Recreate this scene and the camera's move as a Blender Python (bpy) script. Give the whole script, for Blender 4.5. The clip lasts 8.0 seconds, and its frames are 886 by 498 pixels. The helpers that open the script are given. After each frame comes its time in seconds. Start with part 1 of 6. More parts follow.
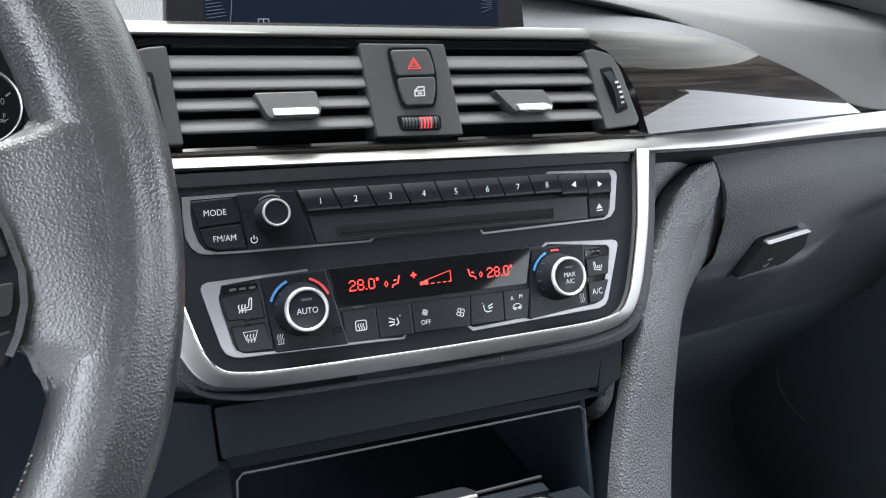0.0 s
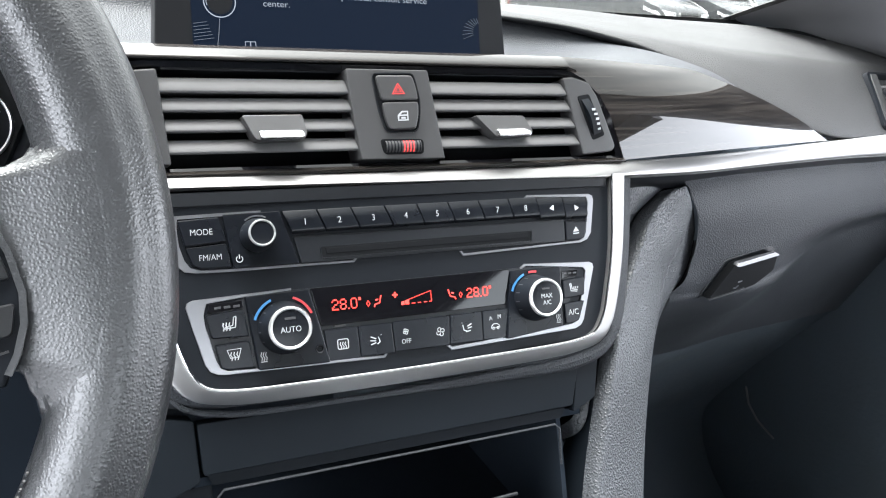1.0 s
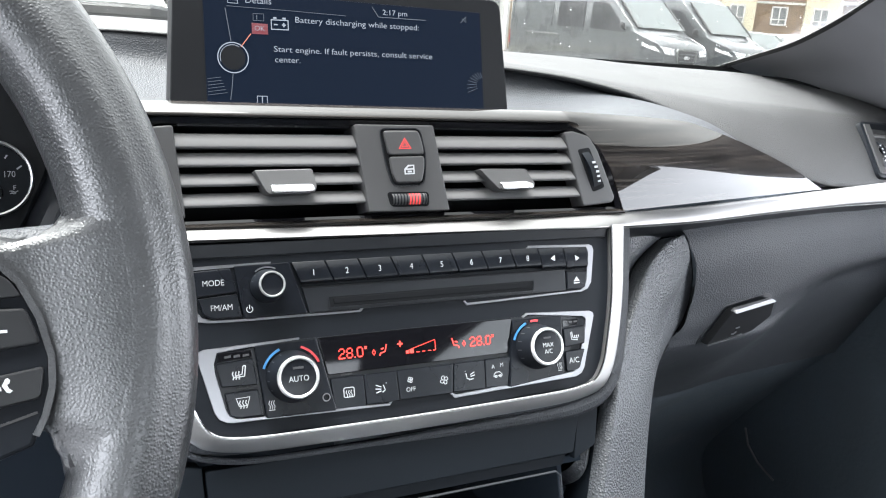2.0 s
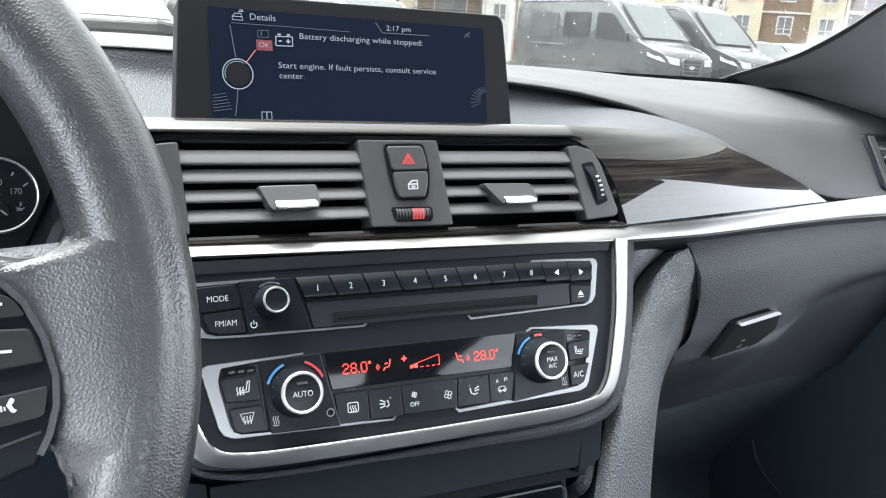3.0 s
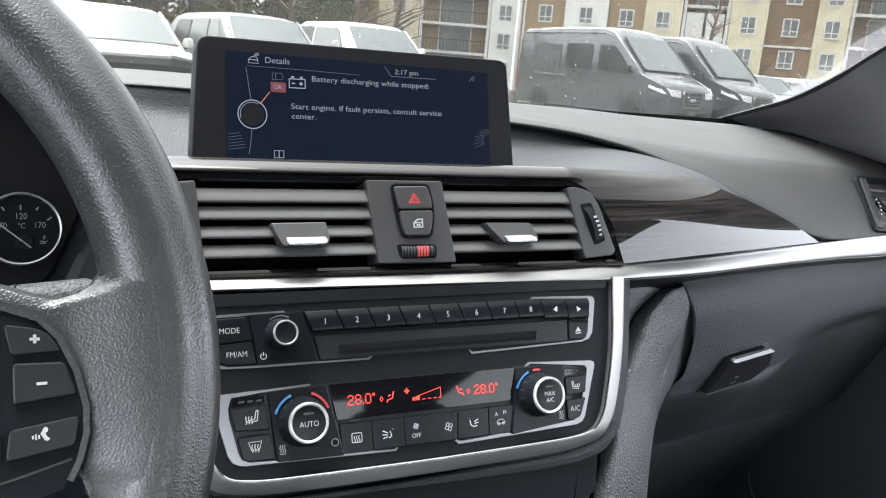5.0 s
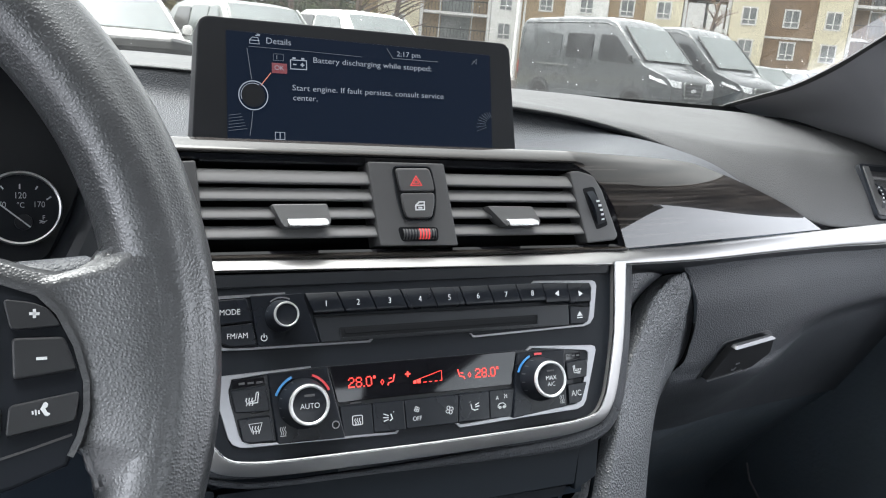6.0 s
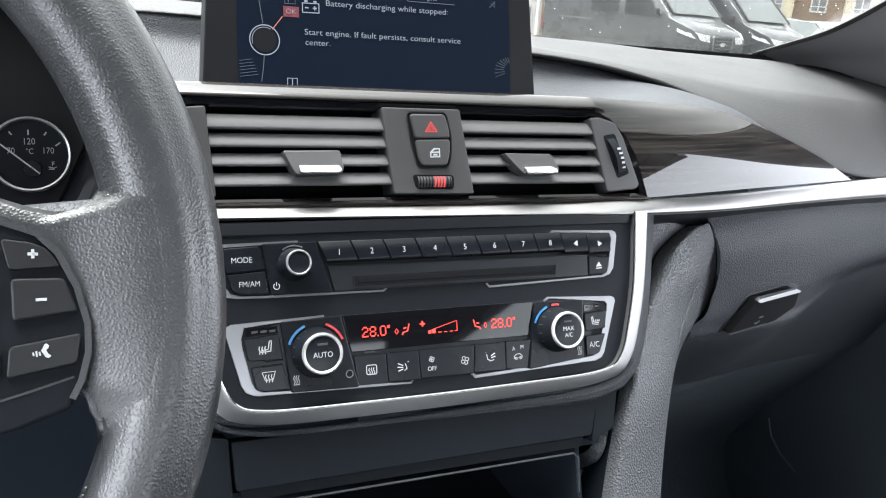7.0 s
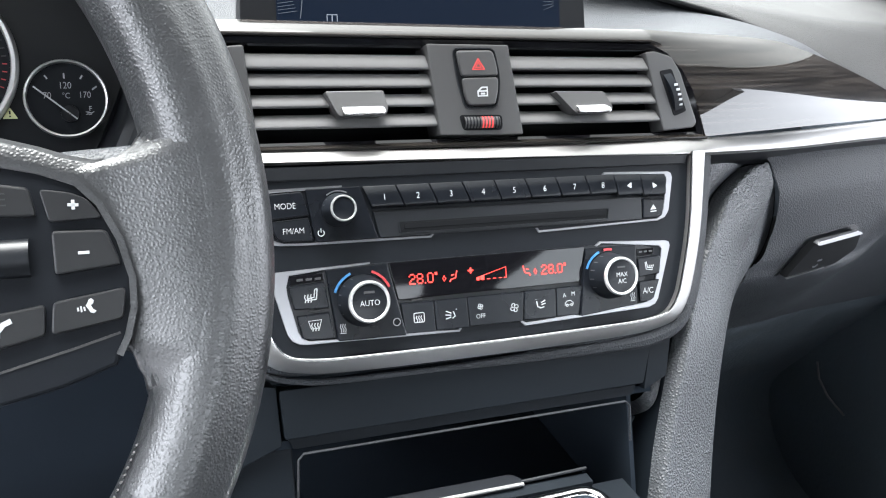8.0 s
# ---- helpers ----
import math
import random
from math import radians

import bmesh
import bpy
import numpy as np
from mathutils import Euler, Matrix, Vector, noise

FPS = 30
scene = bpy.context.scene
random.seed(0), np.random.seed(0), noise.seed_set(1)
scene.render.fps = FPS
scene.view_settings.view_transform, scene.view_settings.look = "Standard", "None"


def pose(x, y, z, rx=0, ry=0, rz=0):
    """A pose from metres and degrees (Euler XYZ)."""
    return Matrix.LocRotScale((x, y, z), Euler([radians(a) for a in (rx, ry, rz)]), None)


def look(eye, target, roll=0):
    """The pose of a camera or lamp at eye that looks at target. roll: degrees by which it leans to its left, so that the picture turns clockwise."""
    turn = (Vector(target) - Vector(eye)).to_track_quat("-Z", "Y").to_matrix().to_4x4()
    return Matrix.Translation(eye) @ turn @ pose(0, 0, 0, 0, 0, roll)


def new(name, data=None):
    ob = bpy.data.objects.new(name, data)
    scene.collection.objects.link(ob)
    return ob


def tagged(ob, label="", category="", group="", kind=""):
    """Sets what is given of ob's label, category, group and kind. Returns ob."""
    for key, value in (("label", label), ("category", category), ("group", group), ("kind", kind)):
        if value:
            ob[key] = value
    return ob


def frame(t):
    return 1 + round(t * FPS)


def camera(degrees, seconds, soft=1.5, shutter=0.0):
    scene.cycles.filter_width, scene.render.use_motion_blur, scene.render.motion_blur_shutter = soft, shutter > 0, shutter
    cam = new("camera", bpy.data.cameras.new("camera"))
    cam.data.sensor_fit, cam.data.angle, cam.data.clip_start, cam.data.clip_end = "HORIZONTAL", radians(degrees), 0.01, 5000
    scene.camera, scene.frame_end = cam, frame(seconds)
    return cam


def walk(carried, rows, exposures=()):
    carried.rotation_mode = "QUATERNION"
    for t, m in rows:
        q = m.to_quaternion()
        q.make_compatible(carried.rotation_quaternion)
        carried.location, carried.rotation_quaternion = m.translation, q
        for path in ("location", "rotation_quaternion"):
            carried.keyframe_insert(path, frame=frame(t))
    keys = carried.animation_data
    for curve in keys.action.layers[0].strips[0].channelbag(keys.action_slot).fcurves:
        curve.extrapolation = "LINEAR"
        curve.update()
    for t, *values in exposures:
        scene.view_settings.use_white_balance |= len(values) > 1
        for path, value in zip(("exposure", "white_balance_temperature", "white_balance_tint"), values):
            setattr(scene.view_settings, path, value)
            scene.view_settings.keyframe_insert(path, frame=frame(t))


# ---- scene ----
# ---------------------------------------------------------------- camera
cam = camera(58.57, 8.0, soft=1.1)
# seconds, eye x y z, yaw to the left, pitch up, roll
ROWS = [
    (0.0, 0.0013, -0.0162, 1.0223, -24.189, -18.824, 2.456),
    (0.5, -0.0067, -0.0204, 1.0225, -25.452, -18.678, 3.165),
    (1.0, -0.0067, -0.0238, 1.0299, -26.037, -17.684, 3.725),
    (1.5, -0.0149, -0.0300, 1.0425, -26.277, -16.201, 4.212),
    (3.0, -0.0136, -0.0317, 1.0487, -25.415, -14.684, 3.805),
    (3.5, -0.0132, -0.0393, 1.0566, -25.295, -14.097, 3.742),
    (4.0, -0.0162, -0.0406, 1.0565, -25.177, -13.391, 3.924),
    (4.5, -0.0229, -0.0479, 1.0608, -25.163, -12.785, 4.363),
    (6.0, -0.0246, -0.0456, 1.0548, -25.375, -13.462, 5.049),
    (6.5, -0.0205, -0.0389, 1.0501, -24.941, -14.880, 4.953),
    (7.0, -0.0156, -0.0397, 1.0464, -23.922, -16.648, 4.716),
    (7.5, -0.0146, -0.0188, 1.0396, -22.437, -19.081, 4.130),
    (8.0, -0.0164, -0.0196, 1.0425, -21.583, -21.115, 3.587),
]


def eye_pose(x, y, z, yaw, pitch, roll):
    a, b = radians(yaw), radians(pitch)
    ahead = Vector((-math.sin(a) * math.cos(b), math.cos(a) * math.cos(b), math.sin(b)))
    return look((x, y, z), Vector((x, y, z)) + ahead, roll)


STOPS = [(0.0, 3.0), (0.5, 3.35), (1.5, 3.35), (3.0, 3.2), (3.5, 3.0), (4.5, 2.75), (6.0, 2.8), (6.5, 2.87), (7.0, 3.05), (7.5, 3.2), (8.0, 3.35)]
walk(cam, [(t, eye_pose(*p)) for t, *p in ROWS], [(t, v + 1.05, 6050, 10) for t, v in STOPS])

# ---------------------------------------------------------------- daylight, overcast
world = bpy.data.worlds.new("overcast_sky")
scene.world = world
world.use_nodes = True
wn, wl = world.node_tree.nodes, world.node_tree.links
wn.clear()
sky = wn.new("ShaderNodeTexSky")
sky.sky_type, sky.sun_disc = "NISHITA", False
sky.sun_elevation, sky.sun_rotation = radians(64), radians(-32)
sky.air_density, sky.dust_density, sky.ozone_density = 1.0, 6.0, 1.0
grey = wn.new("ShaderNodeHueSaturation")
grey.inputs["Saturation"].default_value = 0.05
back = wn.new("ShaderNodeBackground")
back.inputs["Strength"].default_value = 0.15
wout = wn.new("ShaderNodeOutputWorld")
wl.new(sky.outputs[0], grey.inputs["Color"])
wl.new(grey.outputs[0], back.inputs["Color"])
wl.new(back.outputs[0], wout.inputs["Surface"])
sun = new("sun", bpy.data.lights.new("sun", "SUN"))
sun.data.energy, sun.data.angle, sun.data.color = 1.2, radians(40), (1.0, 0.97, 0.93)
sun.matrix_world = look((-3, 2.5, 20), (0, 0, 0))


# ---------------------------------------------------------------- materials
def surface(name, col, rough=0.5, metal=0.0, grain=0.0, depth=0.0, leather=False, blotch=0.12, spread=14.0, coat=0.0, ior=1.5, scratch=0.0):
    """A procedural surface: blotches and fine grain at real size; grain is the size of one grain in metres, depth its relief."""
    m = bpy.data.materials.new(name)
    m.use_nodes = True
    n, l = m.node_tree.nodes, m.node_tree.links
    b = n["Principled BSDF"]
    b.inputs["Metallic"].default_value, b.inputs["IOR"].default_value = metal, ior
    b.inputs["Coat Weight"].default_value, b.inputs["Coat Roughness"].default_value = coat, 0.02
    tc = n.new("ShaderNodeTexCoord")
    big = n.new("ShaderNodeTexNoise")
    big.inputs["Scale"].default_value, big.inputs["Detail"].default_value = spread, 5
    l.new(tc.outputs["Object"], big.inputs["Vector"])
    ramp = n.new("ShaderNodeMapRange")
    ramp.inputs["From Min"].default_value, ramp.inputs["From Max"].default_value = 0.3, 0.7
    ramp.inputs["To Min"].default_value, ramp.inputs["To Max"].default_value = 1 - blotch, 1 + blotch
    l.new(big.outputs["Fac"], ramp.inputs["Value"])
    tint = n.new("ShaderNodeMix")
    tint.data_type, tint.blend_type = "RGBA", "MULTIPLY"
    tint.inputs["Factor"].default_value = 1
    tint.inputs["A"].default_value = (*col, 1)
    l.new(ramp.outputs[0], tint.inputs["B"])
    l.new(tint.outputs["Result"], b.inputs["Base Color"])
    rr = n.new("ShaderNodeMath")
    rr.operation = "MULTIPLY"
    rr.inputs[1].default_value = rough
    l.new(ramp.outputs[0], rr.inputs[0])
    l.new(rr.outputs[0], b.inputs["Roughness"])
    if grain:
        fine = n.new("ShaderNodeTexNoise")
        fine.inputs["Scale"].default_value, fine.inputs["Detail"].default_value = (0.8 if leather else 0.5) / grain, 3
        l.new(tc.outputs["Object"], fine.inputs["Vector"])
        height = fine.outputs["Fac"]
        if leather:
            warp = n.new("ShaderNodeVectorMath")
            warp.operation = "MULTIPLY_ADD"
            warp.inputs[1].default_value = (grain * 0.6,) * 3
            l.new(fine.outputs["Color"], warp.inputs[0])
            l.new(tc.outputs["Object"], warp.inputs[2])
            cell = n.new("ShaderNodeTexVoronoi")
            cell.feature = "SMOOTH_F1"
            cell.inputs["Smoothness"].default_value = 0.2
            cell.inputs["Scale"].default_value = 1 / grain
            l.new(warp.outputs[0], cell.inputs["Vector"])
            crease = n.new("ShaderNodeMapRange")
            crease.inputs["From Min"].default_value, crease.inputs["From Max"].default_value = 0.65, 0.05
            l.new(cell.outputs["Distance"], crease.inputs["Value"])
            add = n.new("ShaderNodeMath")
            add.operation = "MULTIPLY_ADD"
            add.inputs[1].default_value = 0.25
            l.new(fine.outputs["Fac"], add.inputs[0])
            l.new(crease.outputs[0], add.inputs[2])
            height = add.outputs[0]
        bump = n.new("ShaderNodeBump")
        bump.inputs["Distance"].default_value = depth
        l.new(height, bump.inputs["Height"])
        l.new(bump.outputs[0], b.inputs["Normal"])
    if scratch:
        b.inputs["Anisotropic"].default_value = scratch
    return m


def glow(name, col, strength, base=(0.02, 0.02, 0.02)):
    m = bpy.data.materials.new(name)
    m.use_nodes = True
    b = m.node_tree.nodes["Principled BSDF"]
    b.inputs["Base Color"].default_value = (*base, 1)
    b.inputs["Emission Color"].default_value = (*col, 1)
    b.inputs["Emission Strength"].default_value = strength
    b.inputs["Roughness"].default_value = 0.5
    return m


def clear(name, tint=(1, 1, 1), film=0.0):
    """Clear pane: straight view through, gloss by Fresnel, and a thin film of dust."""
    m = bpy.data.materials.new(name)
    m.use_nodes = True
    n, l = m.node_tree.nodes, m.node_tree.links
    n.remove(n["Principled BSDF"])
    see, shine, face = n.new("ShaderNodeBsdfTransparent"), n.new("ShaderNodeBsdfGlossy"), n.new("ShaderNodeLayerWeight")
    power, fres = n.new("ShaderNodeMath"), n.new("ShaderNodeMath")
    power.operation, fres.operation, fres.use_clamp = "POWER", "MULTIPLY_ADD", True
    power.inputs[1].default_value, fres.inputs[1].default_value, fres.inputs[2].default_value = 5.0, 0.9, 0.03
    l.new(face.outputs["Facing"], power.inputs[0]), l.new(power.outputs[0], fres.inputs[0])
    see.inputs["Color"].default_value = (*tint, 1)
    shine.inputs["Roughness"].default_value = 0.01
    dust, both, mix = n.new("ShaderNodeBsdfTranslucent"), n.new("ShaderNodeMixShader"), n.new("ShaderNodeMixShader")
    dust.inputs["Color"].default_value = (0.75, 0.75, 0.74, 1)
    tc, sp, rg = n.new("ShaderNodeTexCoord"), n.new("ShaderNodeTexNoise"), n.new("ShaderNodeMapRange")
    sp.inputs["Scale"].default_value, sp.inputs["Detail"].default_value = 40, 6
    rg.inputs["To Min"].default_value, rg.inputs["To Max"].default_value = film * 0.75, film * 1.25
    l.new(tc.outputs["Object"], sp.inputs["Vector"]), l.new(sp.outputs["Fac"], rg.inputs["Value"])
    l.new(rg.outputs[0], both.inputs["Fac"]), l.new(see.outputs[0], both.inputs[1]), l.new(dust.outputs[0], both.inputs[2])
    l.new(fres.outputs[0], mix.inputs["Fac"]), l.new(both.outputs[0], mix.inputs[1]), l.new(shine.outputs[0], mix.inputs[2])
    l.new(mix.outputs[0], n["Material Output"].inputs["Surface"])
    return m


DASH = surface("dash_soft_plastic", (0.036, 0.0385, 0.043), 0.52, ior=1.35, grain=0.0015, depth=0.0003, leather=True, blotch=0.10)
DASH_TOP = surface("dash_top_plastic", (0.035, 0.035, 0.0355), 0.52, ior=1.42, grain=0.0014, depth=0.0003, leather=True, blotch=0.08)
LEATHER = surface("wheel_leather", (0.026, 0.027, 0.029), 0.33, ior=1.8, grain=0.0011, depth=0.00010, leather=True, blotch=0.16, spread=30)
BOLSTER = surface("bolster_leatherette", (0.054, 0.0575, 0.0625), 0.42, grain=0.0018, depth=0.0005, leather=True, blotch=0.12)
MATT_BLACK = surface("matt_black_plastic", (0.0056, 0.0070, 0.0096), 0.50, ior=1.27, grain=0.0004, depth=0.00003, blotch=0.08)
SATIN_BLACK = surface("satin_black_plastic", (0.0080, 0.0090, 0.0110), 0.32, ior=1.42, grain=0.0005, depth=0.00002, blotch=0.1)
SLAT = surface("vent_slat_plastic", (0.105, 0.103, 0.103), 0.58, ior=1.35, grain=0.0005, depth=0.00003, blotch=0.08)
PLATE = surface("switch_plate_plastic", (0.040, 0.0395, 0.040), 0.42, grain=0.0005, depth=0.00003, blotch=0.08)
PALE_YELLOW = surface("pale_yellow_sign", (0.55, 0.56, 0.30), 0.5, blotch=0.05)
BUTTON = surface("button_plastic", (0.0045, 0.0054, 0.0074), 0.27, ior=1.36, grain=0.0004, depth=0.00001, blotch=0.12)
POD_BUTTON = surface("wheel_button_plastic", (0.013, 0.0135, 0.0145), 0.34, ior=1.45, grain=0.0004, depth=0.00001, blotch=0.12)
GLOSS = surface("gloss_black_glass", (0.004, 0.004, 0.005), 0.06, blotch=0.05)
WINDOW_GLOSS = surface("coated_display_glass", (0.004, 0.004, 0.005), 0.04, ior=1.38, blotch=0.03)
# copy of the satin silver, base lowered to match the strip's brightness
STRIP = surface("strip_satin_silver", (0.295, 0.29, 0.284), 0.38, metal=0.9, grain=0.0004, depth=0.00002, blotch=0.06)
SILVER = surface("satin_silver_trim", (0.34, 0.335, 0.33), 0.33, metal=0.9, grain=0.0004, depth=0.00002, blotch=0.06)
CHROME = surface("bright_chrome", (0.80, 0.80, 0.80), 0.10, metal=1.0, blotch=0.04)
RING = surface("satin_bright_ring", (0.58, 0.58, 0.57), 0.34, metal=0.8, blotch=0.04)
POCKET = surface("pocket_silver", (0.27, 0.27, 0.28), 0.30, metal=0.9, blotch=0.08)
# near-black stands in for the shade inside recesses, slots and gaps
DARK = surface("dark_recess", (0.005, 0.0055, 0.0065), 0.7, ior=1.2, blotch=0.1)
CARPET = surface("dark_carpet", (0.042, 0.053, 0.064), 0.9, grain=0.003, depth=0.0008, blotch=0.2)
HEADLINER = surface("anthracite_headliner", (0.06, 0.06, 0.062), 0.9, grain=0.002, depth=0.0005, blotch=0.06)
PILLAR = surface("pillar_plastic", (0.135, 0.135, 0.145), 0.6, grain=0.0012, depth=0.00012, leather=True, blotch=0.08)
PRINT = surface("white_print", (0.40, 0.41, 0.42), 0.5, blotch=0.05)
PRINT_DIM = surface("grey_print", (0.035, 0.035, 0.037), 0.5, blotch=0.05)
RED = surface("red_paint", (0.42, 0.035, 0.04), 0.45, blotch=0.05)
BLUE = surface("blue_paint", (0.05, 0.19, 0.42), 0.45, blotch=0.05)
RED_LED = glow("red_segments", (1.0, 0.035, 0.02), 0.20)
RED_MARK = glow("red_backlight", (1.0, 0.08, 0.07), 0.060, (0.3, 0.02, 0.02))
TEXT = glow("screen_text", (0.50, 0.55, 0.62), 0.044)
TEXT_DIM = glow("screen_lines", (0.42, 0.48, 0.58), 0.014)
OK_RED = glow("screen_red", (0.55, 0.03, 0.06), 0.022)
ORANGE = glow("screen_orange", (0.8, 0.25, 0.15), 0.06)
BEZEL = surface("display_bezel_plastic", (0.009, 0.0095, 0.011), 0.5, ior=1.24, grain=0.0005, depth=0.00002, blotch=0.08)
LID = surface("lid_black_plastic", (0.0050, 0.0070, 0.0095), 0.55, ior=1.22, grain=0.0006, depth=0.00004, blotch=0.12)
# black lifted towards blue; puts haze into the colour of deep recesses
VOID = surface("unlit_black_plastic", (0.016, 0.021, 0.028), 0.9, ior=1.15, blotch=0.1)
RUBBER = surface("black_rubber", (0.012, 0.012, 0.012), 0.7, blotch=0.15)
GLASS = clear("window_glass", (0.96, 0.975, 0.97))
# tint deeper than real glass; holds down the bright outside
SCREEN_GLASS = clear("dusty_windscreen_glass", (0.62, 0.62, 0.60), 0.008)
# added tint, no real ply: dims the outside against the cabin
VIEW_DIMMER = clear("view_dimming_tint", (0.445, 0.445, 0.423), 0.0)


def wood_veneer():
    """Dark fineline veneer under a thick clear lacquer."""
    m = surface("dark_lacquered_wood", (0.03, 0.026, 0.023), 0.35, coat=1.0, ior=1.12)
    n, l = m.node_tree.nodes, m.node_tree.links
    b = n["Principled BSDF"]
    b.inputs["Coat IOR"].default_value = 1.52
    b.inputs["Coat Roughness"].default_value = 0.015
    tc = n.new("ShaderNodeTexCoord")
    st = n.new("ShaderNodeMapping")
    st.inputs["Scale"].default_value = (3, 60, 520)
    st.inputs["Rotation"].default_value = (0, radians(-8), 0)
    no = n.new("ShaderNodeTexNoise")
    no.inputs["Scale"].default_value, no.inputs["Detail"].default_value = 1.0, 6
    cr = n.new("ShaderNodeValToRGB")
    cr.color_ramp.elements[0].color, cr.color_ramp.elements[0].position = (0.003, 0.0026, 0.0024, 1), 0.38
    cr.color_ramp.elements[1].color, cr.color_ramp.elements[1].position = (0.018, 0.0155, 0.0138, 1), 0.64
    l.new(tc.outputs["Object"], st.inputs["Vector"])
    l.new(st.outputs[0], no.inputs["Vector"])
    l.new(no.outputs["Fac"], cr.inputs["Fac"])
    l.new(cr.outputs[0], b.inputs["Base Color"])
    return m


WOOD = wood_veneer()


def screen_material():
    """Dark blue glow of the display behind its glass, brighter towards the middle."""
    m = glow("screen_blue", (0.010, 0.024, 0.052), 0.028, (0.004, 0.004, 0.005))
    b = m.node_tree.nodes["Principled BSDF"]
    b.inputs["Roughness"].default_value = 0.3
    b.inputs["IOR"].default_value = 1.16
    return m


SCREEN = screen_material()


# ---------------------------------------------------------------- mesh tools
def smooth(points, count):
    """count points along a Catmull-Rom curve through the given ones."""
    p = [Vector(v) for v in points]
    p = [2 * p[0] - p[1], *p, 2 * p[-1] - p[-2]]
    out = []
    for i in range(count):
        s = i / (count - 1) * (len(p) - 3)
        k = min(int(s), len(p) - 4)
        f = s - k
        a, b, c, d = p[k:k + 4]
        out.append(0.5 * (2 * b + (c - a) * f + (2 * a - 5 * b + 4 * c - d) * f * f + (3 * b - 3 * c + d - a) * f ** 3))
    return out


def area2(poly):
    return sum(a[0] * b[1] - b[0] * a[1] for a, b in zip(poly, poly[1:] + poly[:1]))


def rounded(poly, r, k=4):
    """A polygon with its corners rounded; r is one radius or one for each corner."""
    out, n = [], len(poly)
    for i, q in enumerate(poly):
        q = Vector(q[:2])
        a, b = Vector(poly[i - 1][:2]) - q, Vector(poly[(i + 1) % n][:2]) - q
        d = min(r[i] if isinstance(r, (list, tuple)) else r, a.length * 0.49, b.length * 0.49)
        s, e = q + a.normalized() * d, q + b.normalized() * d
        if d < 1e-6:
            out.append(q)
            continue
        for j in range(k + 1):
            f = j / k
            out.append((1 - f) ** 2 * s + 2 * f * (1 - f) * q + f * f * e)
    return out


def rrect(u0, v0, u1, v1, r, k=4):
    return rounded([(u0, v0), (u1, v0), (u1, v1), (u0, v1)], r, k)


def inset(poly, d):
    """The polygon shrunk by d."""
    p = [Vector(v[:2]) for v in poly]
    sg = 1 if area2(p) > 0 else -1
    out, n = [], len(p)
    for i in range(n):
        a, b = p[i] - p[i - 1], p[(i + 1) % n] - p[i]
        if a.length < 1e-9 or b.length < 1e-9:
            out.append(p[i])
            continue
        na, nb = Vector((-a.y, a.x)).normalized(), Vector((-b.y, b.x)).normalized()
        m = na + nb
        m = m / max(m.length_squared / 2, 0.5) if m.length > 1e-6 else na
        out.append(p[i] + sg * d * m)
    return out


def band(rows, closed=False, bm=None, cap0=False, cap1=False):
    """Quads between rows of points; closed joins each row's end to its start."""
    bm = bm or bmesh.new()
    vs = [[bm.verts.new(p) for p in r] for r in rows]
    for r, q in zip(vs, vs[1:]):
        m = len(r)
        for i in range(m if closed else m - 1):
            j = (i + 1) % m
            bm.faces.new((r[i], r[j], q[j], q[i]))
    if cap0:
        bm.faces.new(list(reversed(vs[0])))
    if cap1:
        bm.faces.new(vs[-1])
    return bm


def slab(poly, n0, n1, bev=0.0006, bm=None, lean=None):
    """A plate with that outline from depth n0 up to n1, its upper edge eased; lean(u, v) adds to the upper depth."""
    p = [Vector(v[:2]) for v in poly]
    if area2(p) < 0:
        p.reverse()
    while bev > 0.00005:  # no folded corners
        q = inset(p, bev + 0.00004)
        if all((q[i] - q[i - 1]).dot(p[i] - p[i - 1]) > 0 for i in range(len(p)) if (p[i] - p[i - 1]).length > 1e-9):
            break
        bev *= 0.75
    f = lean or (lambda u, v: 0)
    at = lambda q, n, k: [Vector((v.x, v.y, n + k * f(v.x, v.y))) for v in q]
    rows = [at(p, n0, 0), at(p, n1 - bev, 1), at(inset(p, bev * 0.3), n1 - bev * 0.3, 1), at(inset(p, bev), n1, 1), at(inset(p, bev + 0.00004), n1, 1)]
    return band(rows, True, bm, True, True)


def ribbon(points, w, n0=0.0, n1=0.0002, bm=None, loop=False):
    """A thin raised line through points in the plane."""
    bm = bm or bmesh.new()
    p = [Vector(q[:2]) for q in points]
    m = len(p)
    left, right = [], []
    for i in range(m):
        a = p[i] - p[i - 1] if (i > 0 or loop) else p[1] - p[0]
        b = p[(i + 1) % m] - p[i] if (i < m - 1 or loop) else p[-1] - p[-2]
        t = (a.normalized() + b.normalized())
        t = t.normalized() if t.length > 1e-6 else a.normalized()
        s = Vector((-t.y, t.x)) * w / 2
        left.append(p[i] + s), right.append(p[i] - s)
    rows = [[Vector((q.x, q.y, n0)) for q in left], [Vector((q.x, q.y, n1)) for q in left],
            [Vector((q.x, q.y, n1)) for q in right], [Vector((q.x, q.y, n0)) for q in right]]
    if loop:
        rows = [r + [r[0]] for r in rows]
    return band(list(reversed(rows)), False, bm)


def lathe(profile, seg=40, bm=None, centre=(0, 0), m=None):
    """A turned body about the plane's normal: profile of (radius, depth)."""
    bm = bm or bmesh.new()
    m = m or Matrix.Identity(4)
    rows = [[m @ Vector((centre[0] + r * math.cos(2 * math.pi * i / seg), centre[1] + r * math.sin(2 * math.pi * i / seg), z)) for i in range(seg)] for r, z in profile]
    return band(rows, True, bm, profile[0][0] > 1e-6, profile[-1][0] > 1e-6)


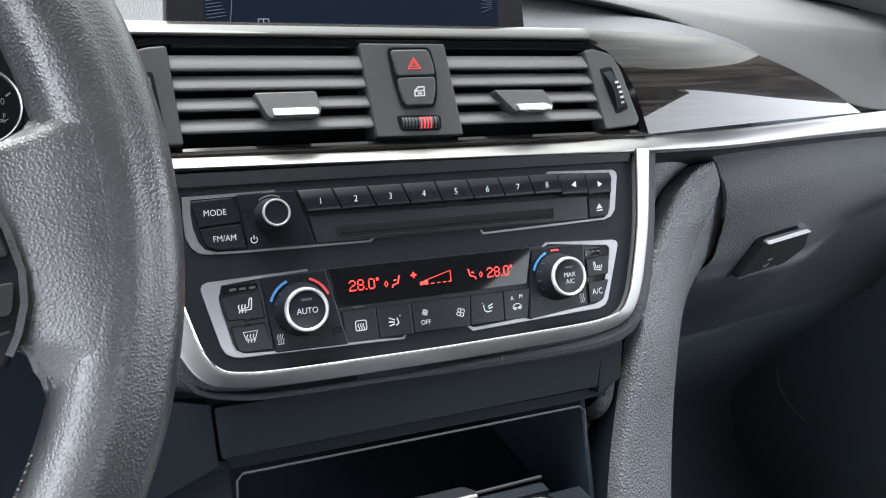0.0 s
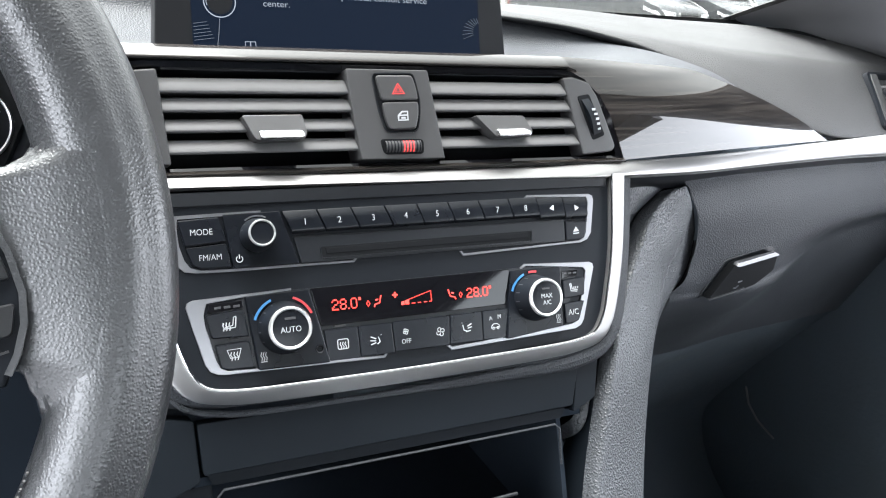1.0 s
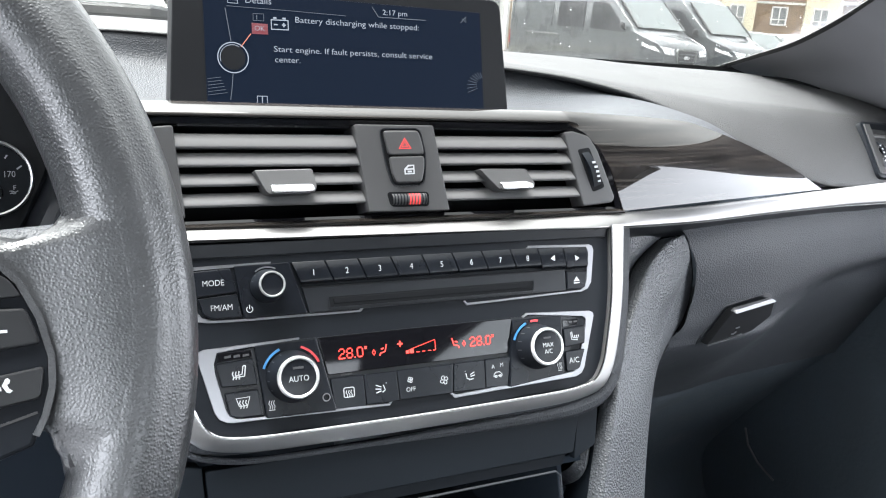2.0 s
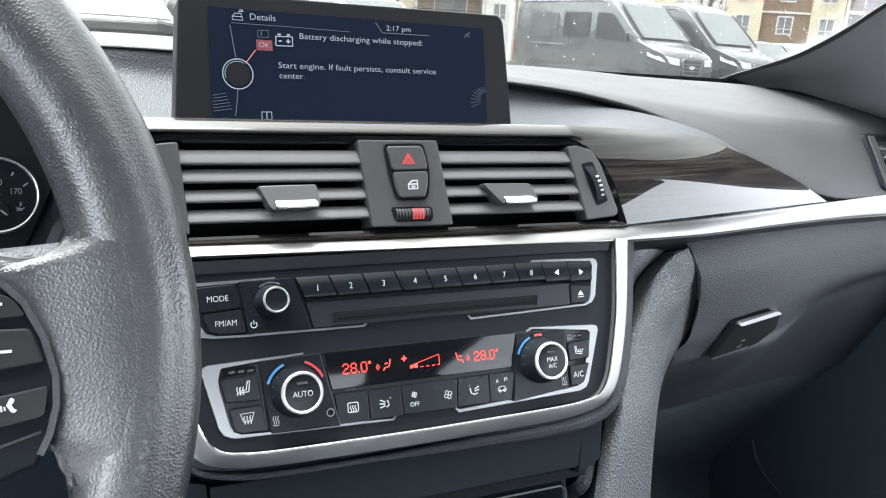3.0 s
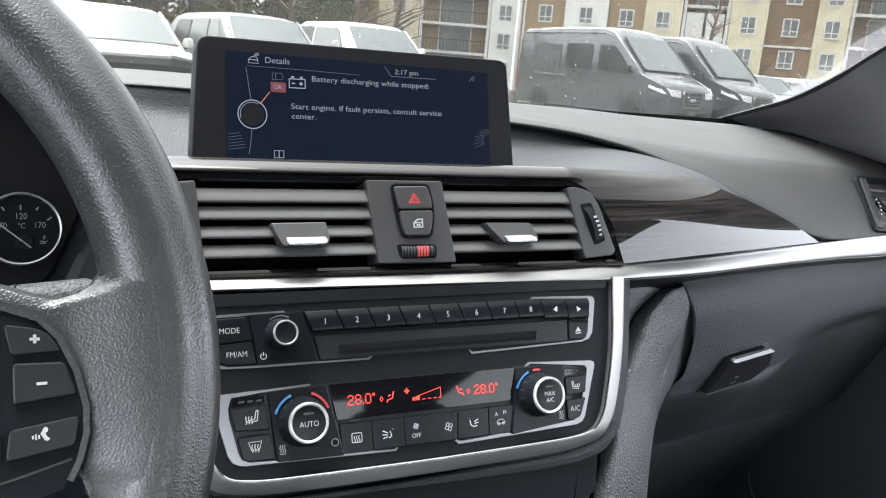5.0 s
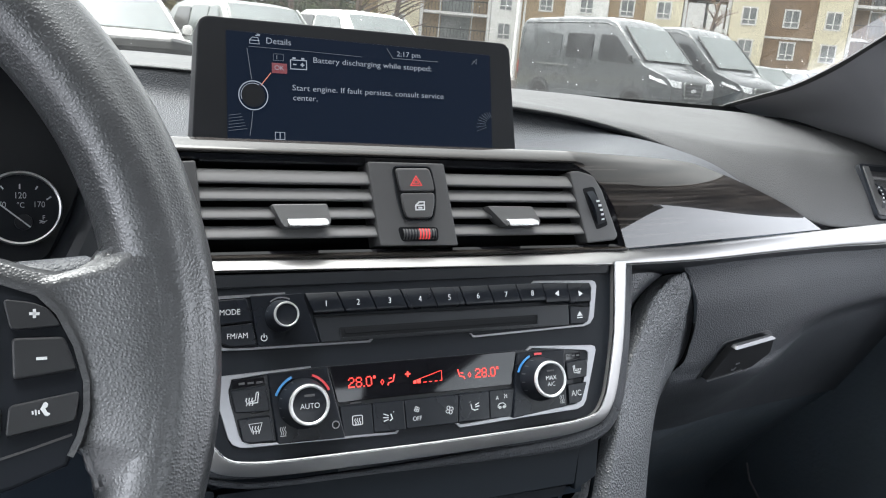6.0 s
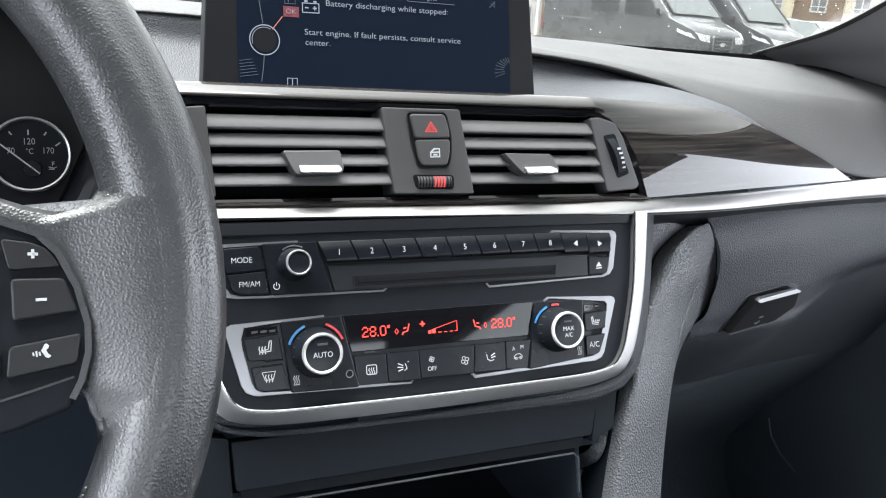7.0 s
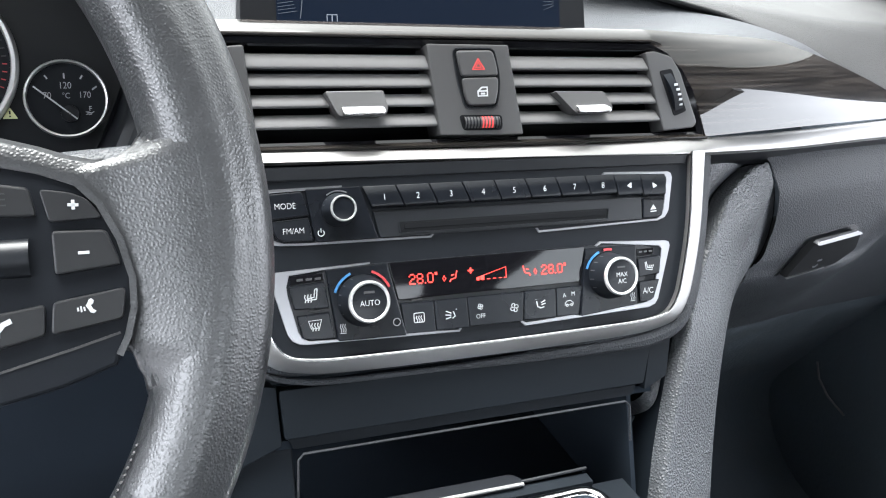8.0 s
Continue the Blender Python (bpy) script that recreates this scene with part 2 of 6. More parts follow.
def hoop(profile, seg=64, centre=(0, 0)):
    """A turned ring with a closed profile."""
    rows = [[Vector((centre[0] + r * math.cos(2 * math.pi * i / seg), centre[1] + r * math.sin(2 * math.pi * i / seg), z)) for i in range(seg)] for r, z in profile]
    return band(rows + rows[:1], True)


def arc(cx, cy, r, a0, a1, k=16):
    return [(cx + r * math.cos(radians(a0 + (a1 - a0) * i / k)), cy + r * math.sin(radians(a0 + (a1 - a0) * i / k))) for i in range(k + 1)]


def tube(points, radius, seg=10, bm=None, caps=True):
    """A round bar along points; radius is one number or one for each point."""
    p = [Vector(q) for q in points]
    rows, ref = [], None
    for i, q in enumerate(p):
        t = (p[min(i + 1, len(p) - 1)] - p[max(i - 1, 0)]).normalized()
        ref = ref if ref is not None else (Vector((0, 0, 1)) if abs(t.z) < 0.9 else Vector((1, 0, 0)))
        a = (ref - t * ref.dot(t)).normalized()
        b = t.cross(a)
        ref = a
        r = radius[i] if isinstance(radius, (list, tuple)) else radius
        rows.append([q + (a * math.cos(2 * math.pi * j / seg) + b * math.sin(2 * math.pi * j / seg)) * r for j in range(seg)])
    return band(rows, True, bm, caps, caps)


def box(x0, y0, z0, x1, y1, z1, bm=None):
    bm = bm or bmesh.new()
    v = [bm.verts.new((x, y, z)) for z in (z0, z1) for y in (y0, y1) for x in (x0, x1)]
    for f in ((0, 2, 3, 1), (4, 5, 7, 6), (0, 1, 5, 4), (2, 6, 7, 3), (0, 4, 6, 2), (1, 3, 7, 5)):
        bm.faces.new([v[i] for i in f])
    return bm


def lettering(words, size, at=(0, 0), n=0.0, align="CENTER", wide=1.0, tilt=0.0):
    """Words in the built-in font, as a thin raised mesh in the plane."""
    cu = bpy.data.curves.new("lettering", "FONT")
    cu.body, cu.size, cu.align_x, cu.align_y, cu.extrude, cu.resolution_u = words, size, align, "CENTER", 0.00008, 3
    cu.offset = -size * 0.008
    ob = bpy.data.objects.new("lettering", cu)
    me = bpy.data.meshes.new_from_object(ob)
    bm = bmesh.new()
    bm.from_mesh(me)
    bpy.data.objects.remove(ob), bpy.data.meshes.remove(me), bpy.data.curves.remove(cu)
    bm.transform(Matrix.Translation((at[0], at[1], n)) @ Matrix.Rotation(radians(tilt), 4, "Z") @ Matrix.Diagonal((wide, 1, 1, 1)))
    return bm


def joined(*bms):
    out = bmesh.new()
    for b in bms:
        me = bpy.data.meshes.new("joined")
        b.to_mesh(me), b.free()
        out.from_mesh(me)
        bpy.data.meshes.remove(me)
    return out


def mesh_of(name, bm, material, sharp=35, flip=False):
    bmesh.ops.remove_doubles(bm, verts=bm.verts, dist=1e-6)
    if flip:
        bmesh.ops.reverse_faces(bm, faces=bm.faces)
    me = bpy.data.meshes.new(name)
    bm.to_mesh(me), bm.free()
    me.polygons.foreach_set("use_smooth", [True] * len(me.polygons))
    me.set_sharp_from_angle(angle=radians(sharp))
    me.materials.append(material)
    return me


def part(name, bm, material, parent, label="", sharp=35, m=None, recalc=True):
    """One mesh under a thing or a part."""
    if recalc:
        bmesh.ops.recalc_face_normals(bm, faces=bm.faces)
    ob = new(name, mesh_of(name, bm, material, sharp))
    ob.parent = parent
    if m is not None:
        ob.matrix_basis = m
    return tagged(ob, label)


def thing(name, label, category, m=None, group="", kind=""):
    """An Empty at a thing's base, that holds its parts."""
    ob = new(name)
    ob.empty_display_size = 0.02
    ob.matrix_basis = m if m is not None else Matrix.Identity(4)
    return tagged(ob, label, category, group, kind)


def single(name, bm, material, label, category, group="", kind="", sharp=35, m=None):
    bmesh.ops.recalc_face_normals(bm, faces=bm.faces)
    ob = new(name, mesh_of(name, bm, material, sharp))
    if m is not None:
        ob.matrix_basis = m
    return tagged(ob, label, category, group, kind)


def face_frame(x, y, z, slope):
    """The frame of a face that leans back by that slope: u to the right, v up along it, n out towards the cabin."""
    a = math.atan(slope)
    s, c = math.sin(a), math.cos(a)
    return Matrix(((1, 0, 0, x), (0, s, -c, y), (0, c, s, z), (0, 0, 0, 1)))


def mm(*pts):
    return [tuple(v / 1000 for v in p) for p in pts]


STACK = face_frame(0.194, 0.3848, 0.78, 0.3749)
VENTS = face_frame(0.194, 0.4369, 0.91, 0.3242)
SCREENS = face_frame(0.194, 0.5474, 1.03, 0.2499)
# ================================================================ the car's shell
def loft(rows, nu, nv):
    """A surface through rows of control points."""
    dense = [smooth(r, nu) for r in rows]
    cols = [smooth([r[i] for r in dense], nv) for i in range(nu)]
    return band([[cols[i][j] for i in range(nu)] for j in range(nv)])


X0, X1, BELT, RAIL = -0.56, 0.94, 0.955, 1.255
single("car_floor", box(X0, -1.9, 0.18, X1, 0.98, 0.24), CARPET, "dark carpeted floor of the car", "floor", kind="structure")
single("car_roof", box(X0 - 0.02, -1.36, 1.33, X1 + 0.02, 0.12, 1.37), HEADLINER, "dark fabric headliner", "ceiling", kind="structure")
# front doors are left out so side daylight reaches wheel and dash
for nm, xa, xb in (("door_panel_driver", X0 - 0.06, X0), ("door_panel_passenger", X1, X1 + 0.06)):
    single(nm, box(xa, -1.9, 0.2, xb, -0.45, BELT), DASH, "dark grained rear door panel closing the cabin", "door panel", kind="structure")
    single(nm.replace("door_panel", "roof_rail"), box(xa, -1.7, RAIL, xb, 0.16, 1.33), HEADLINER, "dark lined roof rail above the side window", "roof rail", kind="structure")
    single(nm.replace("door_panel", "middle_pillar"), box(xa, -0.52, BELT, xb, -0.38, RAIL), PILLAR, "dark pillar between the side windows", "pillar", kind="structure")
    pane = single(nm.replace("door_panel", "side_window"), box(xa + 0.025, -1.6, BELT, xa + 0.029, -0.52, RAIL), GLASS, "clear glass rear side window", "window", kind="structure")
    pane.visible_shadow = False
    if xa > 0:
        # added out of view; blocks low side light on the glove box
        single("low_light_block_passenger", box(xa, -0.45, 0.2, xb, 0.45, 0.62), DASH, "unseen low panel that keeps side light off the glove box", "panel", kind="structure")
    single(nm.replace("door_panel", "kick_panel"), box(xa, 0.45, 0.2, xb, 0.98, BELT), CARPET, "dark panel ahead of the left-out front door", "panel", kind="structure")
# pale arc drawn as a thin tube
single("kick_panel_arc", tube([(0.935, 0.78, 0.472), (0.935, 0.769, 0.448), (0.935, 0.746, 0.43), (0.935, 0.711, 0.418)], 0.0015, 8), SLAT, "thin pale arc on the footwell side panel", "trim", kind="structure")
single("rear_wall", box(X0 - 0.06, -1.98, 0.2, X1 + 0.06, -1.94, 0.99), DASH, "dark trim closing the cabin at the back", "wall", kind="structure")
# added out of view; darkens the top of the climate display's reflection
single("reflection_bar", box(X0, -1.40, 1.285, X1, -1.30, 1.329), HEADLINER, "unseen dropped roof edge that darkens the mirrored rear window", "roof edge", kind="structure")
single("parcel_shelf", box(X0, -1.94, 0.95, X1, -1.52, 0.985), HEADLINER, "dark cloth parcel shelf under the rear window", "shelf", kind="structure")
pane = single("rear_window", loft([[(x, -1.36 - 0.02 * (x - 0.19) ** 2, 1.345) for x in (X0, 0.19, X1)], [(x, -1.66, 1.19) for x in (X0, 0.19, X1)], [(x, -1.94, 0.995) for x in (X0, 0.19, X1)]], 13, 9), GLASS, "raked rear window glass", "window", kind="structure")
pane.visible_shadow = False
for nm, sg in (("rear_pillar_driver", -1), ("rear_pillar_passenger", 1)):
    fx = lambda d: 0.19 + sg * d
    bm = loft([[(fx(0.75), -1.34, 1.345), (fx(0.75), -1.62, 1.20), (fx(0.75), -1.93, 0.98)], [(fx(0.60), -1.35, 1.335), (fx(0.63), -1.63, 1.185), (fx(0.66), -1.92, 0.98)], [(fx(0.58), -1.38, 1.34), (fx(0.61), -1.66, 1.19), (fx(0.64), -1.94, 0.98)]], 12, 9)
    single(nm, bm, HEADLINER, "dark lined pillar beside the rear window", "pillar", kind="structure")
single("driver_knee_panel", loft([[(x, 0.455, 0.90) for x in (X0, -0.2, 0.02)], [(x, 0.47, 0.80) for x in (X0, -0.2, 0.02)], [(x, 0.53, 0.66) for x in (X0, -0.2, 0.02)], [(x, 0.66, 0.50) for x in (X0, -0.2, 0.02)], [(x, 0.80, 0.24) for x in (X0, -0.2, 0.02)]], 20, 24), VOID, "dark knee panel under the steering column", "panel", kind="structure")
single("tunnel_side", box(0.300, 0.40, 0.22, 0.385, 0.92, 0.72), CARPET, "dark carpeted side of the centre tunnel", "tunnel", kind="structure")
single("front_bulkhead", box(X0 - 0.06, 0.92, 0.18, X1 + 0.06, 0.98, 0.99), CARPET, "dark bulkhead in front of the footwells", "wall", kind="structure")

# unseen seats behind the eye, added so the black panels mirror something dark
SEAT = surface("seat_leather", (0.030, 0.031, 0.033), 0.45, grain=0.002, depth=0.0004, leather=True, blotch=0.12)


def cushion(w, h, d, r, e):
    """A stuffed block: rounded outline w by h, d thick, its edges eased by e."""
    o = rrect(-w / 2, 0, w / 2, h, r, 6)
    ring = lambda k, n: [Vector((q[0], q[1], n)) for q in inset(o, k)]
    return band([ring(e * 1.2, 0), ring(e * 0.35, e * 0.3), ring(0, e), ring(0, d - e), ring(e * 0.35, d - e * 0.3), ring(e * 1.2, d), ring(e * 2.2, d + e * 0.15)], True, None, True, True)


def seat(name, label, x, y, w, back_h, head, lean):
    """A car seat: y is the foot of its backrest, lean the backrest's angle."""
    st = thing(name, label, "car seat", Matrix.Translation((x, y, 0.24)))
    part("base", box(-w * 0.42, 0.02, 0, w * 0.42, 0.44, 0.14), CARPET, st)
    part("seat_cushion", cushion(w, 0.54, 0.16, 0.07, 0.035), SEAT, st, m=Matrix.Translation((0, -0.02, 0.14)) @ Matrix.Rotation(radians(6), 4, "X"))
    turn_ = Matrix.Translation((0, 0.02, 0.24)) @ Matrix.Rotation(radians(90 + lean), 4, "X")
    part("backrest", cushion(w, back_h, 0.13, 0.10, 0.04), SEAT, st, m=turn_)
    for hx in head:
        hd = part("headrest", cushion(0.25, 0.16, 0.09, 0.05, 0.03), SEAT, st, m=turn_ @ Matrix.Translation((hx, back_h + 0.025, 0.02)))
        for px in (-0.05, 0.05):
            part("post", tube([(px, -0.06, 0.045), (px, 0.02, 0.045)], 0.006, 8), CHROME, hd)


seat("front_seat", "black leather front passenger seat", 0.62, -0.52, 0.50, 0.50, (0,), 20)
seat("front_seat", "black leather driver seat", -0.20, -0.62, 0.50, 0.60, (0,), 20)
seat("rear_bench", "black leather rear bench with headrests", 0.19, -1.40, 1.34, 0.50, (-0.42, 0.42), 22)

# windscreen, its black border and the wiper
ws = [[(x, 0.90 - 0.10 * ((x - 0.19) / 0.75) ** 2, 1.018) for x in (-0.50, -0.2, 0.19, 0.55, 0.86)],
      [(x, 0.50 - 0.08 * ((x - 0.19) / 0.7) ** 2, 1.19) for x in (-0.46, -0.2, 0.19, 0.52, 0.80)],
      [(x, 0.12 - 0.05 * ((x - 0.19) / 0.65) ** 2, 1.34) for x in (-0.42, -0.2, 0.19, 0.50, 0.74)]]
shell = [[Vector(q) for q in r] for r in ws]
skin = [[q + Vector((0, 0.002, 0.004)) for q in r] for r in shell]
single("windscreen", loft(skin, 25, 16), SCREEN_GLASS, "raked windscreen glass with dust specks", "windscreen", kind="structure")
# added sheet; dims only the view, since it casts no shadow
pane = single("view_dimming_sheet", loft(shell, 25, 16), VIEW_DIMMER, "added tinted sheet that dims the view outside", "windscreen", kind="structure")
pane.visible_shadow = False
bm = loft([[(x, y - 0.012, z + 0.006) for x, y, z in smooth(ws[0], 9)], [(x, y - 0.002, z - 0.012) for x, y, z in smooth(ws[0], 9)]], 40, 3)
single("windscreen_border", bm, RUBBER, "black border along the foot of the windscreen", "trim", kind="structure")

wiper = thing("windscreen_wiper", "dark grey wiper blade resting at the foot of the windscreen", "wiper", Matrix.Translation((0, 0.985, 1.03)))
part("blade", tube([(-0.34, -0.01, 0.006), (-0.05, 0, 0.008), (0.085, 0, 0.009)], 0.011, 8), RUBBER, wiper)
part("arm", tube([(-0.34, 0.0, -0.006), (0.0, 0.012, -0.004), (0.10, 0.014, -0.004)], [0.006, 0.005, 0.006], 8), MATT_BLACK, wiper)
part("end_cap", tube([(0.078, 0, 0.009), (0.102, 0, 0.007)], [0.013, 0.011], 8), MATT_BLACK, wiper)

rng = random.Random(5)
bm = bmesh.new()
for k in range(150):
    fx, fy, sz = rng.random() * 3.99, rng.random() ** 0.8 * 0.95, rng.choice((0.0004, 0.0005, 0.0006, 0.0009))
    i, f = int(fx), fx % 1
    q = shell[0][i].lerp(shell[0][i + 1], f).lerp(shell[1][i].lerp(shell[1][i + 1], f), fy) + Vector((0, -0.0002, -0.0002))
    for r, dz in ((1.0, 0), ):
        vs = [bm.verts.new(q + Vector((sz * math.cos(t), sz * 0.85 * math.sin(t), sz * 0.45 * math.sin(t)))) for t in (0, 1.05, 2.1, 3.14, 4.2, 5.25)]
        tip_ = bm.verts.new(q + Vector((0, -0.00015, -0.0003)))
        for j in range(6):
            bm.faces.new((vs[j], vs[(j + 1) % 6], tip_))
single("dust_specks", bm, PRINT, "pale dust specks and dried drops on the windscreen", "specks", kind="stuff")

# passenger side pillar
edge = [(0.815, 0.845, 1.022), (0.782, 0.746, 1.042), (0.762, 0.667, 1.061), (0.743, 0.593, 1.089), (0.727, 0.527, 1.121), (0.69, 0.33, 1.22), (0.655, 0.12, 1.335)]
low = [(0.90, 0.85, 1.000), (0.865, 0.746, 1.004), (0.862, 0.667, 1.0), (0.862, 0.593, 0.99), (0.868, 0.527, 0.975), (0.86, 0.33, 1.14), (0.86, 0.12, 1.30)]
out = [(0.96, 0.86, 1.02), (0.95, 0.75, 1.02), (0.945, 0.66, 1.01), (0.945, 0.58, 1.0), (0.945, 0.50, 0.98), (0.945, 0.35, 1.13), (0.945, 0.12, 1.30)]
mid = [((a[0] + b[0]) / 2 - 0.004, (a[1] + b[1]) / 2 - 0.012, (a[2] + b[2]) / 2 + 0.004) for a, b in zip(edge, low)]
back_ = [(x + 0.05, y + 0.045, z + 0.002) for x, y, z in edge]
single("pillar_seal", loft([back_, [(x + 0.001, y, z + 0.0015) for x, y, z in edge], [(x + 0.004, y - 0.002, z - 0.003) for x, y, z in edge]], 40, 6), RUBBER, "black rubber seal along the windscreen pillar", "seal", kind="structure")
single("windscreen_pillar_passenger", loft([edge, mid, low, out], 40, 24), PILLAR, "smooth grey windscreen pillar trim on the passenger side", "pillar", kind="structure")
single("windscreen_pillar_driver", loft([[(0.38 - x, y, z) for x, y, z in r] for r in (edge, mid, low, out)], 20, 10), PILLAR, "smooth grey windscreen pillar trim on the driver side", "pillar", kind="structure")

# ================================================================ dashboard
dash = thing("dashboard", "dark grey grained soft dashboard under the windscreen", "dashboard", kind="structure")
row_a = [(-0.56, 0.50, 0.985), (-0.1, 0.49, 0.985), (0.04, 0.480, 0.990), (0.27, 0.472, 0.991), (0.371, 0.474, 0.989), (0.437, 0.482, 0.985), (0.535, 0.492, 0.961), (0.60, 0.497, 0.940), (0.645, 0.501, 0.919), (0.72, 0.508, 0.912), (0.94, 0.53, 0.912)]
row_a = [(x, y + (0.018 if 0.42 < x < 0.64 else 0.010), z) for x, y, z in row_a]
row_e = [(-0.56, 0.66, 1.02), (-0.1, 0.655, 1.025), (0.06, 0.65, 1.028), (0.353, 0.62, 1.016), (0.461, 0.59, 1.002), (0.529, 0.545, 0.978), (0.571, 0.522, 0.960), (0.611, 0.507, 0.944), (0.648, 0.499, 0.929), (0.72, 0.504, 0.922), (0.94, 0.53, 0.922)]
row_e = [(x, y + (0.008 if x > 0.5 else 0.0), z) for x, y, z in row_e]
row_f = [(-0.56, 0.70, 1.03), (-0.1, 0.70, 1.033), (0.06, 0.70, 1.036), (0.353, 0.655, 1.0225), (0.465, 0.615, 1.011), (0.535, 0.585, 1.0035), (0.585, 0.572, 0.9995), (0.645, 0.571, 0.9965), (0.696, 0.572, 0.9935), (0.765, 0.575, 0.9895), (0.94, 0.60, 0.985)]
blend = lambda a, b, t, dy=0.0, dz=0.0: [(p[0] + (q[0] - p[0]) * t, p[1] + (q[1] - p[1]) * t + dy, p[2] + (q[2] - p[2]) * t + dz) for p, q in zip(a, b)]
over = lambda x: max(0.0, min(1.0, (x - 0.30) / 0.10))
dip = lambda x: 1.0 if 0.02 < x < 0.30 else 0.0
shelf_1 = [(a[0] + (e[0] - a[0]) * 0.5, a[1] + (e[1] - a[1]) * 0.48, a[2] + (e[2] - a[2]) * (0.34 - 0.22 * over(a[0])) - 0.022 * dip(a[0])) for a, e in zip(row_a, row_e)]
shelf_2 = [(e[0], a[1] + (e[1] - a[1]) * 0.88 + 0.004, a[2] + (e[2] - a[2]) * (0.80 - 0.32 * over(a[0])) - 0.020 * dip(a[0])) for a, e in zip(row_a, row_e)]
shelf_3 = [(x, y + 0.016 * over(x) + 0.002, z - 0.0035 * over(x) - 0.001) for x, y, z in row_e]
lip_0 = [(x, y + 0.013, z - 0.0030) for x, y, z in row_e]
lip_1 = [(x, y + 0.003, z - 0.0022) for x, y, z in row_e]
pad_1 = blend(row_e, row_f, 0.12, -0.0015, 0.0015)
pad_2 = blend(row_e, row_f, 0.50, -0.0030, 0.0020)
pad_3 = blend(row_e, row_f, 0.90, -0.0015, 0.0005)
row_w = [(-0.56, 0.86, 1.025), (-0.1, 0.87, 1.026), (0.084, 0.875, 1.026), (0.40, 0.885, 1.022), (0.573, 0.87, 1.021), (0.66, 0.86, 1.018), (0.72, 0.845, 1.017), (0.77, 0.82, 1.017), (0.82, 0.78, 1.016), (0.88, 0.74, 1.010), (0.94, 0.70, 1.0)]
row_g0 = blend(row_f, row_w, 0.09, 0.0, 0.0010)
row_g = blend(row_f, row_w, 0.5, 0.0, 0.0055)
row_z = [(x, y + 0.03, z - 0.05) for x, y, z in row_w]
part("upper_pad", loft([lip_0, lip_1, row_e, pad_1, pad_2, pad_3, row_g0, row_g, row_w, row_z], 120, 60), DASH_TOP, dash, "smooth dash top reflecting the windscreen light")
part("defroster_slot", tube([(0.793, 0.735, 1.0175), (0.805, 0.720, 1.0165), (0.817, 0.707, 1.0145), (0.826, 0.693, 1.0115), (0.831, 0.676, 1.0085)], [0.0012, 0.0022, 0.0026, 0.0022, 0.0012], 8), DARK, dash, "dark slot beside the windscreen")
part("recessed_shelf", loft([row_a, shelf_1, shelf_2, shelf_3], 110, 26), DASH, dash, "finely grained shelf behind the trim")

# lower passenger face with the glove box
f0 = [(0.450, 0.469, 0.900), (0.457, 0.468, 0.902), (0.58, 0.490, 0.903), (0.70, 0.512, 0.905), (0.80, 0.522, 0.906), (0.94, 0.54, 0.91)]
f1 = [(0.465, 0.475, 0.885), (0.479, 0.476, 0.884), (0.581, 0.492, 0.890), (0.707, 0.512, 0.889), (0.80, 0.522, 0.889), (0.94, 0.54, 0.89)]
f2 = [(0.475, 0.470, 0.862), (0.485, 0.470, 0.862), (0.585, 0.484, 0.866), (0.707, 0.505, 0.866), (0.81, 0.516, 0.866), (0.94, 0.534, 0.868)]
f3 = [(0.478, 0.473, 0.825), (0.49, 0.474, 0.825), (0.59, 0.486, 0.828), (0.71, 0.508, 0.835), (0.815, 0.522, 0.84), (0.94, 0.54, 0.845)]
f4 = [(0.46, 0.474, 0.795), (0.49, 0.477, 0.795), (0.60, 0.494, 0.795), (0.72, 0.538, 0.806), (0.82, 0.560, 0.814), (0.94, 0.58, 0.82)]
f5 = [(0.36, 0.486, 0.765), (0.49, 0.494, 0.765), (0.60, 0.506, 0.765), (0.72, 0.56, 0.772), (0.82, 0.574, 0.776), (0.94, 0.59, 0.78)]
f6 = [(0.36, 0.60, 0.66), (0.49, 0.61, 0.66), (0.60, 0.62, 0.65), (0.72, 0.64, 0.65), (0.82, 0.65, 0.65), (0.94, 0.66, 0.65)]
f7 = [(0.36, 0.80, 0.50), (0.49, 0.80, 0.50), (0.60, 0.80, 0.48), (0.72, 0.80, 0.48), (0.82, 0.80, 0.48), (0.94, 0.80, 0.48)]
glove = thing("glove_box", "dark grained glove box with a slanted handle", "glove box")
part("lid", loft([f0, f1, f2, f3, f4, f5, [(x, y, z) for x, y, z in f6]], 60, 56), DASH, glove)
part("footwell_lining", loft([[(x, y + 0.002, z + 0.002) for x, y, z in f6], f7, [(x, 0.86, 0.36) for x, y, z in f7], [(x, 0.74, 0.25) for x, y, z in f7], [(x, 0.40, 0.245) for x, y, z in f7]], 30, 40), CARPET, glove, "dark carpet lining of the footwell")
hm = Matrix.Translation((0.563, 0.482, 0.7975)) @ Matrix.Rotation(radians(8), 4, "Z") @ Matrix.Rotation(radians(97), 4, "X")
handle = part("handle", slab(rounded(mm((-60.5, -12.5), (-34.5, 19), (26.5, 21.6), (27.4, 5), (4, -7), (-31, -11.2)), 0.003), -0.012, 0.004, 0.0015), DARK, glove, "black handle", m=hm)
part("handle_edge", slab(rounded(mm((-35.0, 18.6), (-32, 21.2), (21, 24.6), (27.2, 21.8), (25.6, 21.2), (-31.6, 17.8)), 0.0010), 0.001, 0.0055, 0.0008, lean=lambda u, v: (0.021 - v) * 0.35), POCKET, handle, "silver edge")
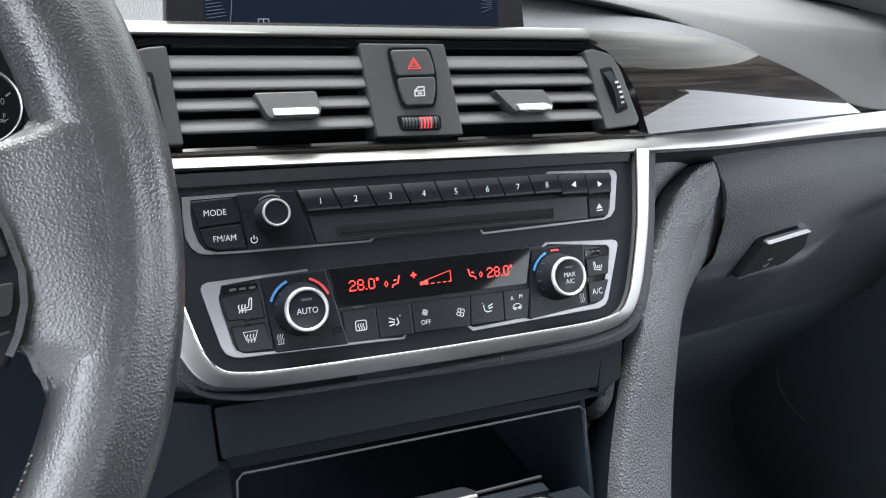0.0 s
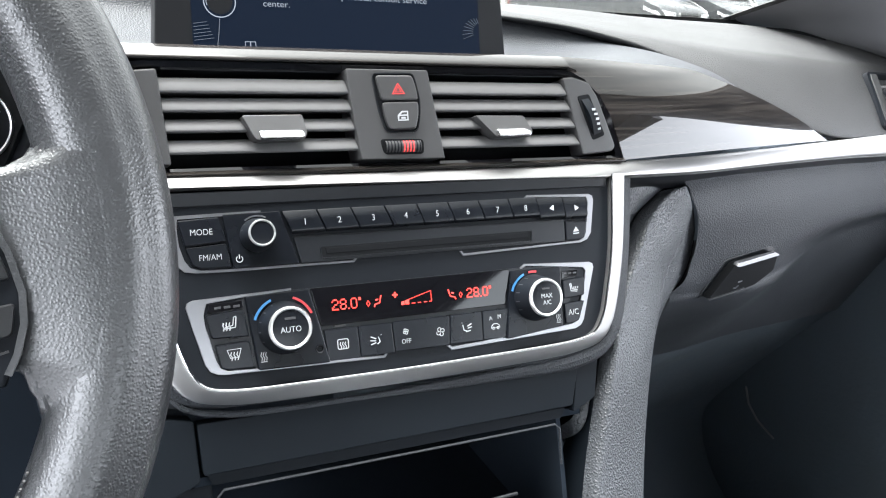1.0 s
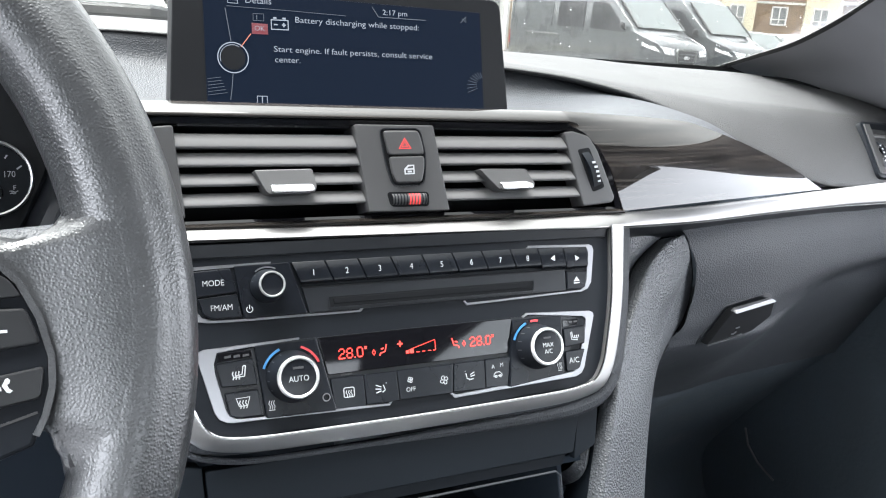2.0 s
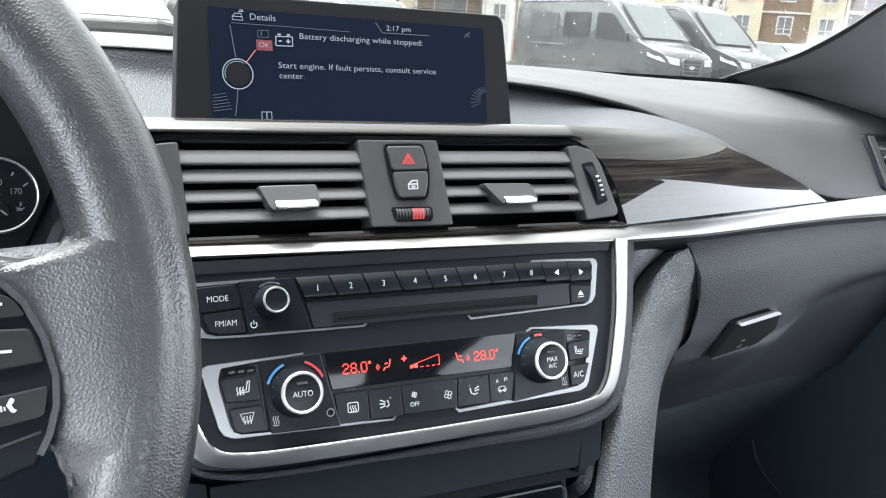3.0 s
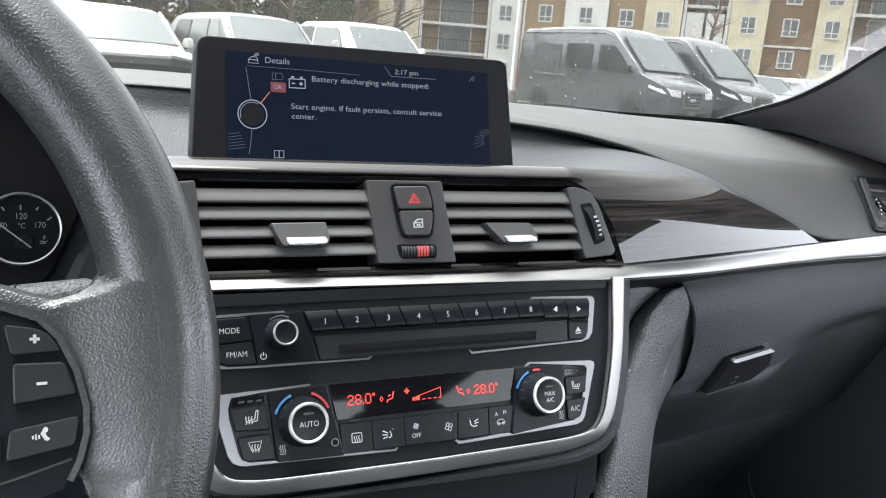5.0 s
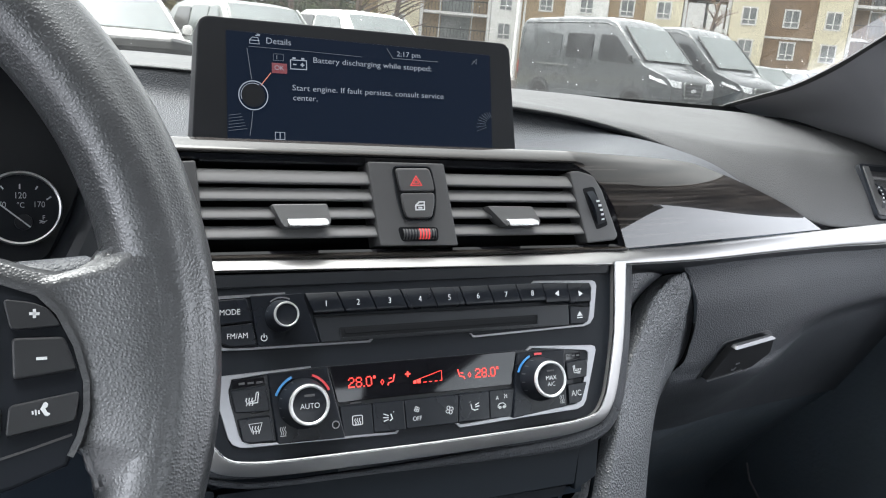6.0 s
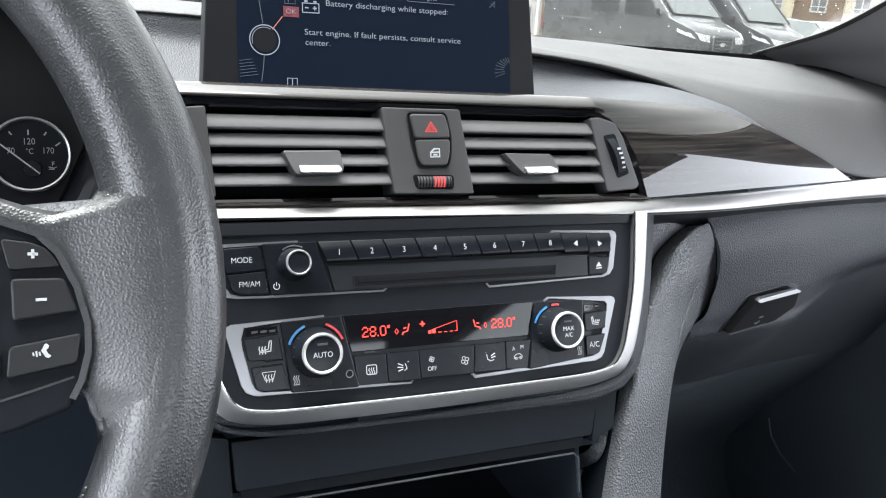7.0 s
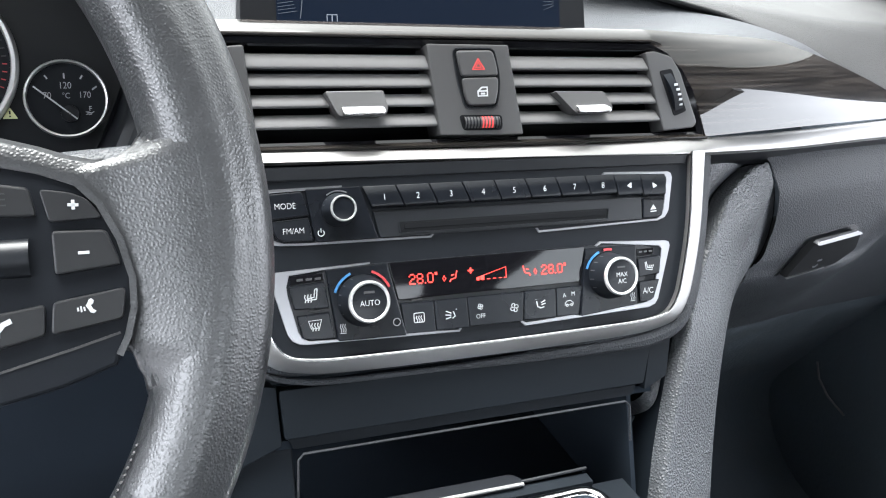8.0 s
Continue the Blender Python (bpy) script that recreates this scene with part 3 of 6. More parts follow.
part("handle_foot", ribbon(mm((-60, -12), (-45, -10.8), (-31, -9.6), (-12, -7.6)), 0.0012, 0.003, 0.0052), POCKET, handle)
part("lock_slot", joined(ribbon(mm((-24, 0.2), (-18, 0.6)), 0.0014, 0.003, 0.0045), ribbon(mm((-28.5, -5.2), (-25, -5.6), (-21.5, -3.6)), 0.0014, 0.003, 0.0045)), POCKET, handle)
part("handle_recess", slab(rounded(mm((-66, -14.5), (-39, 22), (24, 28), (34, 22), (37, 4), (12, -10), (-31, -14)), 0.004), -0.045, -0.0035, 0.002), SATIN_BLACK, glove, m=hm)

# padded side of the centre console
L = [(0.447, 0.470, 0.8915), (0.435, 0.468, 0.888), (0.4073, 0.455, 0.8736), (0.3893, 0.440, 0.8543), (0.3646, 0.420, 0.8254), (0.338, 0.390, 0.776), (0.311, 0.355, 0.700), (0.282, 0.30, 0.60), (0.262, 0.24, 0.50)]
R = [(0.456, 0.473, 0.8905), (0.4660, 0.475, 0.880), (0.4723, 0.476, 0.8674), (0.4610, 0.470, 0.8486), (0.4376, 0.458, 0.8232), (0.4090, 0.430, 0.784), (0.383, 0.391, 0.695), (0.352, 0.33, 0.60), (0.332, 0.26, 0.50)]
S = [(0.459, 0.480, 0.8895), (0.4725, 0.482, 0.8775), (0.4842, 0.486, 0.8601), (0.4905, 0.488, 0.8342), (0.4825, 0.484, 0.8085), (0.4460, 0.466, 0.778), (0.392, 0.43, 0.695), (0.356, 0.38, 0.60), (0.336, 0.32, 0.50)]
lerp3 = lambda a, b, t, dx=0.0, dy=0.0, dz=0.0: [(p[0] + (q[0] - p[0]) * t + dx, p[1] + (q[1] - p[1]) * t + dy, p[2] + (q[2] - p[2]) * t + dz) for p, q in zip(a, b)]
fold = [(x - 0.005, y + 0.009, z - 0.004) for x, y, z in L]
fold_in = [(x - 0.009, y + 0.018 + 0.04 * max(0, min(1, (0.80 - z) / 0.1)), z - 0.010) for x, y, z in L]
S_in = [(x + 0.003, y + 0.12, z - 0.02) for x, y, z in S]
bol = thing("console_bolster", "padded grey leatherette bolster down the side of the console", "console bolster")
part("pad", loft([fold, L, lerp3(L, R, 0.12, -0.0005, -0.0035, 0.001), lerp3(L, R, 0.5, 0, -0.0055, 0.002), lerp3(L, R, 0.88, 0.0005, -0.0035, 0.001), R, lerp3(R, S, 0.15, 0.0012, 0.0, 0), S], 90, 40), BOLSTER, bol, "coarse grained leatherette")
part("inner_side", loft([fold, fold_in], 50, 4), LID, bol)
part("seam", tube([(x + 0.0022, y + 0.004, z) for x, y, z in smooth(S[:6], 40)], 0.0020, 6), DARK, bol, "dark seam beside the glove box")
part("outer_side", loft([[(x, y + 0.006, z) for x, y, z in S], S_in], 50, 4), MATT_BLACK, bol)
# leatherette between the silver frame and the bolster
wall_in = [(0.350, 0.462, 0.912), (0.356, 0.4545, 0.892), (0.352, 0.4450, 0.866), (0.346, 0.4345, 0.842), (0.338, 0.4190, 0.806), (0.322, 0.4010, 0.768), (0.310, 0.392, 0.745), (0.304, 0.420, 0.715)]
wall_mid = [(0.405, 0.4640, 0.912), (0.399, 0.4585, 0.892), (0.380, 0.4515, 0.868), (0.366, 0.4390, 0.842), (0.350, 0.4215, 0.806), (0.330, 0.4000, 0.766), (0.315, 0.386, 0.738), (0.310, 0.418, 0.708)]
wall_out = [(0.462, 0.4800, 0.912), (0.447, 0.4805, 0.894), (0.411, 0.4725, 0.870), (0.389, 0.4580, 0.844), (0.363, 0.4390, 0.806), (0.337, 0.4130, 0.764), (0.318, 0.400, 0.730), (0.314, 0.425, 0.702)]
part("cheek", loft([wall_in, wall_mid, wall_out], 60, 24), BOLSTER, bol, "grained leatherette beside the silver frame")

# ================================================================ trim across the dash
def vp(u, v, n=0.0):
    return VENTS @ Vector((u / 1000, v / 1000, n / 1000))


trim = thing("wood_trim_panel", "dark fineline wood trim under gloss lacquer across the dash", "trim panel")
us = [-200, -196, -190, -150, -60, 40, 100, 127]
top = [loft([[vp(u, 79.3, -8) for u in us], [vp(u, 80.2, -0.5) for u in us], [vp(u, 81.5, 1.0) for u in us], [vp(u, 84.5, -1.0) for u in us], [vp(u, 88.6, -5.5) for u in us], [vp(u, 91.6, -11) for u in us], [vp(u, 91.0, -16) for u in us]], 60, 20)]
open_r = [vp(170.6, 13.8, 0.5), vp(166, 31, 0.2), vp(161.8, 47.5, -1.4), vp(153.5, 61.6, -3.4), vp(140.9, 73.4, -5.4), vp(127, 79.6, -6.4)]
tip = [(0.655, 0.504, 0.921), (0.608, 0.5, 0.9415), (0.5512, 0.499, 0.9618), (0.4923, 0.501, 0.9794), (0.4473, 0.497, 0.9869), vp(127, 91.6, -11)]
cols = []
a_, b_ = smooth(open_r, 30), smooth(tip, 30)
for i in range(30):
    t = i / 29
    row = []
    for j in range(50):
        s = j / 49
        q = a_[i].lerp(b_[i], s)
        q += Vector((0, -0.95, 0.31)) * (0.0140 * (1 - t ** 2.3) * s * (2 - s) * (1 - s) + 0.002 * math.sin(math.pi * s))
        row.append(q)
    cols.append(row)
edge_back = [q + Vector((0, 0.014, -0.001)) for q in a_]
left_edge = [[edge_back[i], a_[i]] for i in range(30)]
wing = band(cols)
band(left_edge, bm=wing)
band([cols[-1], [q + Vector((0, 0.012, -0.004)) for q in cols[-1]]], bm=wing)
sill = loft([[vp(u, 12.0, 1.5) for u in (-190, -60, 60, 171)], [vp(u, 14.0, 1.8) for u in (-190, -60, 60, 171)], [vp(u, 17.8, -8.0) for u in (-190, -60, 60, 171)], [vp(u, 17.5, -14.0) for u in (-190, -60, 60, 171)]], 40, 8)
part("veneer", joined(top[0], wing), WOOD, trim, sharp=60)
part("lower_lip", sill, WOOD, trim)

strip = thing("silver_trim_strip", "long satin silver strip running across the dash", "trim strip")
t_top = [vp(-200, 15, 2), vp(-190, 14.8, 2), vp(-146, 14.5, 2), vp(-25, 12.6, 2), vp(90, 12.4, 2), vp(168, 13.0, 2), (0.454, 0.459, 0.9205), (0.56, 0.478, 0.9215), (0.682, 0.4985, 0.9235), (0.765, 0.509, 0.926), (0.94, 0.530, 0.932)]
t_bot = [vp(-200, 4.5, 3), vp(-190, 4.6, 3), vp(-147, 4.6, 3), vp(-26, 3.2, 3), vp(90, 1.6, 3), vp(150, 0.4, 3), (0.457, 0.459, 0.9055), (0.56, 0.478, 0.9050), (0.682, 0.4985, 0.9040), (0.765, 0.509, 0.9025), (0.94, 0.530, 0.902)]
t_top, t_bot = [Vector(q) for q in t_top], [Vector(q) for q in t_bot]
dn = Vector((0, -0.95, 0.31))
rows = [[q - dn * 0.014 for q in t_top], [q - dn * 0.004 for q in t_top], [a.lerp(b, 0.12) - dn * 0.002 for a, b in zip(t_top, t_bot)], [a.lerp(b, 0.55) + dn * 0.0022 for a, b in zip(t_top, t_bot)], [a.lerp(b, 0.84) + dn * 0.0042 for a, b in zip(t_top, t_bot)], [a.lerp(b, 0.92) + dn * 0.0036 for a, b in zip(t_top, t_bot)], [a.lerp(b, 0.97) + dn * 0.0016 for a, b in zip(t_top, t_bot)], t_bot, [q - dn * 0.016 for q in t_bot]]
part("strip", loft(rows, 120, 26), STRIP, strip)
under = [[q + Vector((0, 0.003, 0.001)) for q in t_bot], [q + Vector((0, 0.012, -0.010)) for q in t_bot], [q + Vector((0, 0.02, -0.016)) for q in t_bot]]
part("shadow_gap", loft(under, 60, 6), SATIN_BLACK, strip)

# ================================================================ centre vents
vents = thing("centre_air_vent", "centre air vent with dark grey slats", "air vent", VENTS)
outline = mm((170.3, 14), (166, 31), (161.6, 47.5), (153.3, 61.4), (140.7, 73.2), (127, 79.4), (-160, 79.8), (-176, 77), (-186, 66), (-190, 45), (-190, 14))
def lift(poly, n):
    return [Vector((q[0], q[1], n)) for q in poly]


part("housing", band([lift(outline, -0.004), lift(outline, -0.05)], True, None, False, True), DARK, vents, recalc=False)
part("surround", band([lift(outline, -0.001), lift(inset(outline, 0.0035), -0.003), lift(inset(outline, 0.004), -0.02)], True), GLOSS, vents, "gloss black surround")
part("upper_lip", slab(rounded(mm((-150, 79.2), (128, 79.0), (134, 75.4), (-150, 75.4)), 0.0008), -0.03, -0.006, 0.001), SATIN_BLACK, vents)
for v1, v0 in ((69.6, 61.0), (57.8, 49.9), (45.2, 38.0), (33.0, 25.5)):
    for ua, ub in ((-153, -33), (14, 140)):
        prof = [(v1 + 2.6, -26), (v1 + 1.5, -7), (v1 + 0.4, -3.6), (v1 - 0.45 * (v1 - v0), -1.2), (v0 + 1.6, 0.2), (v0 + 0.6, 0.1), (v0 - 0.1, -0.9), (v0 + 0.4, -4), (v0 + 3, -26)]
        cut = lambda v, u: u + (0 if u < -100 else (-7 + 10 * (75 - v) / 56 if u < 0 else (0 if u < 100 else -18 + 16 * (75 - v) / 56)))
        rows = [[Vector((cut(v, u) / 1000, v / 1000, n / 1000)) for v, n in prof] for u in smooth([(ua, 0), ((ua + ub) / 2, 0), (ub, 0)], 6) for u in (u[0],)]
        part("slat", band(rows, True, None, True, True), SLAT, vents, sharp=50)
for pts, chrome in ((mm((-108, 47), (-71.5, 47.5), (-69.8, 36), (-72, 32), (-100.5, 31.5), (-102.5, 34)), mm((-99.5, 37.1), (-73.8, 37.5), (-72.2, 35), (-73, 32.4), (-99, 32.2))),
                    (mm((46.5, 46.3), (83.5, 46), (88.8, 35), (86.5, 31.5), (60.5, 30.8), (58, 33)), mm((59.2, 36.3), (80.6, 36.8), (85.8, 34.6), (84.8, 31.8), (60.2, 31.4)))):
    tab = part("direction_tab", slab(rounded(pts, 0.0016), -0.006, 0.0075, 0.0015, lean=lambda u, v: (0.0385 - v) * 0.25), PLATE, vents, "grey tab with a chrome edge")
    part("chrome_insert", slab(rounded(chrome, 0.0012), 0.006, 0.0105, 0.0012, lean=lambda u, v: (0.0385 - v) * 0.3), CHROME, tab, "bright chrome insert")


def wheel_bezel(parent, poly, slot, marks):
    b = part("bezel", slab(rounded(poly, 0.002), -0.014, 0.0012, 0.0012), PLATE, parent)
    part("wheel_slot", slab(rounded(inset(slot, -0.0022), 0.002), 0.0, 0.0016, 0.0003), DARK, b)
    (x0, y0), (x1, y1), (x2, y2), (x3, y3) = slot
    rows = []
    for i in range(13):
        f = i / 12
        a, c = Vector((x3 + (x0 - x3) * f, y3 + (y0 - y3) * f)), Vector((x2 + (x1 - x2) * f, y2 + (y1 - y2) * f))
        h = 0.0012 + 0.0042 * math.sin(math.pi * f)
        rows.append([Vector((a.x, a.y, 0)), Vector((a.x, a.y, h)), Vector((c.x, c.y, h)), Vector((c.x, c.y, 0))])
    w = part("thumb_wheel", band(rows), MATT_BLACK, b)
    for k in range(marks):
        f = 0.12 + 0.13 * k
        c = Vector((x2 + (x1 - x2) * f, y2 + (y1 - y2) * f))
        h = 0.0016 + 0.0042 * math.sin(math.pi * f)
        part("mark", slab([(c.x - 0.0030, c.y - 0.0008), (c.x - 0.0004, c.y - 0.0006), (c.x - 0.0004, c.y + 0.001), (c.x - 0.0030, c.y + 0.0008)], h - 0.001, h + 0.0001, 0.0001), PRINT, w)


wheel_bezel(vents, mm((120.8, 73.4), (129.1, 74.2), (143, 70.5), (150, 60), (163, 24), (160, 20.5), (134, 18.4)), mm((134.7, 58.7), (140.8, 59.7), (151, 33.6), (144.4, 31.4)), 5)
wheel_bezel(vents, mm((-180, 68), (-165, 73.6), (-153, 74.8), (-148.7, 19.2), (-182, 20)), mm((-175, 57), (-163.5, 58), (-160.5, 31.5), (-173, 32)), 6)

hz = thing("hazard_switch_panel", "dark panel with hazard and door lock buttons between the vents", "switch panel", VENTS)
part("plate", slab(rounded(mm((-41.3, 76.4), (14.8, 76.4), (23.2, 18.7), (-34.9, 19.3)), 0.0012), -0.02, 0.003, 0.001), PLATE, hz)
part("pocket", slab(rounded(mm((-24.6, 73.6), (4.2, 74), (7.4, 57), (6.8, 46), (4.4, 36.2), (-17.4, 36), (-21.6, 52)), 0.004), 0.002, 0.0034, 0.0003), DARK, hz)
part("pocket_edge", ribbon(rounded(mm((-24.6, 73.6), (4.2, 74), (7.4, 57), (6.8, 46), (4.4, 36.2), (-17.4, 36), (-21.6, 52)), 0.004), 0.0006, 0.003, 0.0039, loop=True), SATIN_BLACK, hz)
b1 = part("hazard_button", slab(rounded(mm((-22.6, 72), (2.4, 72.4), (5.0, 64), (5.8, 56.3), (-19.6, 55.8)), 0.0026), 0.002, 0.006, 0.0012), PLATE, hz)
part("triangle", ribbon(mm((-12.2, 60.2), (-4.0, 60.4), (-8.2, 66.8)), 0.0009, 0.006, 0.0062, loop=True), RED_MARK, b1, "red warning triangle")
part("triangle", ribbon(mm((-10.2, 61.4), (-6.2, 61.5), (-8.2, 64.8)), 0.0006, 0.006, 0.0062, loop=True), RED_MARK, b1)
b2 = part("lock_button", slab(rounded(mm((-19.4, 55.0), (5.8, 55.5), (5.4, 47), (2.8, 37.8), (-15.6, 37.4), (-18, 44)), 0.0026), 0.002, 0.006, 0.0012), PLATE, hz)
part("door_symbol", joined(ribbon(mm((-9.2, 43.4), (-2.8, 43.6), (-2.8, 49.0), (-6.6, 48.8), (-9.2, 46.4)), 0.0011, 0.006, 0.0062, loop=True), ribbon(mm((-9.2, 46.4), (-2.8, 46.7)), 0.0009, 0.006, 0.0062), ribbon(mm((-7.4, 44.9), (-4.4, 44.9)), 0.0012, 0.006, 0.0062)), PRINT, b2, "white door lock symbol")
part("slot", slab(rounded(mm((-22, 32), (8.4, 31.6), (8.2, 21.8), (-19.4, 22)), 0.003), 0.002, 0.0033, 0.0003), DARK, hz)
rows = [[Vector((u / 1000, (27 + 3.7 * math.cos(a)) / 1000, 0.0030 + 0.0026 * math.sin(a))) for a in np.linspace(0.15, 3.0, 10)] for u in (-18.6, -18, -17, -10, 0, 4.2, 5.2, 5.8)]
wheel_t = part("temperature_wheel", band(rows), PLATE, hz, "ribbed air temperature wheel")
for k in range(11):
    u = -17.2 + 2.2 * k
    rows = [[Vector(((u + d) / 1000, (27 + 3.9 * math.cos(a)) / 1000, 0.0030 + 0.0029 * math.sin(a))) for a in np.linspace(0.3, 2.85, 8)] for d in (-0.45, 0.45)]
    part("rib", band(rows), RED_MARK if 5 <= k <= 8 else MATT_BLACK, wheel_t, "red lit rib" if 5 <= k <= 8 else "")

# ================================================================ display
disp = thing("centre_display", "wide dark display in a black bezel showing a battery warning", "display", SCREENS)
body = rounded(mm((-147.6, -66), (115.8, -66), (110, 42.5), (-140.5, 41.2)), [0.002, 0.002, 0.009, 0.009], 6)
part("bezel", slab(body, -0.02, 0.004, 0.003), BEZEL, disp)
part("rear_shell", slab(inset(body, 0.004), -0.032, -0.019, 0.001), BEZEL, disp)
glass = part("screen", slab(mm((-121.8, -54), (92.2, -54), (91.4, 31.0), (-121.6, 31.8)), 0.003, 0.0045, 0.0002), SCREEN, disp, "glossy dark blue screen")
N = 0.0047


def write(words, size, u, v, width, mat=TEXT, tilt=0.35):
    bm = lettering(words, size / 1000, (0, 0), 0, "LEFT")
    xs = [q.co.x for q in bm.verts]
    bm.transform(Matrix.Translation((u / 1000, v / 1000, N)) @ Matrix.Rotation(radians(tilt), 4, "Z") @ Matrix.Diagonal((width / 1000 / (max(xs) - min(xs)), 1, 1, 1)))
    return part("lettering", bm, mat, glass)


write("Details", 6.4, -93.4, 26.4, 18.0)
write("2:17 pm", 5.6, 8.6, 25.2, 19.8)
write("Battery discharging while stopped:", 6.0, -58.6, 15.0, 96)
write("Start engine. If fault persists, consult service", 6.0, -74.6, -6.5, 122.7)
write("center.", 6.0, -74.2, -13.8, 18.4)
part("car_symbol", joined(ribbon(mm((-105, 23.6), (-105, 26.2), (-103, 28.2), (-99, 28.2), (-98, 23.6)), 0.0005, N, N + 0.0002, loop=True), ribbon(mm((-105, 26), (-98, 26)), 0.0005, N, N + 0.0002), ribbon(mm((-101, 29.6), (-97.4, 29.6)), 0.0005, N, N + 0.0002), ribbon(mm((-100, 30.6), (-97.4, 30.6)), 0.0005, N, N + 0.0002)), TEXT, glass)
part("heading_line", ribbon(mm((-106, 21.4), (-60, 21.2), (-20, 20.6)), 0.0003, N, N + 0.0002), TEXT_DIM, glass)
part("clock_line", ribbon(mm((0.5, 28.8), (5.4, 21.6), (44, 21.8)), 0.0005, N, N + 0.0002), TEXT_DIM, glass)
part("battery_symbol", joined(ribbon(mm((-75.4, 7.4), (-63.4, 7.6), (-63.4, 14.2), (-75.4, 14)), 0.0009, N, N + 0.0002, loop=True), ribbon(mm((-73.6, 10.8), (-71, 10.8)), 0.0009, N, N + 0.0002), ribbon(mm((-68, 10.8), (-65, 10.8)), 0.0009, N, N + 0.0002), ribbon(mm((-66.5, 9.3), (-66.5, 12.3)), 0.0009, N, N + 0.0002), ribbon(mm((-74, 15.4), (-71.6, 15.4)), 0.0012, N, N + 0.0002), ribbon(mm((-67.4, 15.4), (-65, 15.4)), 0.0012, N, N + 0.0002)), TEXT, glass)
ok = part("ok_field", slab(mm((-89.2, 3.4), (-78, 3.5), (-78, 10.8), (-89.2, 10.9)), N - 0.0002, N, 0.00005), OK_RED, glass, "red field")
part("lettering", lettering("OK", 0.005, (-0.0838, 0.0072), N + 0.0002), TEXT, ok)
part("list_symbol", joined(ribbon(mm((-88, 12.6), (-88, 17.4), (-80.6, 17.6), (-80.6, 12.8)), 0.0004, N, N + 0.0002, loop=True), ribbon(mm((-85.5, 13.5), (-85.5, 16.6)), 0.0006, N, N + 0.0002)), TEXT_DIM, glass)
part("list_symbol", joined(ribbon(mm((-87.6, -45), (-87.6, -39.8), (-80.6, -39.7), (-80.6, -44.9)), 0.0006, N, N + 0.0002, loop=True), ribbon(mm((-84.1, -44.5), (-84.1, -40)), 0.0006, N, N + 0.0002)), TEXT, glass)
part("dial_ring", joined(ribbon(arc(-0.1030, -0.0138, 0.0104, 0, 360, 40)[:-1], 0.0007, N, N + 0.0002, loop=True), ribbon(arc(-0.1030, -0.0138, 0.0088, 60, 200, 20), 0.0004, N, N + 0.0002)), TEXT, glass)
part("dial_centre", slab(arc(-0.1030, -0.0138, 0.0085, 0, 360, 30)[:-1], N - 0.0003, N, 0.00005), BEZEL, glass)
part("pointer", ribbon(mm((-97.4, -6.2), (-90, 3.4)), 0.0006, N, N + 0.0002), ORANGE, glass)
part("dial_arc", ribbon(smooth(mm((-107, 20), (-105.4, 8), (-104, -2.4)), 10), 0.0005, N, N + 0.0002), TEXT_DIM, glass)
part("dial_arc", ribbon(smooth(mm((-103.6, -25), (-104.6, -34), (-106, -43)), 10), 0.0005, N, N + 0.0002), TEXT_DIM, glass)
for k in range(6):
    part("scale_line", ribbon(mm((-121, -29 - 2.2 * k), (-112 + 0.8 * k, -27.5 - 2.1 * k)), 0.0003, N, N + 0.0002), TEXT_DIM, glass)
for k in range(9):
    a = radians(100 + 13 * k)
    part("scale_line", ribbon([(0.0925 + 0.006 * math.cos(a), -0.026 + 0.006 * math.sin(a)), (0.0915 + (0.010 + 0.0006 * k) * math.cos(a), -0.026 + (0.010 + 0.0006 * k) * math.sin(a))], 0.0003, N, N + 0.0002), TEXT_DIM, glass)
part("mute_symbol", joined(ribbon(mm((74, 22), (79, 27)), 0.0005, N, N + 0.0002), ribbon(mm((75, 25), (77, 25), (78.6, 26.8), (78.6, 22.6), (77, 24)), 0.0005, N, N + 0.0002)), TEXT_DIM, glass)

# ================================================================ passenger side vent
PV = face_frame(0.821, 0.542, 0.952, 0.78) @ Matrix.Rotation(radians(4), 4, "Y")
pv = thing("passenger_air_vent", "dark air vent at the passenger end of the dash", "air vent", PV)
po = rounded(mm((-66, -31), (62, -31), (62, 31), (-60, 31)), 0.004)
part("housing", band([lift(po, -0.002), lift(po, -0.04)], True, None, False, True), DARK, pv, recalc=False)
part("surround", band([lift(inset(po, -0.005), -0.012), lift(inset(po, -0.003), 0.002), lift(po, 0.003), lift(inset(po, 0.002), -0.004)], True), MATT_BLACK, pv)
bz = part("bezel", slab(rounded(mm((-59, 30), (-49, 30), (-54, -30), (-65, -30)), 0.001), -0.01, 0.004, 0.001), PLATE, pv, "grey bezel")
rows = [[Vector(((-51 - 4 * f - 2) / 1000, (8 - 30 * f) / 1000, 0.004 + 0.004 * math.sin(math.pi * f))), Vector(((-51 - 4 * f + 2.4) / 1000, (8 - 30 * f) / 1000, 0.004 + 0.004 * math.sin(math.pi * f)))] for f in np.linspace(0, 1, 12)]
tw = part("thumb_wheel", band(rows), MATT_BLACK, bz)
for k in range(5):
    f = 0.2 + 0.15 * k
    u0, v0, n0 = -51.5 - 4 * f, 8 - 30 * f, 4.3 + 4 * math.sin(math.pi * f)
    part("mark", slab(mm((u0, v0 - 0.8), (u0 + 2, v0 - 0.8), (u0 + 2, v0 + 0.8), (u0, v0 + 0.8)), (n0 - 0.4) / 1000, (n0 + 0.1) / 1000, 0.0001), PRINT, tw)
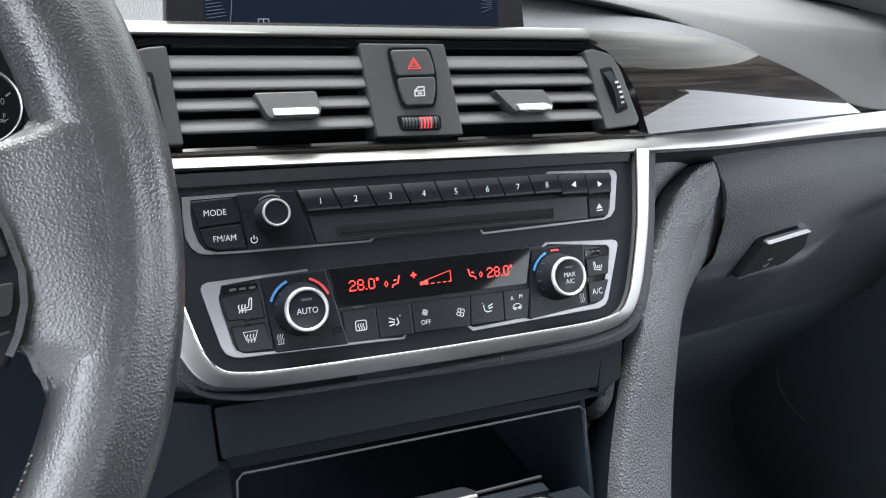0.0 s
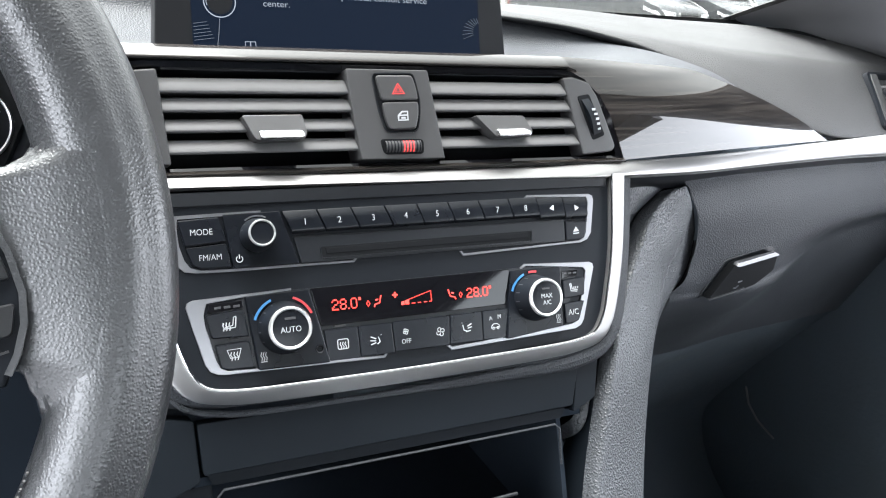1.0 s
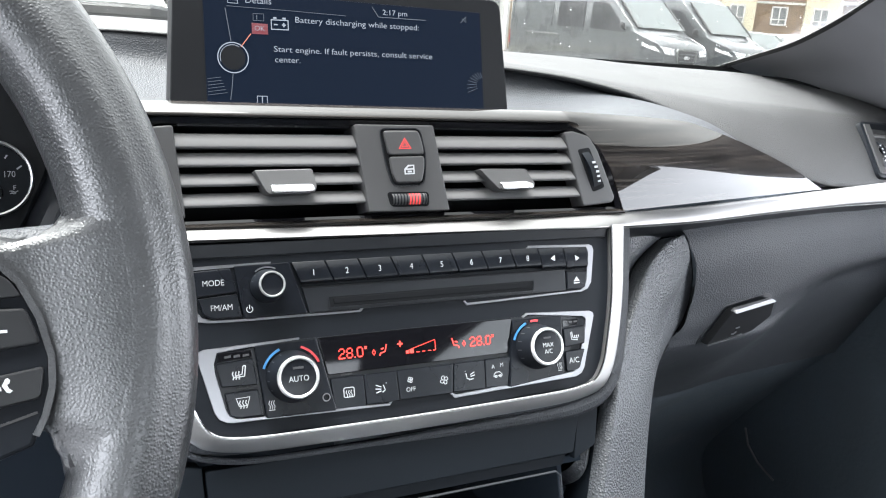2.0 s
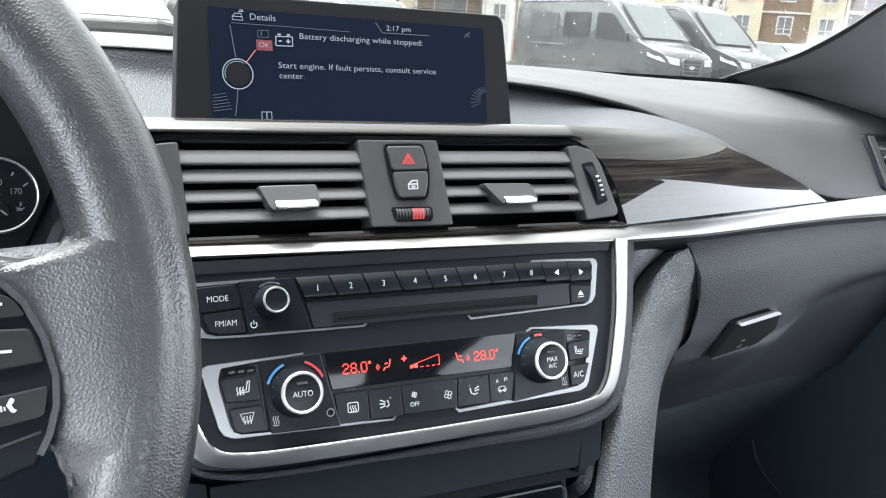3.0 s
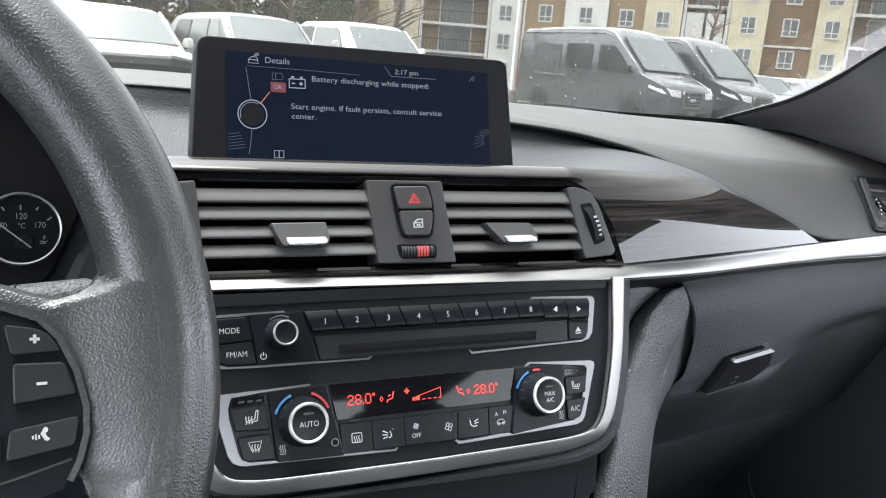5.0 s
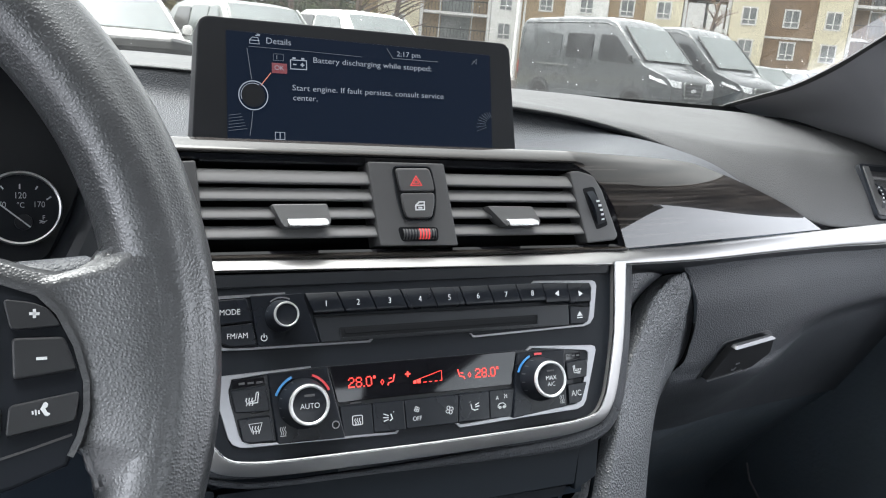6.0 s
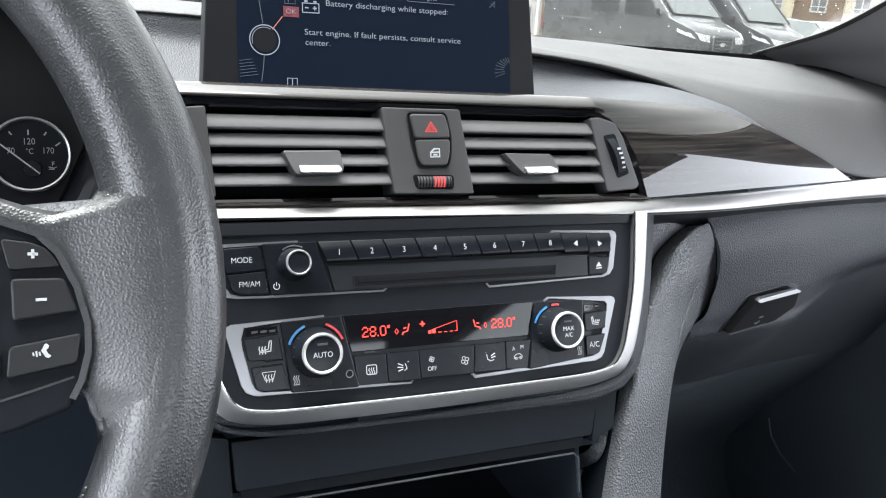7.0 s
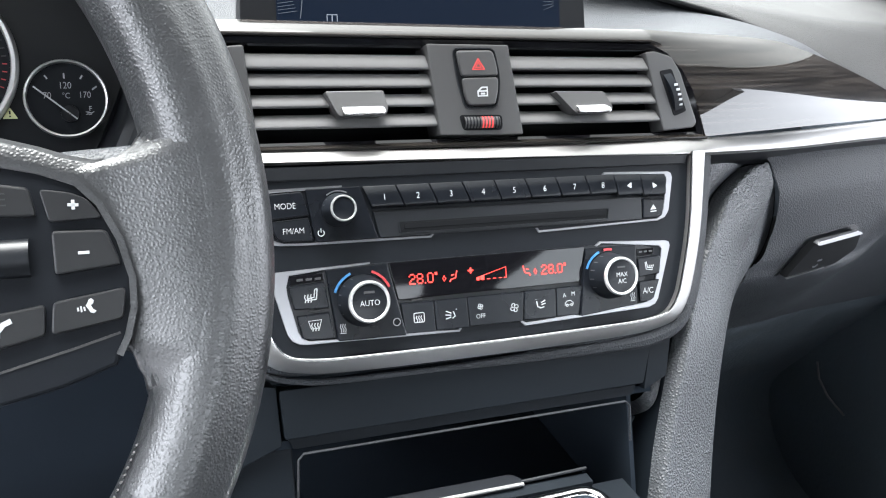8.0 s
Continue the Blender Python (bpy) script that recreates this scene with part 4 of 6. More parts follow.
for v1 in (25, 11, -3, -17):
    prof = [(v1 + 1, -26), (v1, -9), (v1 - 3, -3.2), (v1 - 6.4, -0.8), (v1 - 8, -1.4), (v1 - 6, -26)]
    part("slat", band([[Vector((u / 1000, v / 1000, n / 1000)) for v, n in prof] for u in (-52, 0, 62)], True, None, True, True), SLAT, pv, sharp=50)
part("cross_vane", slab(rounded(mm((-44, 2), (-36, 8), (-24, -8), (-30, -12)), 0.001), -0.006, 0.001, 0.0008), MATT_BLACK, pv)
# ================================================================ centre stack
half_in = [(0, 25.8), (54, 26.2), (99, 26.8), (120, 28.2), (133, 31.6), (141, 41), (146.2, 55), (155.2, 92.7), (160.5, 143)]
half_out = [(0, 16.2), (53, 16.6), (98, 17.4), (122, 19.4), (141, 24.6), (152, 37), (160, 59), (167.8, 92), (175, 143)]
whole = lambda h: [(-8 - a, b) for a, b in reversed(h[1:])] + [(-8 + a, b) for a, b in h]
ins, outs = whole(half_in), whole(half_out)
mid_ = lambda f, n: [Vector(((a[0] + (b[0] - a[0]) * f) / 1000, (a[1] + (b[1] - a[1]) * f) / 1000, n / 1000)) for a, b in zip(ins, outs)]
frame_u = thing("silver_console_frame", "satin silver frame curving round the radio and climate panels", "trim frame", STACK)
part("frame", loft([mid_(0, -4), mid_(0, 3.2), mid_(0.03, 4.8), mid_(0.09, 5.4), mid_(0.5, 4.2), mid_(0.9, 2.4), mid_(0.98, 1.0), mid_(1.01, -4), mid_(0.98, -14)], 150, 40), SILVER, frame_u, sharp=60)

part("inner_bead", tube([(v.x, v.y, 0.0048) for v in smooth([(a / 1000, b / 1000, 0) for a, b in ins], 150)], 0.0007, 6), CHROME, frame_u, "bright polished inner edge")

fascia = thing("console_fascia", "matt black panel carrying the radio and the climate controls", "panel", STACK)
part("panel", slab([Vector((q[0] / 1000, q[1] / 1000)) for q in smooth([(a, b, 0) for a, b in ins], 90)], -0.02, 0.0, 0.0005), MATT_BLACK, fascia)

part("upper_face", slab(rounded(mm((-166, 142.6), (150, 142.6), (149, 134.5), (-165, 134.5)), 0.001), -0.002, 0.0012, 0.0008, lean=lambda u, v: (v - 0.134) * 0.25), SATIN_BLACK, fascia, "satin black face under the trim strip")


def label_on(parent, words, size, u, v, n, mat=PRINT, wide=0.9, tilt=0.0):
    part("lettering", lettering(words, size / 1000, (u / 1000, v / 1000), n / 1000 + 0.00012, "CENTER", wide, tilt), mat, parent)


def symbol(parent, lines, n, w=0.55, mat=PRINT, name="symbol", label=""):
    """A printed sign from a few lines, in millimetres."""
    if mat is PRINT:
        us, vs = [q[0] for pts, lp in lines for q in pts], [q[1] for pts, lp in lines for q in pts]
        cu, cv, w = (min(us) + max(us)) / 2, (min(vs) + max(vs)) / 2, w * 0.8
        lines = [([(cu + (a - cu) * 0.8, cv + (b - cv) * 0.8) for a, b in pts], lp) for pts, lp in lines]
    bms = [ribbon(mm(*pts), w / 1000, n / 1000, n / 1000 + 0.00018, loop=lp) for pts, lp in lines]
    return part(name, joined(*bms), mat, parent, label)


def button(parent, name, poly, n0=0.2, n1=2.6, r=1.2, mat=None, lean=0.0, label=""):
    c = sum(q[1] for q in poly) / len(poly) / 1000
    return part(name, slab(rounded(mm(*poly), r / 1000), n0 / 1000 - 0.002, n1 / 1000, 0.0007, lean=lambda u, v: (c - v) * lean), mat or BUTTON, parent, label)


def knob(parent, name, u, v, r_base, r_ring, height, tilt, marks=0):
    """A turning knob with a bright ring, leaning up a little."""
    m = Matrix.Translation((u / 1000, v / 1000, 0.001)) @ Matrix.Rotation(radians(-tilt), 4, "X")
    rb, rg, h = r_base / 1000, r_ring / 1000, height / 1000
    k = part(name, lathe([(rb, -0.004), (rb, h * 0.12), (rb * 0.97, h * 0.2), (rb * 0.93, h * 0.5), (rg * 1.08, h * 0.93), (rg * 1.0, h * 0.96), (rg * 0.9, h * 0.95)], 48), MATT_BLACK, parent, m=m)
    part("ring", lathe([(rg * 1.07, h * 0.90), (rg * 1.06, h * 0.98), (rg * 1.0, h * 1.03), (rg * 0.94, h * 1.03), (rg * 0.885, h * 1.0), (rg * 0.87, h * 0.95)], 48), RING, k, "satin chrome ring")
    part("cap", lathe([(rg * 0.89, h * 0.94), (rg * 0.88, h * 0.985), (rg * 0.6, h * 1.0), (rg * 0.02, h * 1.005)], 40), BUTTON, k)
    for i in range(marks):
        a = radians(118 + i * 22)
        b = Vector((math.cos(a), math.sin(a), 0))
        s = Vector((-b.y, b.x, 0)) * 0.0004
        p0, p1 = b * rb * 0.985 + Vector((0, 0, h * 0.22)), b * rb * 0.96 + Vector((0, 0, h * 0.46))
        part("tick", band([[p0 - s, p0 + s], [p1 - s, p1 + s]]), PRINT_DIM, k)
    return k, h * 1.005


# ---------------- radio
radio = thing("radio_unit", "black radio unit with numbered buttons and a disc slot", "radio", STACK)
part("pocket_edge", slab(mm((-101, 130.6), (-153, 129.8), (-153.6, 118), (-153.2, 107), (-150.5, 101), (-147, 97.6), (-140, 96.4), (-123, 95.8), (-46, 95.2), (-43, 98), (-44.4, 98.4), (-46.6, 96.7), (-122, 97.4), (-138, 98), (-143.5, 99.8), (-146.4, 104), (-148.6, 112), (-149.2, 120), (-148.6, 127.8), (-101, 129.2)), -0.001, 0.0009, 0.0003), POCKET, radio, "silver pocket edge")
part("pocket_edge", slab(mm((80, 129.2), (82.6, 131.2), (134, 129.8), (136.6, 128.4), (137.5, 125.4), (132.9, 102), (129.4, 97.6), (123.6, 95.6), (29.8, 93.2), (27.5, 96.3), (29, 96.6), (30.4, 94.8), (122.8, 97.2), (126.4, 99), (128.4, 103), (132.4, 123.8), (131.6, 127), (130, 127.8), (84, 129.6), (81.4, 128.4)), -0.001, 0.0009, 0.0003), POCKET, radio, "silver pocket edge")
b = button(radio, "mode_button", [(-148.8, 127), (-125.8, 128), (-122.5, 113.6), (-145.8, 112)], lean=0.06)
label_on(b, "MODE", 5.0, -136.2, 119.6, 2.6)
b = button(radio, "band_button", [(-145.6, 111), (-122.8, 112.4), (-120.8, 98.6), (-137, 98.6), (-142.4, 101)])
label_on(b, "FM/AM", 4.9, -132.2, 104.8, 2.6)
pl = part("knob_plate", slab(rounded(mm((-123.6, 129.2), (-90.2, 129.7), (-81, 97.2), (-119.8, 97.4)), 0.0012), -0.001, 0.0030, 0.0008, lean=lambda u, v: (0.113 - v) * 0.05), BUTTON, radio)
knob(radio, "volume_knob", -104.6, 115.8, 10.2, 7.4, 17, 2, 3)
symbol(radio, [(arc(-104.3, 116, 11.4, 62, 128, 12), False)], 3.2, 0.9, POCKET, "volume_arc")
symbol(radio, [(arc(-116.2, 102.6, 2.3, -235, 55, 14), False), ([(-116.2, 102.8), (-116.2, 106)], False)], 4.0, 0.6)
tops = [-88.9, -67.4, -45.4, -23.2, -1.0, 21.3, 43.9, 66.5, 88.6, 110.2, 131]
bots = [-83.9, -62.6, -40.8, -18.6, 3.0, 24.9, 47.2, 69.2, 90.2, 110.6, 129.2]
for k in range(10):
    vt = 129.4 if k < 8 else 128.6 - (k - 8) * 0.7
    vb = 115.4 if k < 8 else 113.6 - (k - 8) * 0.9
    ta, tb, ba, bb = tops[k] + 0.25, tops[k + 1] - 0.25, bots[k] + 0.25, bots[k + 1] - 0.25
    rows = []
    for f, n in ((0, 0.0), (0, 2.4), (0.1, 4.3), (0.2, 4.6), (0.6, 3.7), (0.96, 2.3), (1, 1.9), (1, 0.0)):
        v = vb + (vt - vb) * f
        a, c = ba + (ta - ba) * f, bb + (tb - bb) * f
        e = 0.35 if 0 < n < 5 else 0
        rows.append([Vector((a / 1000, v / 1000, max(0, n - 0.5) / 1000)), Vector(((a + e) / 1000, v / 1000, n / 1000)), Vector(((c - e) / 1000, v / 1000, n / 1000)), Vector((c / 1000, v / 1000, max(0, n - 0.5) / 1000))])
    bt = part("preset_button", band(rows), BUTTON, radio, sharp=30)
    cu, cv, nn_ = (ta + tb + ba + bb) / 4, vb + (vt - vb) * 0.5, 4.05
    if k < 8:
        label_on(bt, str(k + 1), 5.6, cu + 0.2, cv - 0.4, nn_)
    else:
        s = -1 if k == 8 else 1
        part("arrow", slab(mm((cu + 2.0 * s, cv - 0.2), (cu - 1.5 * s, cv + 2.0), (cu - 1.5 * s, cv - 2.4)), 0.003, 0.0042, 0.0001), PRINT, bt)
slot = mm((-66.7, 106.4), (82.7, 106.4), (81.6, 99.8), (-66, 99.8))
bm = slab(mm((-83, 113.6), (110, 112.4), (109.6, 97.6), (-79.5, 97.4)), -0.004, 0.0022, 0.0005)
cdp = part("disc_panel", bm, SATIN_BLACK, radio)
part("disc_slot", slab(rounded(slot, 0.001), 0.0012, 0.0024, 0.0001), DARK, cdp, "dark disc slot")
part("slot_lip", ribbon(mm((-67, 105.8), (-66.4, 99.5), (81.8, 99.3), (83, 106)), 0.0006, 0.002, 0.0032), SATIN_BLACK, cdp)
part("slot_flap", slab(mm((-64, 105.6), (80, 105.6), (79.4, 101.6), (-63.6, 101.6)), 0.001, 0.0027, 0.0006), DARK, cdp)
b = button(radio, "eject_button", [(111, 111.6), (129, 110), (126, 98.8), (123, 97.8), (110.4, 97.8)])
part("arrow", slab(mm((116.6, 103.4), (121.6, 103.6), (119.2, 107)), 0.002, 0.0028, 0.0001), PRINT, b)
part("bar", slab(mm((116.6, 101.8), (121.5, 102), (121.5, 102.8), (116.6, 102.6)), 0.002, 0.0028, 0.0001), PRINT, b)

# ---------------- climate controls
clim = thing("climate_control_panel", "black climate control panel with two knobs and a red display", "climate control", STACK)
part("pocket_edge", slab(mm((-86.7, 83), (-144, 81.2), (-147, 80), (-148.2, 77.4), (-140, 43.6), (-137.4, 39.4), (-133, 37.2), (-129, 36.6), (-112, 36.2), (-31, 33.8), (-28.3, 37), (-29.8, 37.3), (-31.7, 35.4), (-66, 37.2), (-112, 38.2), (-127.4, 39), (-131.4, 41), (-133.4, 45), (-138, 66), (-138.6, 72), (-136.5, 78.6), (-116, 80.2), (-86.7, 81.8)), -0.001, 0.0009, 0.0003), POCKET, clim, "silver pocket edge")
part("pocket_edge", slab(mm((71.6, 81.6), (75.4, 84.2), (128.8, 81.3), (131.6, 80), (132.3, 77.4), (120.2, 41.2), (117.4, 37.4), (112.2, 35.4), (15.4, 32.6), (12, 36), (13.6, 36.4), (16.4, 35), (100, 38.4), (110.6, 39.4), (114, 41.6), (124, 70), (125, 75.6), (123, 77.8), (77, 82.7), (73, 80.8)), -0.001, 0.0009, 0.0003), POCKET, clim, "silver pocket edge")
part("panel", slab(rounded(mm((-113, 81), (-86, 81.8), (72, 81.8), (104, 80.6), (118, 77), (104, 39.4), (56, 36.6), (-24, 36.4), (-110, 38.6), (-135, 42), (-138, 72)), 0.002), -0.003, 0.0004, 0.0002), SATIN_BLACK, clim)
pl = part("knob_plate", slab(rounded(mm((-114.8, 80.6), (-76.4, 81.6), (-67.2, 36), (-110.4, 37)), 0.0014), -0.001, 0.0034, 0.0008, lean=lambda u, v: (0.06 - v) * 0.05), BUTTON, clim)
pr = part("knob_plate", slab(rounded(mm((63, 80.2), (103.6, 80), (100, 39), (55.4, 35)), 0.0014), -0.001, 0.0034, 0.0008, lean=lambda u, v: (0.06 - v) * 0.05), BUTTON, clim)
k1, top1 = knob(clim, "temperature_knob", -93.2, 60.0, 16.0, 12.0, 18, 1, 5)
part("lettering", lettering("AUTO", 0.0048, (0, -0.0008), top1 + 0.0002, "CENTER", 0.92), PRINT, k1)
part("indicator", slab(mm((-3.2, 5.0), (3.2, 5.0), (3.2, 6.4), (-3.2, 6.4)), top1 - 0.0004, top1 + 0.0001, 0.0001), PRINT_DIM, k1)
k2, top2 = knob(clim, "temperature_knob", 79.8, 60.4, 16.0, 12.2, 18, 1, 5)
part("lettering", lettering("MAX", 0.0043, (0, 0.0010), top2 + 0.0002, "CENTER", 0.95), PRINT, k2)
part("lettering", lettering("A/C", 0.0043, (0, -0.0034), top2 + 0.0002, "CENTER", 0.9), PRINT, k2)
part("indicator", slab(mm((-3.0, 5.4), (3.0, 5.4), (3.0, 6.6), (-3.0, 6.6)), top2 - 0.0004, top2 + 0.0001, 0.0001), PRINT_DIM, k2)
for pl_, cu in ((pl, -93.2), (pr, 79.8)):
    symbol(pl_, [(arc(cu, 60.2, 18.2, 112, 160, 12), False)], 3.4, 1.5, BLUE, "cold_arc", "blue arc")
    symbol(pl_, [(arc(cu, 60.2, 18.2, 22 if cu < 0 else 80, 70 if cu < 0 else 100, 12), False)], 3.4, 1.5, RED, "warm_arc", "red arc")
    for cx in (-109.2 + 2, ) if cu < 0 else (96.6,):
        symbol(pl_, [([(cx + d, 41.8), (cx + d + 0.7, 43.6), (cx + d - 0.5, 45.6), (cx + d + 0.4, 48)], False) for d in (-1.7, 0, 1.7)] + [([(cx - 2.4, 41), (cx + 2.4, 41)], False)], 4.7, 0.5)
part("sensor_hole", lathe([(0.0026, 0.0008), (0.0026, 0.0052), (0.0019, 0.0052), (0.0017, 0.004)], 20, centre=(-0.0735, 0.045)), GLOSS, clim)
dg = part("display_window", slab(rounded(mm((-75.4, 81.6), (62.8, 81.6), (57.4, 58.2), (-70.6, 58)), 0.0012), -0.002, 0.0022, 0.0004, lean=lambda u, v: (v - 0.070) * 0.02), WINDOW_GLOSS, clim, "gloss black display window")


DOTS = {"2": "01110 10001 00001 00110 01000 10000 11111", "8": "01110 10001 10001 01110 10001 10001 01110", "0": "01110 10001 10001 10001 10001 10001 01110", ".": "0 0 0 0 0 0 1", "°": "110 110 000 000 000 000 000"}


def led_text(words, u, v, step=1.0):
    """Red dot matrix figures, their left foot at u, v."""
    bm = bmesh.new()
    for ch in words:
        rows_ = DOTS[ch].split()
        for r, bits in enumerate(rows_):
            for c, bit in enumerate(bits):
                if bit == "1":
                    p, q = u + c * step, v + (6 - r) * step * 1.12
                    slab(mm((p, q), (p + step * 0.84, q), (p + step * 0.84, q + step * 0.94), (p, q + step * 0.94)), 0.0020, 0.0027, 0.0001, bm)
        u += (len(rows_[0]) + 1) * step
    part("lettering", bm, RED_LED, dg, "red digits")


led_text("28.0°", -63.0, 66.8, 0.86)
led_text("28.0°", 29.0, 65.4, 0.84)
symbol(dg, [([(-14.8, 66), (-14.8, 68), (3.4, 72.8), (3.4, 66)], False), ([(-10.5, 66), (-8, 66)], False), ([(-6.2, 66), (-4, 66)], False), ([(-2, 66), (0.2, 66)], False), ([(1.6, 66), (3.4, 66)], False)], 2.2, 0.45, RED_LED, "fan_scale")
part("fan_level", joined(slab(mm((-17.6, 65.6), (-15.4, 65.6), (-15.4, 68), (-17.6, 67.5)), 0.002, 0.0024, 0.0001), slab(mm((-14.6, 65.6), (-12.2, 65.6), (-12.2, 68.7), (-14.6, 68.1)), 0.002, 0.0024, 0.0001)), RED_LED, dg)
symbol(dg, [([(-21.4 + 1.9 * math.cos(a), 72.4 + 1.9 * math.sin(a)), (-21.4 + 0.5 * math.cos(a + 0.8), 72.4 + 0.5 * math.sin(a + 0.8)), (-21.4 + 1.9 * math.cos(a + 1.57), 72.4 + 1.9 * math.sin(a + 1.57))], False) for a in (0, 1.57, 3.14, 4.71)], 2.2, 0.8, RED_LED, "fan_symbol")
for s, cu, cv in ((1, 18.4, 69.4), (-1, -33.4, 70.2)):
    symbol(dg, [([(cu - 2.6 * s, cv + 3), (cu - 1.4 * s, cv - 1.6), (cu + 1.8 * s, cv - 2.4), (cu + 2.4 * s, cv - 4)], False), ([(cu - 0.6 * s, cv + 0.6), (cu + 1.4 * s, cv + 0.2)], False)], 2.2, 0.8, RED_LED, "seat_symbol")
    du = cu + 6.2 * s
    symbol(dg, [([(du - 1.1, cv - 1.4), (du, cv + 0.4), (du + 1.1, cv - 1.4), (du, cv - 3.2)], True)], 2.2, 0.5, RED_LED, "arrow_symbol")
led = part("indicator_strip", slab(rounded(mm((-135.4, 78.2), (-116.4, 78.4), (-115.8, 74.2), (-136.4, 72.6)), 0.0008), -0.001, 0.0012, 0.0003), GLOSS, clim)
for k in range(3):
    part("indicator", slab(mm((-132.4 + 5.4 * k, 74.8), (-128.6 + 5.4 * k, 75), (-128.6 + 5.4 * k, 76.4), (-132.4 + 5.4 * k, 76.2)), 0.001, 0.0014, 0.0001), PRINT_DIM, led)
b = button(clim, "seat_heater_button", [(-137.6, 71.8), (-116, 73.4), (-114, 57.4), (-135.2, 58.2)])
seat_l = [([(-121.6, 70.4), (-122.6, 64.6), (-128, 63.6)], False), ([(-119.8, 70.6), (-120.8, 63)], False)] + [([(-129.4 + 2.2 * d, 61), (-128.8 + 2.2 * d, 63), (-129.6 + 2.2 * d, 65), (-129.0 + 2.2 * d, 67)], False) for d in range(3)]
symbol(b, seat_l, 2.6, 0.8)
symbol(b, [([(-121.6, 70.4), (-119.8, 70.6)], False), ([(-128.6, 62.4), (-120.8, 62.8)], False)], 2.6, 0.8)
part("gap_indicator", slab(mm((-125.8, 56.2), (-119.6, 56.4), (-119.6, 57.2), (-125.8, 57)), 0.0, 0.0014, 0.0001), PRINT_DIM, clim)
b = button(clim, "windscreen_heater_button", [(-134, 54.4), (-114.2, 54.8), (-112.2, 39), (-127, 39.2), (-131.4, 41)])
wave = lambda cx, cv, h, d: [(cx + d, cv - h), (cx + d + 0.6, cv - h / 3), (cx + d - 0.6, cv + h / 3), (cx + d + 0.1, cv + h)]
symbol(b, [([(-128.4, 51.6), (-118.4, 51.9), (-120.4, 45.8), (-126.4, 45.6)], True)] + [(wave(-123.4, 46.8, 3, d), False) for d in (-2.2, 0, 2.2)], 2.6, 0.7)
led = part("indicator_strip", slab(rounded(mm((104.6, 76.6), (118.4, 76.6), (117.4, 72.2), (104.4, 71.4)), 0.0008), -0.001, 0.0012, 0.0003), GLOSS, clim)
for k in range(3):
    part("indicator", slab(mm((106 + 4 * k, 74), (108.8 + 4 * k, 74), (108.8 + 4 * k, 75.2), (106 + 4 * k, 75.2)), 0.001, 0.0014, 0.0001), PRINT_DIM, led)
b = button(clim, "seat_heater_button", [(104, 70.4), (121.6, 71.4), (122.8, 69), (121.2, 58.4), (104.4, 57.2)])
symbol(b, [([(110, 68.4), (111, 63.2), (116.4, 62.2)], False), ([(108.8, 68), (109.6, 61.6), (116, 60.8)], False)] + [([(112.6 + 2 * d, 63.4), (113.1 + 2 * d, 65.2)], False) for d in range(3)], 2.6, 0.8)
b = button(clim, "cooling_button", [(104.2, 54), (120.8, 54.6), (115.2, 41.6), (112, 40.2), (104.2, 40)])
label_on(b, "A/C", 5.8, 110.8, 47.2, 2.6)
row_t = [-69.6, -47.8, -25.2, 15.4, 38.9, 59.4]
row_b = [-67.8, -47.2, -24.4, 13.8, 38.3, 55.8]
names = ["rear_window_heater_button", "air_direction_button", "fan_button", "face_vent_button", "recirculation_button"]
